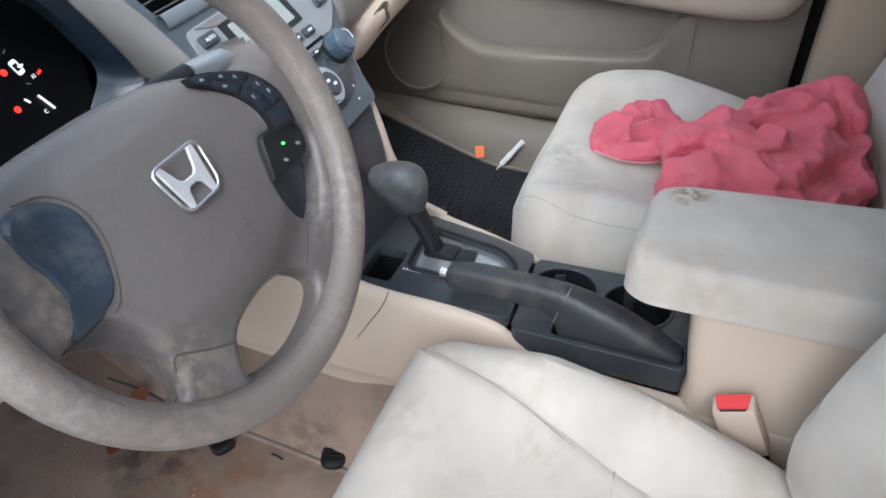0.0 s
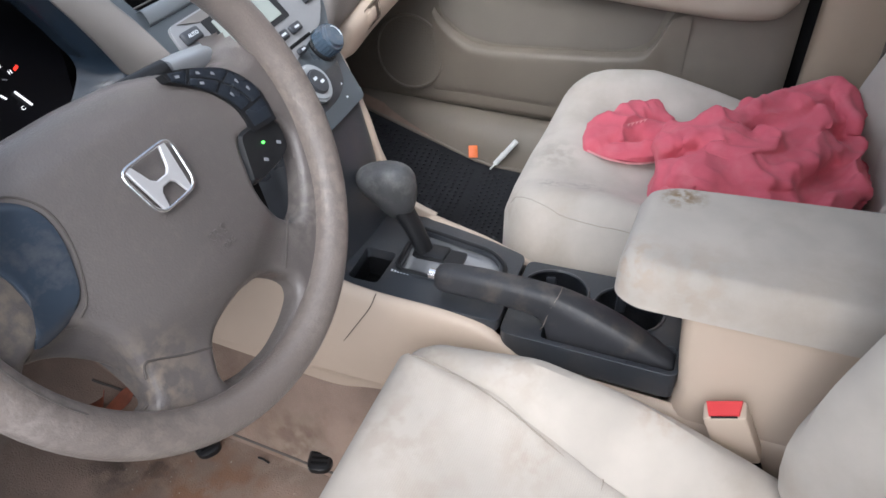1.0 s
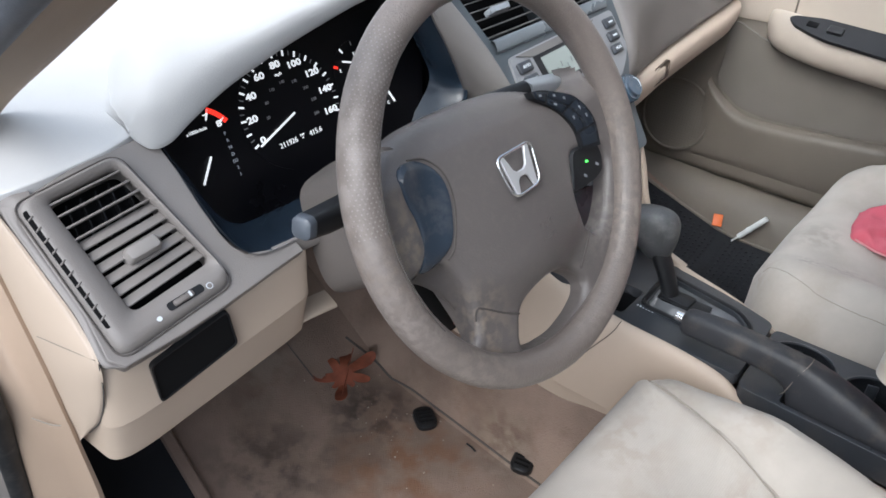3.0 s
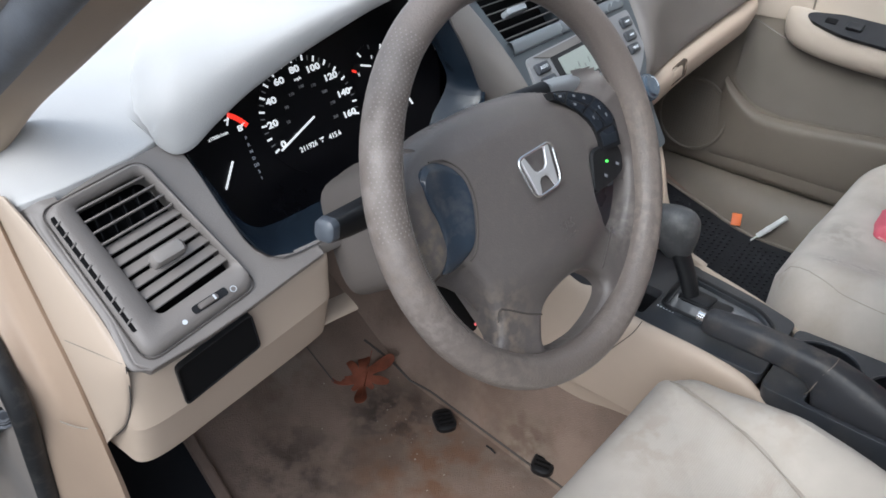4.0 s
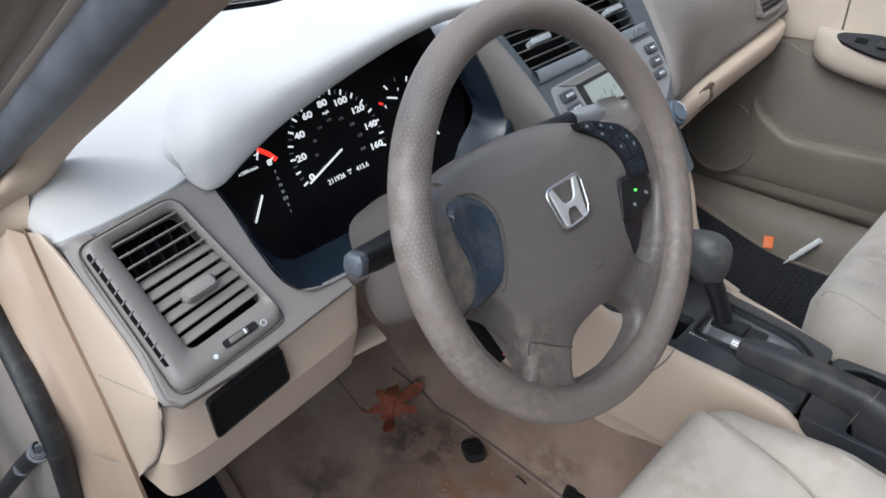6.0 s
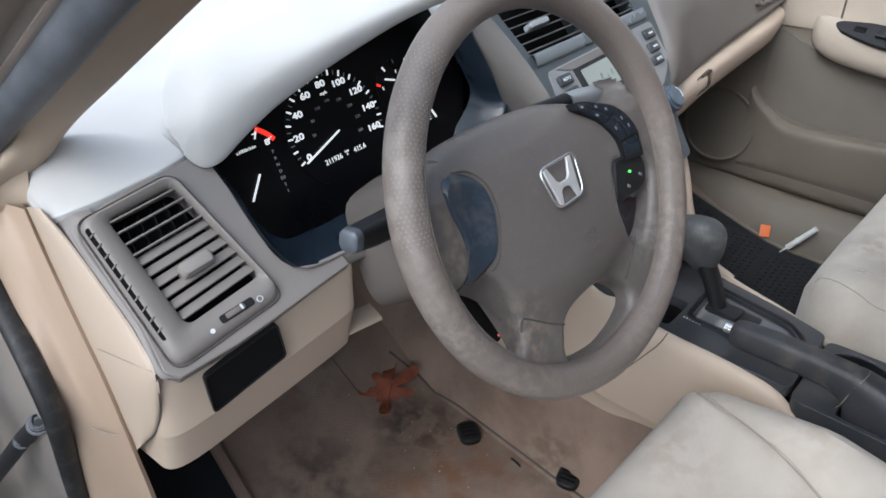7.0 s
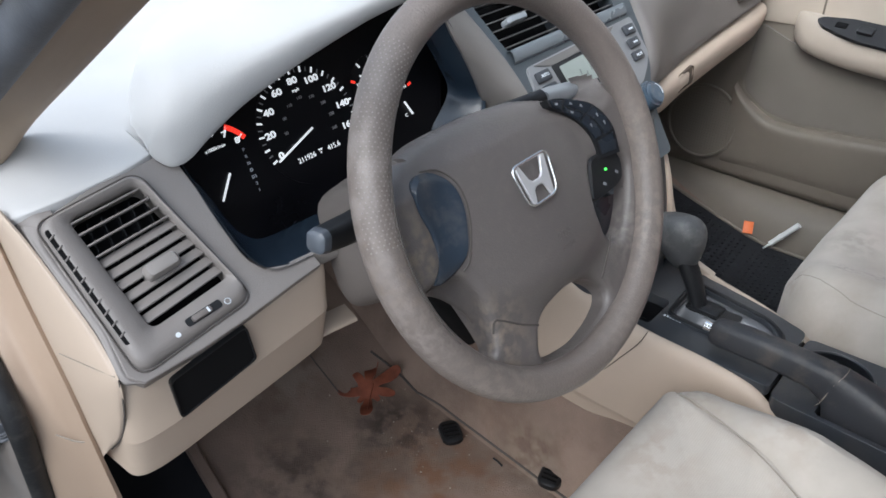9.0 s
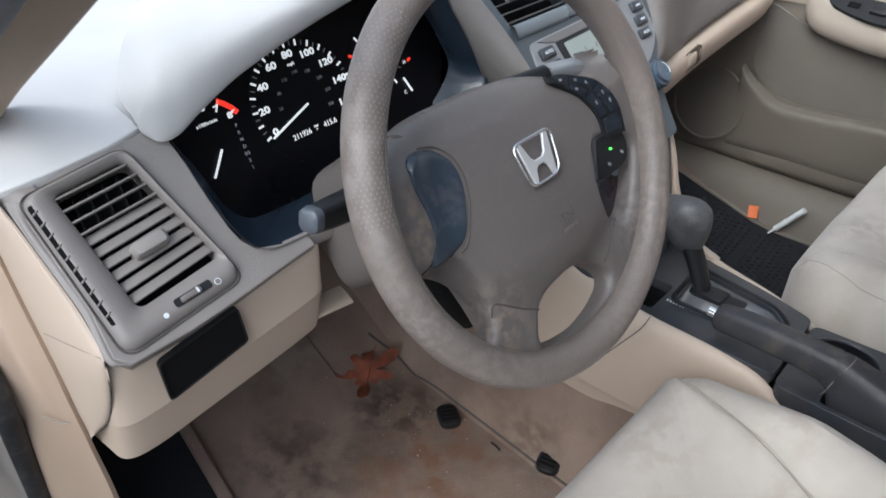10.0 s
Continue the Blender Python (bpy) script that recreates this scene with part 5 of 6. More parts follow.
falls = [(-0.148, -0.036), (-0.131, -0.043), (-0.117, -0.055), (-0.104, -0.073), (-0.097, -0.092), (-0.095, -0.106)]
part("spoke_flank", loft([[WF @ Vector((x, y, hub_top(x, y) - 0.004)) for x, y in crease],
                          [WF @ Vector(((a[0] + b[0]) / 2, (a[1] + b[1]) / 2, hub_top(*a) - 0.016)) for a, b in zip(crease, falls)],
                          [WF @ Vector((x, y, -0.030)) for x, y in falls], [WF @ Vector((x * 0.92, y * 0.92, -0.040)) for x, y in falls]], 4, 4), HUBSKIN, wheel, "sloping flank of the spoke")


def on_hub(pts, lift=0.0003, steps=5):
    return [WF @ Vector((p.x, p.y, hub_top(p.x, p.y) + lift)) for p in spline([vec(x, y, 0) for x, y in pts], steps)]


# joints where the cover meets the lower spokes, and round its sides
for pts in ([(-0.0470, -0.1160), (-0.066, -0.1045), (-0.0835, -0.0915), (-0.0925, -0.0855)], [(-0.0925, -0.0855), (-0.0965, -0.0870), (-0.1010, -0.0940)], [(0.0535, -0.1200), (0.062, -0.1130), (0.076, -0.1000), (0.086, -0.0890)]):
    part("seam", tube(on_hub(pts, 0.0), 0.0009, 6), SEAM, wheel)
# thumb pads: plain blue-grey on one side, buttons on the other
padl = [(p.x, p.y) for p in spline([vec(x, y, 0) for x, y in ((-0.1208, 0.0500), (-0.1270, 0.0398), (-0.1265, 0.0249), (-0.1225, 0.0077), (-0.1251, -0.0151), (-0.1378, -0.0295), (-0.1180, -0.0325), (-0.0965, -0.0265), (-0.0835, -0.0040), (-0.0765, 0.0174), (-0.0770, 0.0345), (-0.0875, 0.0475), (-0.1075, 0.0530))], 4, True)]
part("thumb_pad", pillow(padl, lambda x, y: hub_top(x, y) + 0.0030, 0.005, 0.008, 10, WF), PADBLUE, wheel, "smooth blue-grey pad")
part("pad_edge", tube(on_hub([(-0.108, 0.0548), (-0.0866, 0.0492), (-0.0755, 0.0354), (-0.0749, 0.0170), (-0.0820, -0.0046), (-0.0952, -0.0278), (-0.105, -0.0336)], 0.0002), 0.0008, 6), SEAM, wheel)
far_edge = spline([vec(*p, 0) for p in ((0.0680, 0.0600), (0.0820, 0.0575), (0.0975, 0.0515), (0.1204, 0.0380), (0.1370, 0.0113), (0.1365, -0.0180))], 8)
near_edge = spline([vec(*p, 0) for p in ((0.0690, 0.0530), (0.0765, 0.0475), (0.0850, 0.0410), (0.1000, 0.0265), (0.1095, 0.0070), (0.1090, -0.0150))], 8)


def key_patch(t0, t1, s0, s1, lift, drop, across=6):
    """A moulded patch of the bent switch band: t runs along it, s across, with rounded and dropped borders."""
    rows = []
    n = max(4, int((t1 - t0) * 40))
    for i in range(-1, n + 2):
        row = []
        for j in range(-1, across + 2):
            u, v = max(0, min(1, i / n)), max(0, min(1, j / across))
            t = (t0 + (t1 - t0) * u) * (len(far_edge) - 1)
            k = min(int(t), len(far_edge) - 2)
            p = far_edge[k].lerp(far_edge[k + 1], t - k).lerp(near_edge[k].lerp(near_edge[k + 1], t - k), s0 + (s1 - s0) * v)
            rim = i in (-1, n + 1) or j in (-1, across + 1)
            soft = 0.25 * drop * ((i in (0, n)) + (j in (0, across))) if drop < 0.004 else 0.0
            row.append(WF @ Vector((p.x, p.y, hub_top(p.x, p.y) + lift - (drop if rim else soft))))
        rows.append(row)
    return grid(rows)


podw = part("button_pad", key_patch(0, 1, 0, 1, 0.0026, 0.009), BLACK, wheel, "dark button pad")
# lower pod behind the spoke, with the lit cruise lamp
low_pod = part("switch_pod", pillow(rounded([(0.092, -0.008), (0.139, -0.010), (0.1450, -0.028), (0.1385, -0.046), (0.1208, -0.0512), (0.092, -0.052), (0.076, -0.050)], 0.006, 4), lambda x, y: -0.0070, 0.004, 0.016, 8, WF), BLACK, wheel, "black switch pod with a green lamp")
part("lamp", disc(0.0012, 0.002, at(WF, 0.1120, -0.0270, -0.0062), 14), GREENMARK, low_pod, "green lamp")
for x, y in ((0.105, -0.040), (0.129, -0.036)):
    part("print", rbox(0.005, 0.0028, 0.0006, 0, at(WF, x, y, -0.0068, -35)), DIMPRINT, low_pod)


for t0, t1, s0, s1, bars in ((0.06, 0.33, 0.12, 0.90, 1), (0.355, 0.60, 0.06, 0.47, 2), (0.615, 0.83, 0.06, 0.47, 2), (0.37, 0.59, 0.53, 0.94, 1), (0.61, 0.82, 0.53, 0.94, 1), (0.85, 0.97, 0.14, 0.86, 0)):
    b_ = part("button", key_patch(t0, t1, s0, s1, 0.0040, 0.0022), BUTTON, podw)
    for k in range(bars):
        t = int((t0 + (t1 - t0) * (0.5 if bars == 1 else 0.3 + 0.4 * k)) * (len(far_edge) - 1))
        p, d = far_edge[t].lerp(near_edge[t], (s0 + s1) / 2), far_edge[t + 1] - far_edge[t]
        part("print", rbox(0.0042, 0.0022, 0.0004, 0, at(WF, p.x, p.y, hub_top(p.x, p.y) + 0.0041, math.degrees(math.atan2(d.y, d.x)))), DIMPRINT, b_)
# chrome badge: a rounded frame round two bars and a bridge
EMF = at(WF, -0.0030, 0.0055, hub_top(0, 0.004) + 0.0022, 1) @ Matrix.Diagonal((1.08, 1.12, 1, 1)) @ Matrix.Rotation(radians(-5), 4, "X")
outer_b = rounded([(-0.0252, 0.0180), (0.0252, 0.0180), (0.0195, -0.0188), (-0.0195, -0.0188)], [0.0095, 0.0095, 0.0100, 0.0100], 7)
inner_b = [(p[0] * 0.90, p[1] * 0.88) for p in outer_b]
badge = part("badge", tube([EMF @ Vector(((p[0] + q[0]) / 2, (p[1] + q[1]) / 2, 0.0022)) for p, q in zip(outer_b, inner_b)], 0.0015, 10, True), CHROME, wheel, "chrome badge on the hub")
soften(part("bridge", plate([(-0.0205, 0.0164), (-0.0145, 0.0166), (-0.0088, 0.0030), (-0.0050, 0.0000), (0.0050, 0.0000), (0.0088, 0.0030), (0.0145, 0.0166), (0.0205, 0.0164), (0.0150, -0.0172), (0.0100, -0.0174), (0.0070, -0.0078), (0.0040, -0.0055), (-0.0040, -0.0055), (-0.0070, -0.0078), (-0.0100, -0.0174), (-0.0150, -0.0172)],
                   0.003, at(EMF, 0, 0, 0.0028) @ Matrix.Diagonal((0.93, 0.95, 1, 1))), BADGEFACE, badge), 0.0011)
part("embossed_letters", words("SRS", 0.013, at(WF, 0.006, -0.052, hub_top(0.006, -0.052) + 0.0001), 0.0004), HUBSKIN, wheel)
part("embossed_letters", words("AIRBAG", 0.006, at(WF, 0.006, -0.062, hub_top(0.006, -0.062) + 0.0001), 0.0003), HUBSKIN, wheel)
# joint of the skin along the inner left of the rim
part("skin_joint", tube([WF @ Vector(((RIM + (TUBE + 0.0003) * math.cos(radians(118))) * math.cos(radians(a)), (RIM + (TUBE + 0.0003) * math.cos(radians(118))) * math.sin(radians(a)), TUBE * 1.08 * math.sin(radians(118)))) for a in range(150, 208, 4)], 0.0006, 6), SEAM, wheel)
# perforated skin on the rim's upper left, each hole's highlight painted as a pale disc
dots = bmesh.new()
for i in range(46):
    a = radians(124 + i * 1.1)
    for j in range(8):
        b = radians(16 + j * 15 + (7 if i % 2 else 0))
        rr = RIM + TUBE * 0.98 * math.cos(b)
        p = WF @ Vector((rr * math.cos(a), rr * math.sin(a), TUBE * 1.06 * math.sin(b)))
        merge(dots, disc(0.0007, 0.0003, frame_of(p, WU, p - (WF @ Vector((RIM * math.cos(a), RIM * math.sin(a), 0)))), 5))
tagged(part("perforation_glints", dots, VENTTAB, wheel), kind="stuff")

column = thing("steering_column", (0, 0.15, 0.55), "taupe plastic steering column shroud with stalks", "steering column")
CO = frame_of((0, 0, 0.66), (1, 0, 0), WN)


def colsec(z, w, top, low):
    return [CO @ Vector((x, y, z)) for x, y in ((-w, -0.01), (-w * 0.92, top * 0.7), (-w * 0.5, top), (0, top * 1.04), (w * 0.5, top), (w * 0.92, top * 0.7), (w, -0.01), (w, low * 0.75), (w * 0.75, low), (0, low * 1.03), (-w * 0.75, low), (-w, low * 0.75))]


part("shroud", loft([colsec(-0.035, 0.055, 0.048, -0.045), colsec(-0.055, 0.070, 0.056, -0.055), colsec(-0.10, 0.078, 0.050, -0.068), colsec(-0.16, 0.087, 0.050, -0.082), colsec(-0.22, 0.094, 0.045, -0.092)], 4, 4, True, True), SHROUD, column, "taupe shroud")
part("upper_shroud", loft([colsec(-0.055, 0.062, 0.046, 0.00), colsec(-0.075, 0.070, 0.049, 0.00), colsec(-0.14, 0.073, 0.049, 0.0), colsec(-0.23, 0.074, 0.046, 0.0)], 4, 4, True, True), SHROUD, column)


s0, s1, s2, s3 = vec(-0.060, 0.113, 0.622), vec(-0.118, 0.100, 0.628), vec(-0.150, 0.092, 0.632), vec(-0.170, 0.087, 0.6355)
sg = part("signal_stalk", sweep([s0, s1], ring2d(0.0155, 0.0150), up=(0, 0, 1), scales=[1.0, 0.95]), BLACK, column, "black turn signal stalk")
grip_cut = rounded([(-0.0118, -0.0070), (-0.0070, -0.0118), (0.0070, -0.0118), (0.0118, -0.0070), (0.0118, 0.0070), (0.0070, 0.0118), (-0.0070, 0.0118), (-0.0118, 0.0070)], 0.0025, 3)
part("grip", sweep([s1.lerp(s0, 0.1), s1, s2, s3], grip_cut, up=(0, 0, 1), scales=[0.85, 1.08, 1.0, 0.90]), BLACK, sg)
part("end_cap", sweep([s3.lerp(s2, 0.05), s3, s3.lerp(s2, -0.32), s3.lerp(s2, -0.42)], grip_cut, up=(0, 0, 1), scales=[0.90, 0.93, 0.82, 0.6]), CAPGREY, sg)
for i in range(3):
    part("print", rbox(0.0035, 0.0035, 0.0006, 0, frame_of(s0.lerp(s1, 0.52 + 0.2 * i) + vec(0.004, -0.0105, 0.0105), (1, -0.2, 0.1), (0, -0.7, 0.7))), DIMPRINT, sg)
# wiper stalk, reaching up beside the centre stack
w0, w1, w2 = vec(0.05, 0.085, 0.692), vec(0.098, 0.072, 0.700), vec(0.158, 0.070, 0.696)
ws_ = part("wiper_stalk", sweep([w0, w1], ring2d(0.010, 0.009)), BLACK, column, "blue-grey wiper stalk")
part("grip", sweep([w1, w1.lerp(w2, 0.3), w2, w2.lerp(w1, -0.15)], rounded([(-0.010, -0.008), (0.010, -0.008), (0.010, 0.008), (-0.010, 0.008)], 0.006, 4), scales=[0.9, 1.05, 1.1, 0.7]), SILVER, ws_)
# dark mechanism under the column
under = thing("column_mechanism", (0, 0.15, 0.45), "dark cables and brackets under the steering column", "mechanism")
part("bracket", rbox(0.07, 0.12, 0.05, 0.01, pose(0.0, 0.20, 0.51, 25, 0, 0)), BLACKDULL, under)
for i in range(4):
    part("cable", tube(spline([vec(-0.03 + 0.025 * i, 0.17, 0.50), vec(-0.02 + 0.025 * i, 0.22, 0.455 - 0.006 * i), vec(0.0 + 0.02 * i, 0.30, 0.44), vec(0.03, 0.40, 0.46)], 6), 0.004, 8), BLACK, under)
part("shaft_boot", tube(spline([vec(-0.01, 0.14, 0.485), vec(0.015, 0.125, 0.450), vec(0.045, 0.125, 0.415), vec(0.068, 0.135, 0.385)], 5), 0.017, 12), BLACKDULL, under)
part("wire", tube(spline([vec(0.045, 0.100, 0.412), vec(0.062, 0.104, 0.400), vec(0.070, 0.112, 0.385)], 5), 0.0022, 6), REDPLASTIC, under, "thin red wire")

# ---- centre console ----
con = thing("centre_console", (0.385, -0.15, 0.03), "beige centre console with a charcoal top", "console")
# sides: driver's and passenger's walls, with a rounded upper lip
for name, s, mid in (("driver_side", -1, 0.385), ("passenger_side", 1, 0.385)):
    rows = []
    for y, zt, w, wp in ((0.34, 0.53, 0.108, 0.108), (0.25, 0.455, 0.108, 0.108), (0.15, 0.392, 0.108, 0.114), (0.06, 0.358, 0.108, 0.116), (0.0, 0.346, 0.104, 0.103), (-0.09, 0.343, 0.100, 0.082), (-0.15, 0.336, 0.099, 0.066), (-0.185, 0.318, 0.102, 0.066), (-0.22, 0.305, 0.106, 0.069), (-0.38, 0.305, 0.110, 0.078), (-0.60, 0.31, 0.112, 0.085)):
        x = mid + s * (w if s < 0 else wp)
        rows.append([vec(x - s * 0.010, y, zt - 0.004), vec(x - s * 0.004, y, zt + 0.001), vec(x + s * 0.006, y, zt - 0.006), vec(x + s * 0.012, y, zt - 0.03), vec(x + s * 0.017, y, zt - 0.09), vec(x + s * 0.020, y, 0.205), vec(x + s * 0.018, y, 0.19), vec(x + s * 0.010, y, 0.10), vec(x + s * 0.008, y, -0.03)])
    part(name, loft(rows, 4, 4), BEIGE, con, "beige console side")
# joint line in the driver's side
part("joint", tube(spline([vec(0.2775, -0.007, 0.351), vec(0.2692, 0.0, 0.330), vec(0.2642, 0.020, 0.297), vec(0.2600, 0.058, 0.235), vec(0.2592, 0.075, 0.205)], 6), 0.0007, 6), SEAM, con)
# charcoal top: front part with cubby and gate, rear part with lever slot and cup wells
TF = frame_of((0.385, 0, 0.342), (1, 0, 0), (0, 0.02, 1))
cubby = rounded([(-0.078, 0.052), (-0.006, 0.060), (-0.006, 0.012), (-0.078, 0.008)], 0.008)
gatehole = rounded([(-0.044, -0.002), (0.062, 0.010), (0.040, -0.116), (0.014, -0.144), (-0.044, -0.146)], 0.014)
soften(part("front_top", plate(rounded([(-0.094, 0.085), (0.106, 0.085), (0.100, 0.010), (0.072, -0.105), (0.054, -0.160), (-0.094, -0.168)], 0.012), 0.016, TF, [cubby, gatehole]), CONSOLE, con, "charcoal front plate"), 0.0025)
part("cubby_well", plate(rounded([(-0.085, 0.06), (0.0, 0.066), (0.0, 0.004), (-0.085, 0.0)], 0.004), 0.01, at(TF, 0, 0, -0.05)), BLACKDULL, con)
for p, q in (((-0.082, 0.054), (-0.082, 0.004)), ((-0.082, 0.004), (-0.002, 0.008)), ((-0.002, 0.008), (-0.002, 0.064)), ((-0.082, 0.056), (-0.002, 0.064))):
    a, b = Vector(p), Vector(q)
    part("cubby_wall", rbox((b - a).length, 0.003, 0.05, 0, at(TF, (a.x + b.x) / 2, (a.y + b.y) / 2, -0.028, math.degrees(math.atan2((b - a).y, (b - a).x)))), BLACK, con)
part("gate_ring", plate([(p[0] * 1.05, p[1] * 1.05 + 0.003) for p in gatehole], 0.006, at(TF, 0, 0, 0.003), [[(p[0] * 0.90 + 0.002, p[1] * 0.92 - 0.004) for p in gatehole]]), CONSOLE, con, "raised charcoal gate rim")
part("gate_plate", plate([(p[0] * 0.99, p[1] * 0.99) for p in gatehole], 0.004, at(TF, 0, 0, -0.006)), GATE, con, "satin grey gate plate")
part("gate_slot", plate(rounded([(-0.004, 0.0), (0.026, 0.004), (0.030, -0.070), (0.0, -0.072)], 0.006), 0.003, at(TF, 0.005, -0.01, -0.003)), BLACK, con)
for i in range(6):
    part("gear_print", rbox(0.0040, 0.0026, 0.0004, 0, at(TF, -0.045, 0.001 - 0.0048 * i, 0.001, 8)), PRINT, con)
part("gate_bead", tube([at(TF, p[0] * 1.0 + 0.002, p[1] * 1.0, 0.003).translation for p in gatehole], 0.0036, 8, True), BLACK, con, "rounded black bead round the gate")
part("silver_strip", rbox(0.10, 0.004, 0.004, 0.001, at(TF, -0.040, 0.072, 0.004, 3)), CHROME, con)
wells = [[(x + 0.0440 * math.cos(a * 0.19635), y + 0.0440 * math.sin(a * 0.19635)) for a in range(32)] for x, y in ((-0.001, -0.2160), (-0.004, -0.3130))]
slot = rounded([(-0.094, -0.222), (-0.0505, -0.222), (-0.0525, -0.380), (-0.094, -0.380)], 0.008)
RF = at(TF, 0, 0, -0.006)
soften(part("rear_top", plate(rounded([(-0.102, -0.172), (0.054, -0.164), (0.064, -0.385), (-0.102, -0.385)], 0.014), 0.036, RF, [*wells, slot]), CONSOLE, con, "charcoal rear plate"), 0.0025)
for w in wells:
    cw = part("cup_well", grid([[RF @ Vector((p[0], p[1], z)) for p in w] for z in (-0.002, -0.03, -0.075)], closed_u=True), BLACK, con, "deep black cup well")
    part("well_floor", plate(w, 0.003, at(RF, 0, 0, -0.074)), BLACK, cw)
    c = (sum(p[0] for p in w) / 32, sum(p[1] for p in w) / 32)
    part("well_rim", tube([RF @ Vector((p[0], p[1], 0.001)) for p in w], 0.0022, 6, True), CONSOLE, cw)
    for a in (20, 140, 260):
        part("finger", rbox(0.004, 0.014, 0.03, 0.002, at(RF, c[0] + 0.040 * math.cos(radians(a)), c[1] + 0.040 * math.sin(radians(a)), -0.022, a)), CONSOLE, cw)
part("slot_floor", plate(slot, 0.003, at(RF, 0, 0, -0.028)), BLACKDULL, con)

# gear lever
gear = thing("gear_lever", (0.40, -0.02, 0.34), "worn grey gear lever with a rounded knob", "gear lever")
part("shaft", sweep(spline([vec(0.404, -0.022, 0.335), vec(0.403, -0.004, 0.375), vec(0.401, 0.012, 0.405), vec(0.40, 0.022, 0.425)], 4), ring2d(0.0125, 0.0165, 14), up=(1, 0, 0), scales=[0.9 + 0.02 * i for i in range(13)]), BLACK, gear, "black lever shaft")
rows = []
for z, rx, ry, cy in ((-0.030, 0.010, 0.012, -0.010), (-0.022, 0.016, 0.018, -0.008), (-0.008, 0.022, 0.026, -0.003), (0.006, 0.0255, 0.033, 0.004), (0.018, 0.0245, 0.034, 0.008), (0.027, 0.019, 0.028, 0.010), (0.032, 0.010, 0.016, 0.010), (0.0335, 0.002, 0.004, 0.010)):
    rows.append([vec(0.402 + 1.18 * rx * math.cos(a * 0.3142), 0.028 + 1.25 * (cy + ry * math.sin(a * 0.3142)), 0.429 + 1.2 * z - 0.25 * ry * math.sin(a * 0.3142)) for a in range(20)])
part("knob", loft([r for r in rows], 2, 4, True, True), KNOBSKIN, gear, "scuffed grey knob")
part("boot", rbox(0.034, 0.05, 0.012, 0.005, pose(0.405, -0.03, 0.338)), BLACK, gear)

# parking brake, released, lying along the driver's side of the top
pb = thing("parking_brake", (0.325, -0.25, 0.33), "grimy dark parking brake lever with a chrome button", "parking brake")
rows = []
def boxy(c):
    return math.copysign(abs(c) ** 0.62, c)


for y, zc, hw, hh in ((-0.076, 0.371, 0.011, 0.012), (-0.085, 0.371, 0.0135, 0.0155), (-0.12, 0.374, 0.0145, 0.017), (-0.17, 0.376, 0.015, 0.017), (-0.205, 0.375, 0.0155, 0.018), (-0.222, 0.369, 0.016, 0.023), (-0.232, 0.356, 0.018, 0.035), (-0.26, 0.346, 0.020, 0.039), (-0.30, 0.336, 0.0205, 0.037), (-0.34, 0.326, 0.019, 0.030), (-0.372, 0.319, 0.015, 0.020), (-0.384, 0.318, 0.009, 0.011)):
    rows.append([vec(0.320 + 1.12 * hw * boxy(math.cos(a * 0.3927)), y, zc + 1.12 * hh * boxy(math.sin(a * 0.3927))) for a in range(16)])
part("handle", loft(rows, 2, 4, True, True), BRAKE, pb, "grimy grey lever")
part("button", disc(0.0075, 0.014, pose(0.320, -0.072, 0.371, 90, 0, 0), 20, bevel=0.002), CHROME, pb, "chrome release button")
ringp = [vec(0.320 + 0.0187 * boxy(math.cos(a * 0.3927)), -0.226 - 0.010 * math.sin(a * 0.3927), 0.3650 + 0.0300 * boxy(math.sin(a * 0.3927))) for a in range(16)]
part("grip_joint", tube(ringp, 0.0006, 6, True), STAIN, pb)

# box behind with the padded armrest
box = thing("armrest_box", (0.37, -0.5, 0.1), "beige console box with a padded cloth armrest lid", "armrest")
rows = []
for z, x0, x1, yf in ((0.02, 0.262, 0.485, -0.378), (0.30, 0.268, 0.480, -0.383), (0.335, 0.270, 0.478, -0.386), (0.38, 0.276, 0.474, -0.378), (0.445, 0.284, 0.468, -0.370), (0.462, 0.286, 0.466, -0.370)):
    loop = rounded([(x0, -0.80), (x1, -0.80), (x1, yf), (x0, yf)], 0.022, 4)
    rows.append([vec(p[0], p[1], z) for p in loop])
part("body", grid(rows, closed_u=True, cap=True), BEIGE, box, "beige plastic box")
part("lid_base", plate(rounded([(0.278, -0.80), (0.468, -0.80), (0.450, -0.345), (0.286, -0.345)], 0.02), 0.012, Matrix.Translation((0, 0, 0.470))), BEIGE, box)
lid = rounded([(0.270, -0.80), (0.476, -0.80), (0.455, -0.326), (0.438, -0.300), (0.296, -0.296), (0.279, -0.322)], 0.018, 5)
part("lid", pillow(lid, lambda x, y: 0.490 - 0.5 * (x - 0.365) ** 2 + 0.05 * (x - 0.365) - 0.05 * (y + 0.3), 0.021, 0.032, 24), VELOUR, box, "stained beige cloth lid")

# ---- seats ----
def cushion_plan(cx, s, corner=0.0):
    pts = [(-0.215 + corner, -0.075), (0.0, -0.068), (0.215 - corner, -0.075), (0.262, -0.10 - corner), (0.275, -0.20 - 0.4 * corner), (0.268, -0.36), (0.235, -0.56), (-0.235, -0.56), (-0.268, -0.36), (-0.275, -0.20 - 0.4 * corner), (-0.262, -0.10 - corner)]
    return rounded([(cx + x * s, y) for x, y in pts], 0.06, 5)


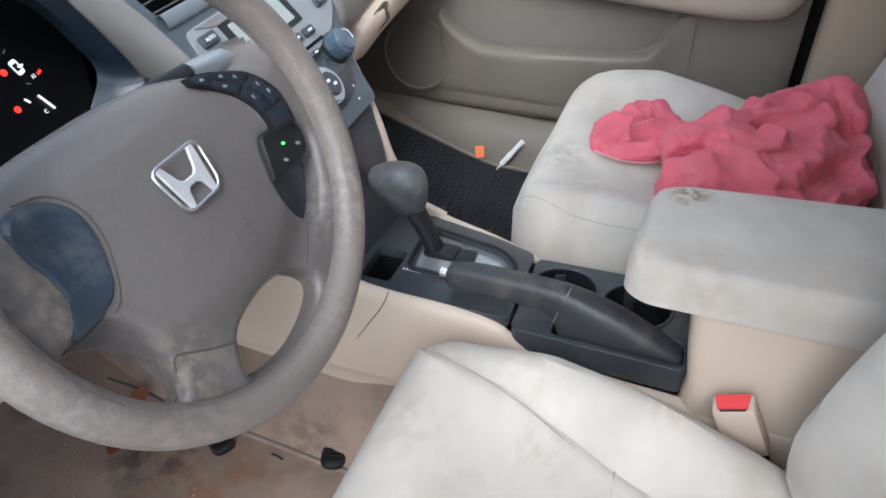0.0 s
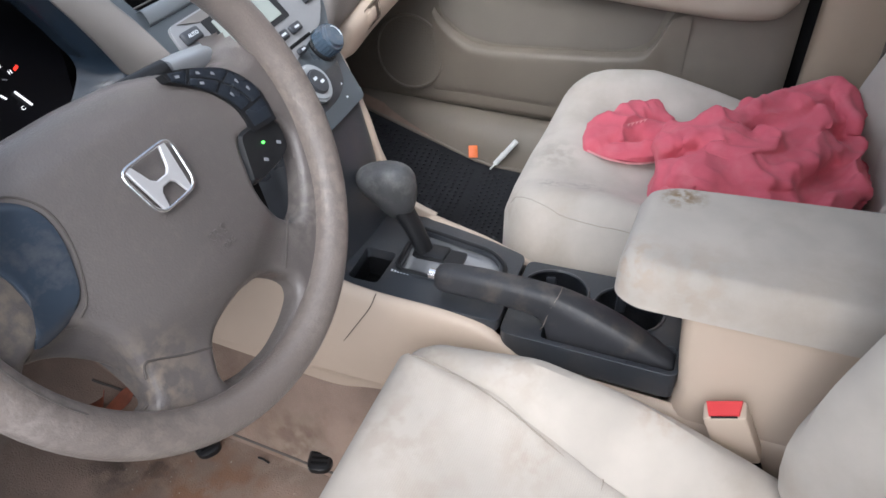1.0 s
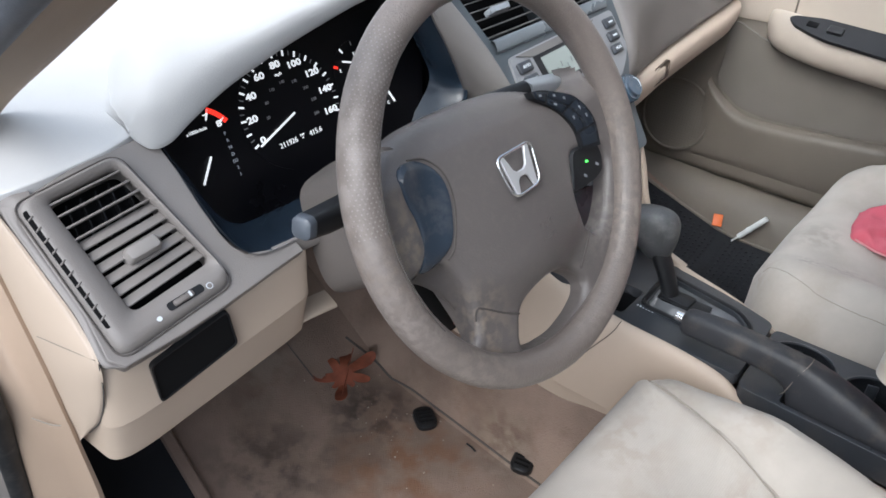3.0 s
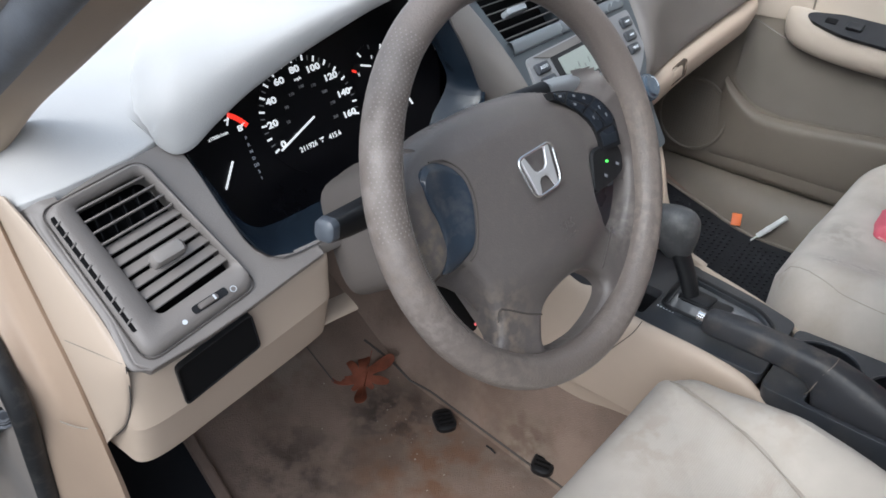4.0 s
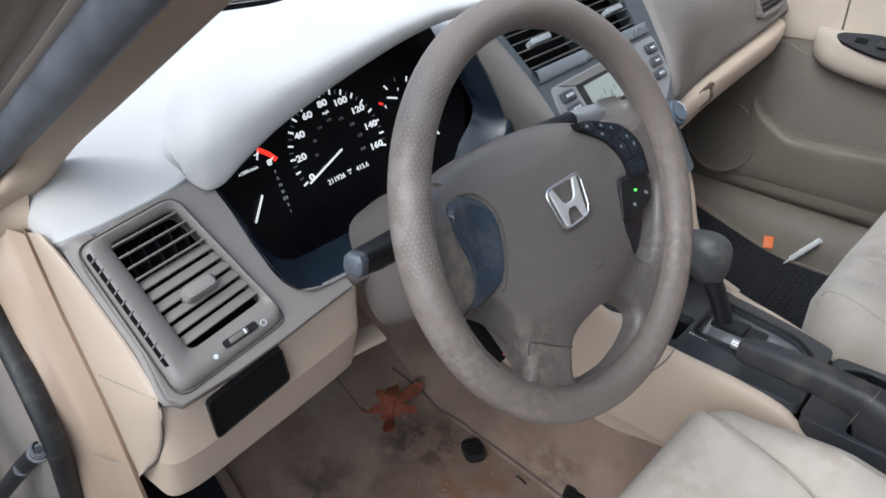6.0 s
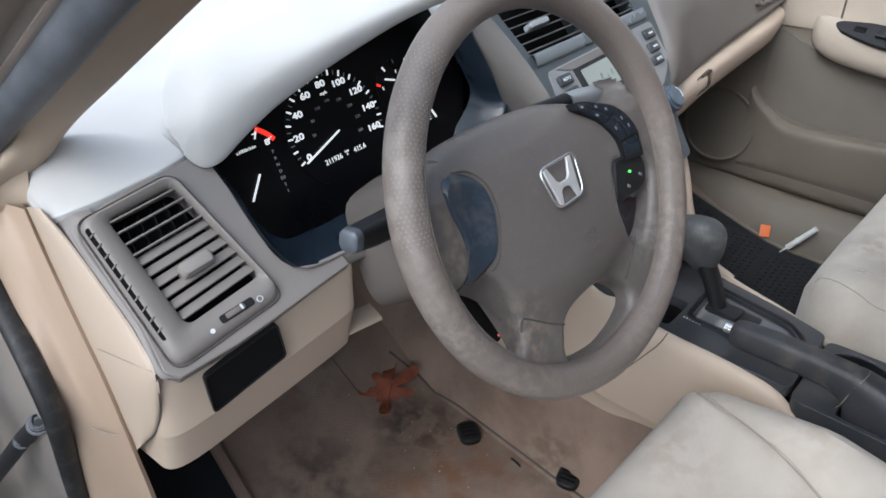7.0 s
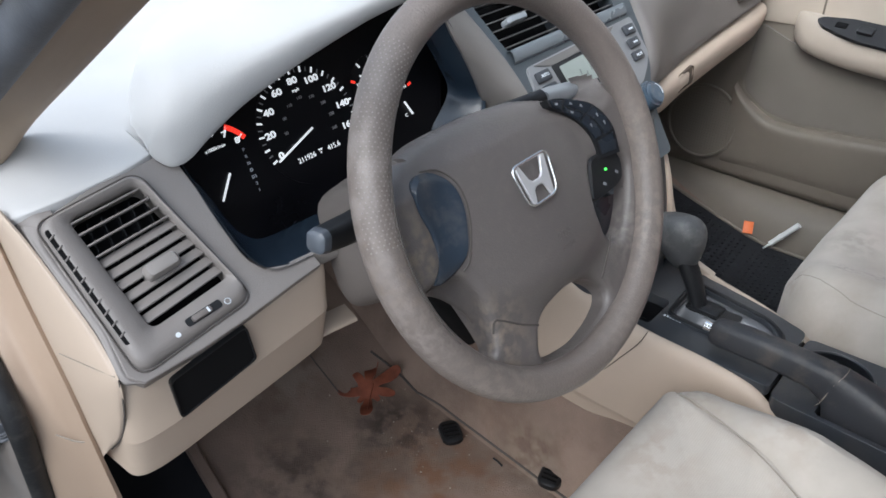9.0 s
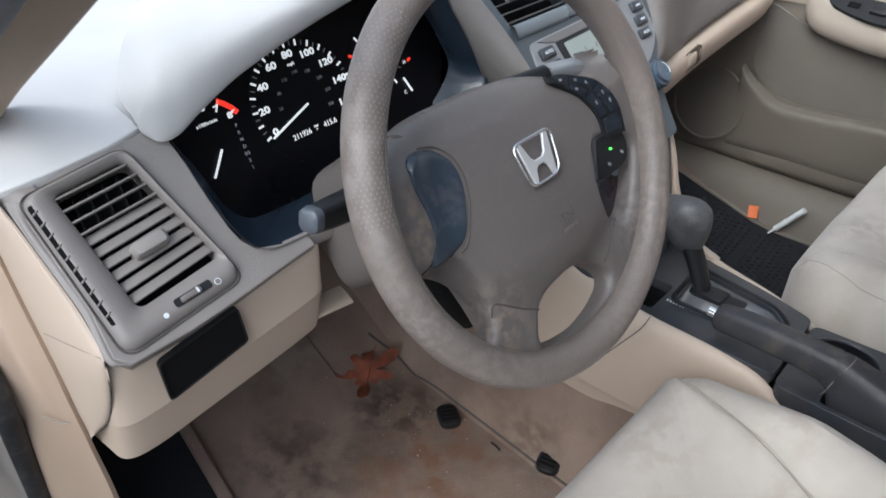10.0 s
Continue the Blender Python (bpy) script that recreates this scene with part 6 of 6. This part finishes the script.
def cushion_top(cx, base, bump=0.034, lean=0.0):
    def top(x, y):
        u = abs(x - cx)
        back = max(0.0, -0.14 - y)
        return base + lean * (x - cx) + bump * math.exp(-((u - 0.215) / 0.058) ** 2) * min(1, 0.5 + back * 5) - 0.10 * back - 0.9 * max(0, -0.11 - y) ** 2 * 0.2 - 0.10 * max(0, u - 0.22) + 0.0025 * math.sin(31 * x + 17 * y)
    return top


def roll(y):
    """How far the cushion's front edge has rolled over at y."""
    k = max(0.0, min(0.96, 1 - (-0.066 - y) / 0.058))
    return 0.056 * (1 - math.sqrt(1 - k * k))


def seat(cx, base, bump, lean, recline, label, corner=0.0, flare=0.0):
    s = thing("car_seat", (cx, -0.35, 0.02), label, "car seat", "front seats")
    top = cushion_top(cx, base, bump, lean)
    form = pillow(cushion_plan(cx, 1.05 if corner else 1.0, corner), top, 0.062, 0.16, 18)
    skin = BVHTree.FromBMesh(form)
    part("cushion", form, VELOUR, s, "stained beige velour cushion")
    ins = rounded([(cx + x, y) for x, y in ((-0.204 + corner, -0.080 - 0.2 * corner), (0.0, -0.074), (0.204 - corner, -0.080), (0.173, -0.208), (0.144, -0.330), (0.105, -0.54), (-0.105 - flare, -0.54), (-0.144 - flare, -0.330), (-0.173 - flare, -0.208))], 0.012, 5)
    if not corner:
        part("insert", pillow(ins, lambda x, y: top(x, y) + 0.0055 - roll(y), 0.004, 0.004, 22), RIBBED, s, "ribbed beige cloth insert")
    for pts in ([(0.196 - 0.6 * corner, -0.095 - 0.2 * corner), (0.182, -0.157), (0.168, -0.208), (0.150, -0.277), (0.137, -0.330), (0.118, -0.42), (0.104, -0.54)], [(-0.203 + 0.6 * corner, -0.095 - 0.2 * corner), (-0.187 - 0.5 * flare, -0.157), (-0.175 - flare, -0.208), (-0.158 - flare, -0.277), (-0.146 - flare, -0.330), (-0.122 - flare, -0.42), (-0.106 - flare, -0.54)], [(-0.143, -0.335), (-0.06, -0.34), (0.06, -0.34), (0.143, -0.335)]):
        if corner:
            continue
        sp3 = spline([vec(cx + x, y, 0) for x, y in pts], 6)
        part("seam", tube([vec(p.x, p.y, top(p.x, p.y) + 0.0046 - roll(p.y)) for p in sp3[8 if corner else 0:]], 0.0008, 6), SEATSEAM, s)
    if corner:
        line = spline([vec(x, y, 0.6) for x, y in ((0.572, -0.094), (0.561, -0.111), (0.546, -0.137), (0.534, -0.168), (0.528, -0.190), (0.526, -0.237), (0.530, -0.270), (0.534, -0.330))], 6)
        part("seam", tube([skin.ray_cast(p, Vector((0, 0, -1)))[0] + vec(0, 0, 0.0002) for p in line], 0.0006, 6), SEATSEAM, s)
    # backrest, leaning back
    BF = frame_of((cx, -0.508 - recline, 0.29), (-1, 0, -lean), (0, 0.96, 0.28))
    plan = rounded([(-0.20, 0), (0.20, 0), (0.255, 0.10), (0.265, 0.25), (0.24, 0.45), (0.17, 0.60), (-0.17, 0.60), (-0.24, 0.45), (-0.265, 0.25), (-0.255, 0.10)], 0.06, 5)

    def back(x, y):
        return -0.03 + 0.075 * math.exp(-((abs(x) - 0.205) / 0.06) ** 2) + 0.012 * math.sin(4 * y) - 0.1 * max(0, abs(x) - 0.23)
    part("backrest", pillow(plan, back, 0.060, 0.10, 16, BF), VELOUR, s, "beige velour backrest")
    part("back_insert", pillow([(p[0] * 0.55, 0.30 + (p[1] - 0.30) * 0.86) for p in plan], lambda x, y: back(x, y) + 0.004, 0.010, 0.006, 12, BF), RIBBED, s)
    part("base", rbox(0.44, 0.44, 0.14, 0.02, pose(cx, -0.34, 0.10)), BLACKDULL, s)
    return s


seat(-0.005, 0.330, 0.056, 0.02, 0.0, "stained beige velour driver's seat")
seat(0.775, 0.380, 0.042, 0.10, 0.075, "pale beige velour passenger seat with smudged cloth", 0.03, 0.045)

buckle = thing("seat_belt_buckle", (0.285, -0.445, 0.2), "beige seat belt buckle with a red release button", "seat belt buckle")
BK = frame_of((0.240, -0.434, 0.360), (0, -0.917, 0.40), (-0.15, 0.40, 0.90))
part("body", rbox(0.044, 0.024, 0.080, 0.004, at(BK, 0, 0, -0.0420)), BEIGE, buckle, "beige plastic buckle body")
part("button", plate([(-0.018, 0.009), (0.018, 0.009), (0.015, -0.0085), (-0.015, -0.0085)], 0.006, at(BK, 0, 0, 0.0008)), REDPLASTIC, buckle, "red release button")
part("slot", rbox(0.026, 0.0012, 0.002, 0, at(BK, 0, -0.0098, -0.0020)), BLACK, buckle)
part("stem", rbox(0.035, 0.015, 0.12, 0.004, at(BK, 0, 0, -0.13)), BLACKDULL, buckle)

# ---- passenger door ----
door = thing("passenger_door", (1.15, 0.0, 0.23), "closed beige passenger door with armrest, pocket and speaker", "car door")


def doorsec(y):
    f = max(0.0, min(1.0, (y + 0.45) / 0.1))
    return [vec(1.160, y, 0.215), vec(1.135, y, 0.232), vec(1.122, y, 0.250), vec(1.118, y, 0.30), vec(1.120, y, 0.36), vec(1.121, y, 0.42), vec(1.126, y, 0.50), vec(1.128, y, 0.58), vec(1.124, y, 0.66), vec(1.118, y, 0.76), vec(1.125, y, 0.80), vec(1.17, y, 0.81)]


part("panel", loft([doorsec(y) for y in (0.80, 0.5, 0.2, -0.1, -0.35, -0.465)] + [[p + vec(0.03, -0.012, 0) for p in doorsec(-0.468)]], 3, 3), DOORSKIN, door, "beige vinyl door panel, darkened for shade")
# paler upper panels above the armrest
part("upper_panel", loft([[vec(1.128, y, 0.606), vec(1.119, y, 0.613), vec(1.113, y, 0.68), vec(1.111, y, 0.765), vec(1.117, y, 0.806), vec(1.16, y, 0.817)] for y in (0.132, 0.0, -0.2, -0.462)], 3, 3), DOORBEIGE, door, "beige upper door panel")
part("front_panel", loft([[vec(1.130, y, 0.604), vec(1.122, y, 0.610), vec(1.117, y, 0.68), vec(1.115, y, 0.765), vec(1.120, y, 0.806), vec(1.16, y, 0.817)] for y in (0.50, 0.25, 0.137)], 3, 3), DOORBEIGE, door)
# armrest ledge that runs the length of the door and ends in a rounded nose
rows = []
for y, w, zc, h in ((0.185, 0.004, 0.612, 0.010), (0.175, 0.026, 0.606, 0.028), (0.14, 0.048, 0.596, 0.040), (0.05, 0.058, 0.582, 0.043), (-0.10, 0.062, 0.570, 0.043), (-0.25, 0.062, 0.560, 0.043), (-0.36, 0.058, 0.556, 0.043), (-0.43, 0.045, 0.565, 0.043), (-0.462, 0.020, 0.585, 0.035)):
    rows.append([vec(1.13 - w * (0.5 + 0.5 * math.cos(a * 0.3927)) * 1.0, y, zc + h * math.sin(a * 0.3927)) for a in range(16)])
part("armrest", loft(rows, 2, 4, True, True), DOORBEIGE, door, "pale beige armrest")
SWF = frame_of((1.084, 0.02, 0.617), (0, 1, 0.09), (-0.6, -0.06, 0.8))
sw = part("switch_panel", plate(rounded([(-0.15, 0.030), (0.027, 0.026), (0.064, 0.0192), (0.0998, 0.0092), (0.116, -0.004), (0.106, -0.0135), (0.0517, -0.0241), (-0.15, -0.027)], 0.007), 0.008, SWF), BLACK, door, "dark teal-black switch panel")
soften(part("switch", rbox(0.030, 0.018, 0.010, 0.003, at(SWF, 0.02, 0.0, 0.002)), BLACK, sw), 0.001)
part("switch_socket", rbox(0.022, 0.014, 0.003, 0.002, at(SWF, 0.066, -0.002, 0.0)), BLACKDULL, sw)
# pocket: a lip along the lower edge of a recessed cloth panel
lip_path = spline([vec(1.112, 0.275, 0.46), vec(1.106, 0.252, 0.435), vec(1.100, 0.20, 0.402), vec(1.098, 0.13, 0.390), vec(1.096, -0.05, 0.404), vec(1.096, -0.16, 0.414), vec(1.100, -0.205, 0.425), vec(1.106, -0.228, 0.46), vec(1.112, -0.25, 0.505), vec(1.118, -0.30, 0.520)], 6)
pk = []
for p in lip_path[::4]:
    pk.append([vec(1.122, p.y, p.z + 0.004), vec(p.x + 0.006, p.y, p.z + 0.001), vec(p.x - 0.002, p.y, p.z - 0.004), vec(p.x - 0.004, p.y, p.z - 0.016), vec(p.x + 0.002, p.y, (p.z + 0.30) / 2), vec(1.112, p.y, 0.29), vec(1.124, p.y, 0.262)])
part("pocket", loft(pk, 4, 3), DOORSKIN, door, "beige moulded door pocket, darkened for shade")
part("cloth_insert", plate(rounded([(0.26, 0.455), (0.20, 0.412), (0.13, 0.400), (-0.05, 0.412), (-0.17, 0.425), (-0.215, 0.45), (-0.24, 0.54), (0.17, 0.565), (0.255, 0.60)], 0.02), 0.006, frame_of((1.1185, 0, 0), (0, 1, 0), (-1, 0, 0)) @ Matrix.Diagonal((1, -1, 1, 1))), DOORCLOTH, door, "taupe cloth insert, darkened for shade")
SPF = frame_of((1.118, 0.335, 0.355), (0, -1, 0), (-1, 0, 0.04))
spk = part("speaker", disc(0.088, 0.012, SPF, 48, 0.084), DOORSKIN, door, "round speaker grille")
part("speaker_ring", tube([SPF @ Vector((0.086 * math.cos(a * 0.1309), 0.086 * math.sin(a * 0.1309), 0.007)) for a in range(48)], 0.004, 8, True), DOORSKIN, spk)
hol = bmesh.new()
for i in range(-11, 12):
    for j in range(-11, 12):
        if i * i + j * j < 118:
            merge(hol, disc(0.0016, 0.0006, at(SPF, i * 0.0068, j * 0.0068, 0.0064), 5))
tagged(part("speaker_holes", hol, DOORCLOTH, spk), kind="stuff")

# post behind the door, with the dark gap
solid("pillar_b", loft([[vec(1.185, -0.500, z), vec(1.160, -0.503, z), vec(1.132, -0.512, z), vec(1.118, -0.55, z), vec(1.120, -0.64, z), vec(1.14, -0.68, z)] for z in (0.1, 0.3, 0.5, 0.8, 1.1)]), TRIMPILLAR,
      "beige door post behind the passenger door", "pillar", "structure")
solid("door_gap", slab([(1.160, -0.462, 0.1), (1.160, -0.515, 0.1), (1.160, -0.515, 0.85), (1.160, -0.462, 0.85)], 0.004, (1, 0, 0)), BLACKDULL, "dark rubber gap behind the door", "door seal", "structure")

# ---- loose things ----
# towel, crumpled on the passenger cushion
rng = random.Random(4)
ptop = cushion_top(0.775, 0.380, 0.042, 0.10)


# each fold: a bent line over the cushion, its half width, its height at the crest
def fold_roll(bm, line, wide, high, seed, steps=14, segs=26):
    """One soft fold of cloth: a rounded ridge along a line, reaching down to the cushion, with creases that run along it."""
    path = spline([vec(*p) for p in line], steps)
    k = len(path)
    rows = []
    for i, p in enumerate(path):
        t = (path[min(i + 1, k - 1)] - path[max(i - 1, 0)]).normalized()
        side = Vector((t.y, -t.x, 0)).normalized()
        f = i / (k - 1)
        taper = 0.35 + 0.65 * min(1.0, math.sin(math.pi * min(max(f, 0.03), 0.97)) * 1.8)
        drop = max(0.012, p.z - ptop(p.x, p.y))
        row = []
        for j in range(segs):
            a = 6.2831853 * j / segs
            c, s_ = math.cos(a), math.sin(a)
            q = Vector((f * 5.0 + seed * 3.7, 1.9 * c + seed, 1.9 * s_))
            ruck = 0.34 * noise.noise(q) + 0.20 * abs(noise.noise(q * 2.3)) + 0.07 * noise.noise(q * 6.0)
            out = wide * taper * (1.0 + ruck)
            up = high * taper * (1.0 + ruck) * s_ if s_ > 0 else drop * s_
            row.append(p + side * (out * c * (1.0 if s_ > -0.2 else 1.12)) + Vector((0, 0, up)))
        rows.append(row)
    grid(rows, closed_u=True, cap=True, bm=bm)
    return rows


def cloth(name, folds, parent, label):
    bm = bmesh.new()
    for i, (line, wide, high) in enumerate(folds):
        fold_roll(bm, line, wide, high, i + len(name))
    ob = part(name, bm, TOWEL, parent, label, sharp=180)
    skin = ob.modifiers.new("skin", "REMESH")
    skin.mode, skin.voxel_size, skin.use_smooth_shade = "VOXEL", 0.0036, True
    ease = ob.modifiers.new("ease", "SMOOTH")
    ease.factor, ease.iterations = 0.5, 5
    ruck = bpy.data.textures.new("rucks", "MUSGRAVE")
    ruck.musgrave_type, ruck.noise_scale, ruck.octaves, ruck.lacunarity = "RIDGED_MULTIFRACTAL", 0.085, 2.4, 2.3
    push = ob.modifiers.new("push", "DISPLACE")
    push.texture, push.strength, push.mid_level = ruck, 0.019, 0.6
    rest = ob.modifiers.new("rest", "SMOOTH")
    rest.factor, rest.iterations = 0.5, 1
    return ob


towel = thing("towel", (0.80, -0.42, 0.35), "crumpled faded red towel lying on the passenger seat", "towel")
heap = cloth("cloth_body", (
    ([(0.845, -0.405, 0.425), (0.880, -0.445, 0.440), (0.940, -0.490, 0.448), (0.955, -0.540, 0.445), (0.880, -0.585, 0.425)], 0.026, 0.022),
    ([(0.770, -0.300, 0.415), (0.768, -0.345, 0.425), (0.815, -0.410, 0.430), (0.850, -0.460, 0.438), (0.910, -0.505, 0.440), (0.930, -0.560, 0.425)], 0.030, 0.024),
    ([(0.715, -0.290, 0.410), (0.748, -0.325, 0.418), (0.740, -0.385, 0.420), (0.745, -0.435, 0.418), (0.800, -0.480, 0.424), (0.870, -0.525, 0.425), (0.930, -0.580, 0.410)], 0.030, 0.024),
    ([(0.665, -0.300, 0.390), (0.668, -0.355, 0.398), (0.680, -0.418, 0.398), (0.725, -0.480, 0.402), (0.810, -0.532, 0.405), (0.880, -0.588, 0.395)], 0.040, 0.026),
    ([(0.622, -0.320, 0.372), (0.635, -0.378, 0.376), (0.655, -0.440, 0.374), (0.690, -0.505, 0.372), (0.790, -0.566, 0.378), (0.880, -0.606, 0.370)], 0.040, 0.022),
    ([(0.700, -0.335, 0.410), (0.705, -0.400, 0.414), (0.760, -0.470, 0.418), (0.850, -0.545, 0.416)], 0.020, 0.018),
    ([(0.640, -0.345, 0.390), (0.690, -0.385, 0.404), (0.715, -0.450, 0.405)], 0.018, 0.014),
    ([(0.900, -0.420, 0.400), (0.950, -0.460, 0.410), (0.985, -0.520, 0.410)], 0.026, 0.018)), towel, "bunched red cloth")
end = cloth("loose_end", (
    ([(0.735, -0.185, 0.388), (0.800, -0.200, 0.392), (0.880, -0.240, 0.392), (0.870, -0.300, 0.395)], 0.024, 0.012),
    ([(0.735, -0.195, 0.380), (0.738, -0.238, 0.378), (0.755, -0.278, 0.382), (0.790, -0.300, 0.390)], 0.020, 0.010),
    ([(0.765, -0.212, 0.384), (0.815, -0.258, 0.386), (0.810, -0.305, 0.396)], 0.022, 0.012),
    ([(0.745, -0.228, 0.374), (0.790, -0.255, 0.376), (0.830, -0.285, 0.384)], 0.034, 0.006)), towel, "gathered loose end")
for ob, line in ((heap, [(0.640, -0.490, 0.345), (0.690, -0.528, 0.342), (0.755, -0.568, 0.345), (0.825, -0.605, 0.345), (0.885, -0.630, 0.352)]), (heap, [(0.590, -0.315, 0.362), (0.600, -0.345, 0.360), (0.607, -0.385, 0.355)]),
                 (end, [(0.722, -0.178, 0.380), (0.716, -0.215, 0.374), (0.724, -0.255, 0.370), (0.742, -0.287, 0.370)])):
    part("hem", tube(spline([vec(*p) for p in line], 6), 0.0016, 6), TOWELHEM, ob, "pale worn hem")
for i in range(7):
    p = vec(0.782 + 0.006 * i, -0.2165 - 0.006 * i, 0.4005 + 0.0006 * i)
    part("fray", tube(spline([p, p + vec(0.004, -0.002, 0.003), p + vec(0.006, 0.002, 0.001), p + vec(0.009, -0.003, 0.002)], 3), 0.0007, 5), TOWELHEM, end)

# floor mat on the passenger side
mrows = []
for i in range(21):
    y = 0.46 - i * 0.04
    mrows.append([vec(x, y, pfloor_z(x, y) + 0.012) for x in [0.56 + 0.026 * j for j in range(20)]])
pm = thing("floor_mat", (0.8, 0.1, 0.06), "black studded rubber mat with a bound edge in the passenger footwell", "floor mat")
part("sheet", grid(mrows), MAT, pm, "black rubber sheet")
studs = bmesh.new()
for i in range(46):
    for j in range(40):
        x, y = 0.575 + 0.0118 * j + (0.0059 if i % 2 else 0), 0.42 - 0.0135 * i
        if x < 1.04 and y > -0.2:
            merge(studs, disc(0.0036, 0.003, Matrix.Translation((x, y, pfloor_z(x, y) + 0.0130)), 6, 0.0028))
tagged(part("studs", studs, MAT, pm), kind="stuff")
part("binding", tube([r[-1] + vec(0, 0, 0.002) for r in mrows], 0.004, 8), DOORSKIN, pm, "pale bound edge")

orange = solid("orange_scrap", rbox(0.030, 0.022, 0.004, 0.001, pose(1.052, 0.146, 0.157, 0, -48, 25)), ORANGE, "bright orange plastic scrap on the sill carpet", "scrap")
stick = thing("white_tube", (1.09, 0.08, 0.15), "white plastic tube lying against the sill", "tube")
a, b = vec(1.048, 0.088, 0.138), vec(1.060, 0.043, 0.200)
part("barrel", tube([a, b], 0.0065, 12), WHITEPLASTIC, stick)
part("collar", tube([a.lerp(b, 0.35), a.lerp(b, 0.42)], 0.0075, 12), WHITEPLASTIC, stick)
part("tip", tube([a.lerp(b, -0.25), a], 0.0022, 8), WHITEPLASTIC, stick)

# oak leaf: lobed blade with a midrib
LFM = pose(0.130, 0.437, floor_z(0.130, 0.437) + 0.012, 8, -6, 0)
lobes = ((-4, 0.074), (44, 0.062), (84, 0.046), (146, 0.056), (194, 0.030), (227, 0.066), (276, 0.030), (308, 0.052))
tips = []
for (a, r), (b, q) in zip(lobes, lobes[1:] + ((356, 0.074),)):
    for d, k in ((-16, 0.62), (-9, 0.95), (0, 1.0), (8, 0.93), (15, 0.66)):
        tips.append((r * k * math.cos(radians(a + d)), r * k * math.sin(radians(a + d))))
    m = (a + b) / 2
    tips.append((0.019 * math.cos(radians(m)), 0.019 * math.sin(radians(m))))
blade = [(p.x, p.y) for p in spline([vec(x, y, 0) for x, y in tips], 2, True)]
lfb = plate(blade, 0.0008)
for v in lfb.verts:
    v.co.z += 0.12 * v.co.length * (0.5 + math.sin(70 * v.co.y + 30 * v.co.x)) + 0.004 * math.sin(90 * v.co.x + 25 * v.co.y)
lfb.transform(LFM)
leaf = thing("oak_leaf", LFM.translation, "dry reddish-brown oak leaf on the carpet", "leaf")
part("blade", lfb, LEAF, leaf)
part("midrib", tube([LFM @ Vector((-0.040 + y * 0.008, -0.043 + y * 0.0065, 0.005)) for y in range(13)], 0.0008, 6), LEAF, leaf)

# black mat clips on the carpet
for x, y, r in ((0.188, 0.277, 62), (0.2275, 0.0835, 18)):
    c = thing("mat_clip", (x, y, floor_z(x, y)), "oval black plastic mat clip on the carpet", "mat clip", "mat clips")
    m = pose(x, y, floor_z(x, y) + 0.008, 0, 0, r)
    oval = rounded([(-0.026, -0.019), (0.026, -0.019), (0.026, 0.019), (-0.026, 0.019)], 0.017, 5)
    part("base", pillow(oval, lambda a, b: 0.004, 0.003, 0.008, 6, m), BLACK, c)
    for k in range(4):
        part("rib", rbox(0.004, 0.026, 0.003, 0.001, m @ Matrix.Translation((-0.014 + 0.0092 * k, 0, 0.004)), 1), BLACKDULL, c)
# seams of the carpet, twig, crumbs
solid("carpet_joint", tube([vec(p.x, p.y, floor_z(p.x, p.y) + 0.0012 + 2.66 * max(0.0, p.x - 0.21755)) for p in spline([vec(0.190, 0.500, 0), vec(0.213, 0.435, 0), vec(0.220, 0.358, 0), vec(0.2205, 0.286, 0), vec(0.2205, 0.191, 0), vec(0.2205, 0.101, 0), vec(0.2205, 0.034, 0)], 6)], 0.0022, 6), SEAM, "dark joint line in the carpet", "joint", "structure")
solid("carpet_joint", tube([vec(x, y, floor_z(x, y) + 0.001) for x, y in ((0.079, 0.60), (0.079, 0.56), (0.080, 0.524), (0.082, 0.495), (0.084, 0.462))], 0.0012, 6), SEAM, "dark joint line in the carpet", "joint", "structure")
solid("twig", tube([vec(0.202, 0.187, floor_z(0.202, 0.187) + 0.003), vec(0.2015, 0.176, floor_z(0.2, 0.176) + 0.004), vec(0.200, 0.165, floor_z(0.20, 0.165) + 0.003)], 0.0018, 6), BLACK, "tiny dark twig on the carpet", "twig")
cr = bmesh.new()
for i in range(55):
    x, y = rng.gauss(0.14, 0.07), rng.gauss(0.32, 0.11)
    if -0.1 < x < 0.23 and 0.02 < y < 0.6:
        s = rng.uniform(0.0008, 0.0028)
        merge(cr, rbox(s, s * rng.uniform(0.5, 1), s * 0.6, 0, pose(x, y, floor_z(x, y) + 0.001, rng.uniform(0, 90), rng.uniform(0, 90), rng.uniform(0, 90))))
solid("crumbs", cr, CRUMB, "pale crumbs and grit scattered on the carpet", "crumbs", "stuff")
# foot rest plate beside the kick trim
fr = thing("foot_rest", (-0.28, 0.5, 0.05), "black rubber foot rest under the dashboard", "foot rest")
FRF = frame_of((-0.265, 0.50, 0.10), (1, 0, 0), (0.05, -0.55, 0.83))
part("pad", plate(rounded([(-0.085, -0.16), (0.075, -0.16), (0.075, 0.16), (-0.085, 0.16)], 0.012), 0.02, FRF), MAT, fr)
part("ridge", sweep([FRF @ Vector((0.080, y, 0.004)) for y in (-0.16, 0, 0.16)], ring2d(0.010, 0.008, 8)), CARPET, fr)
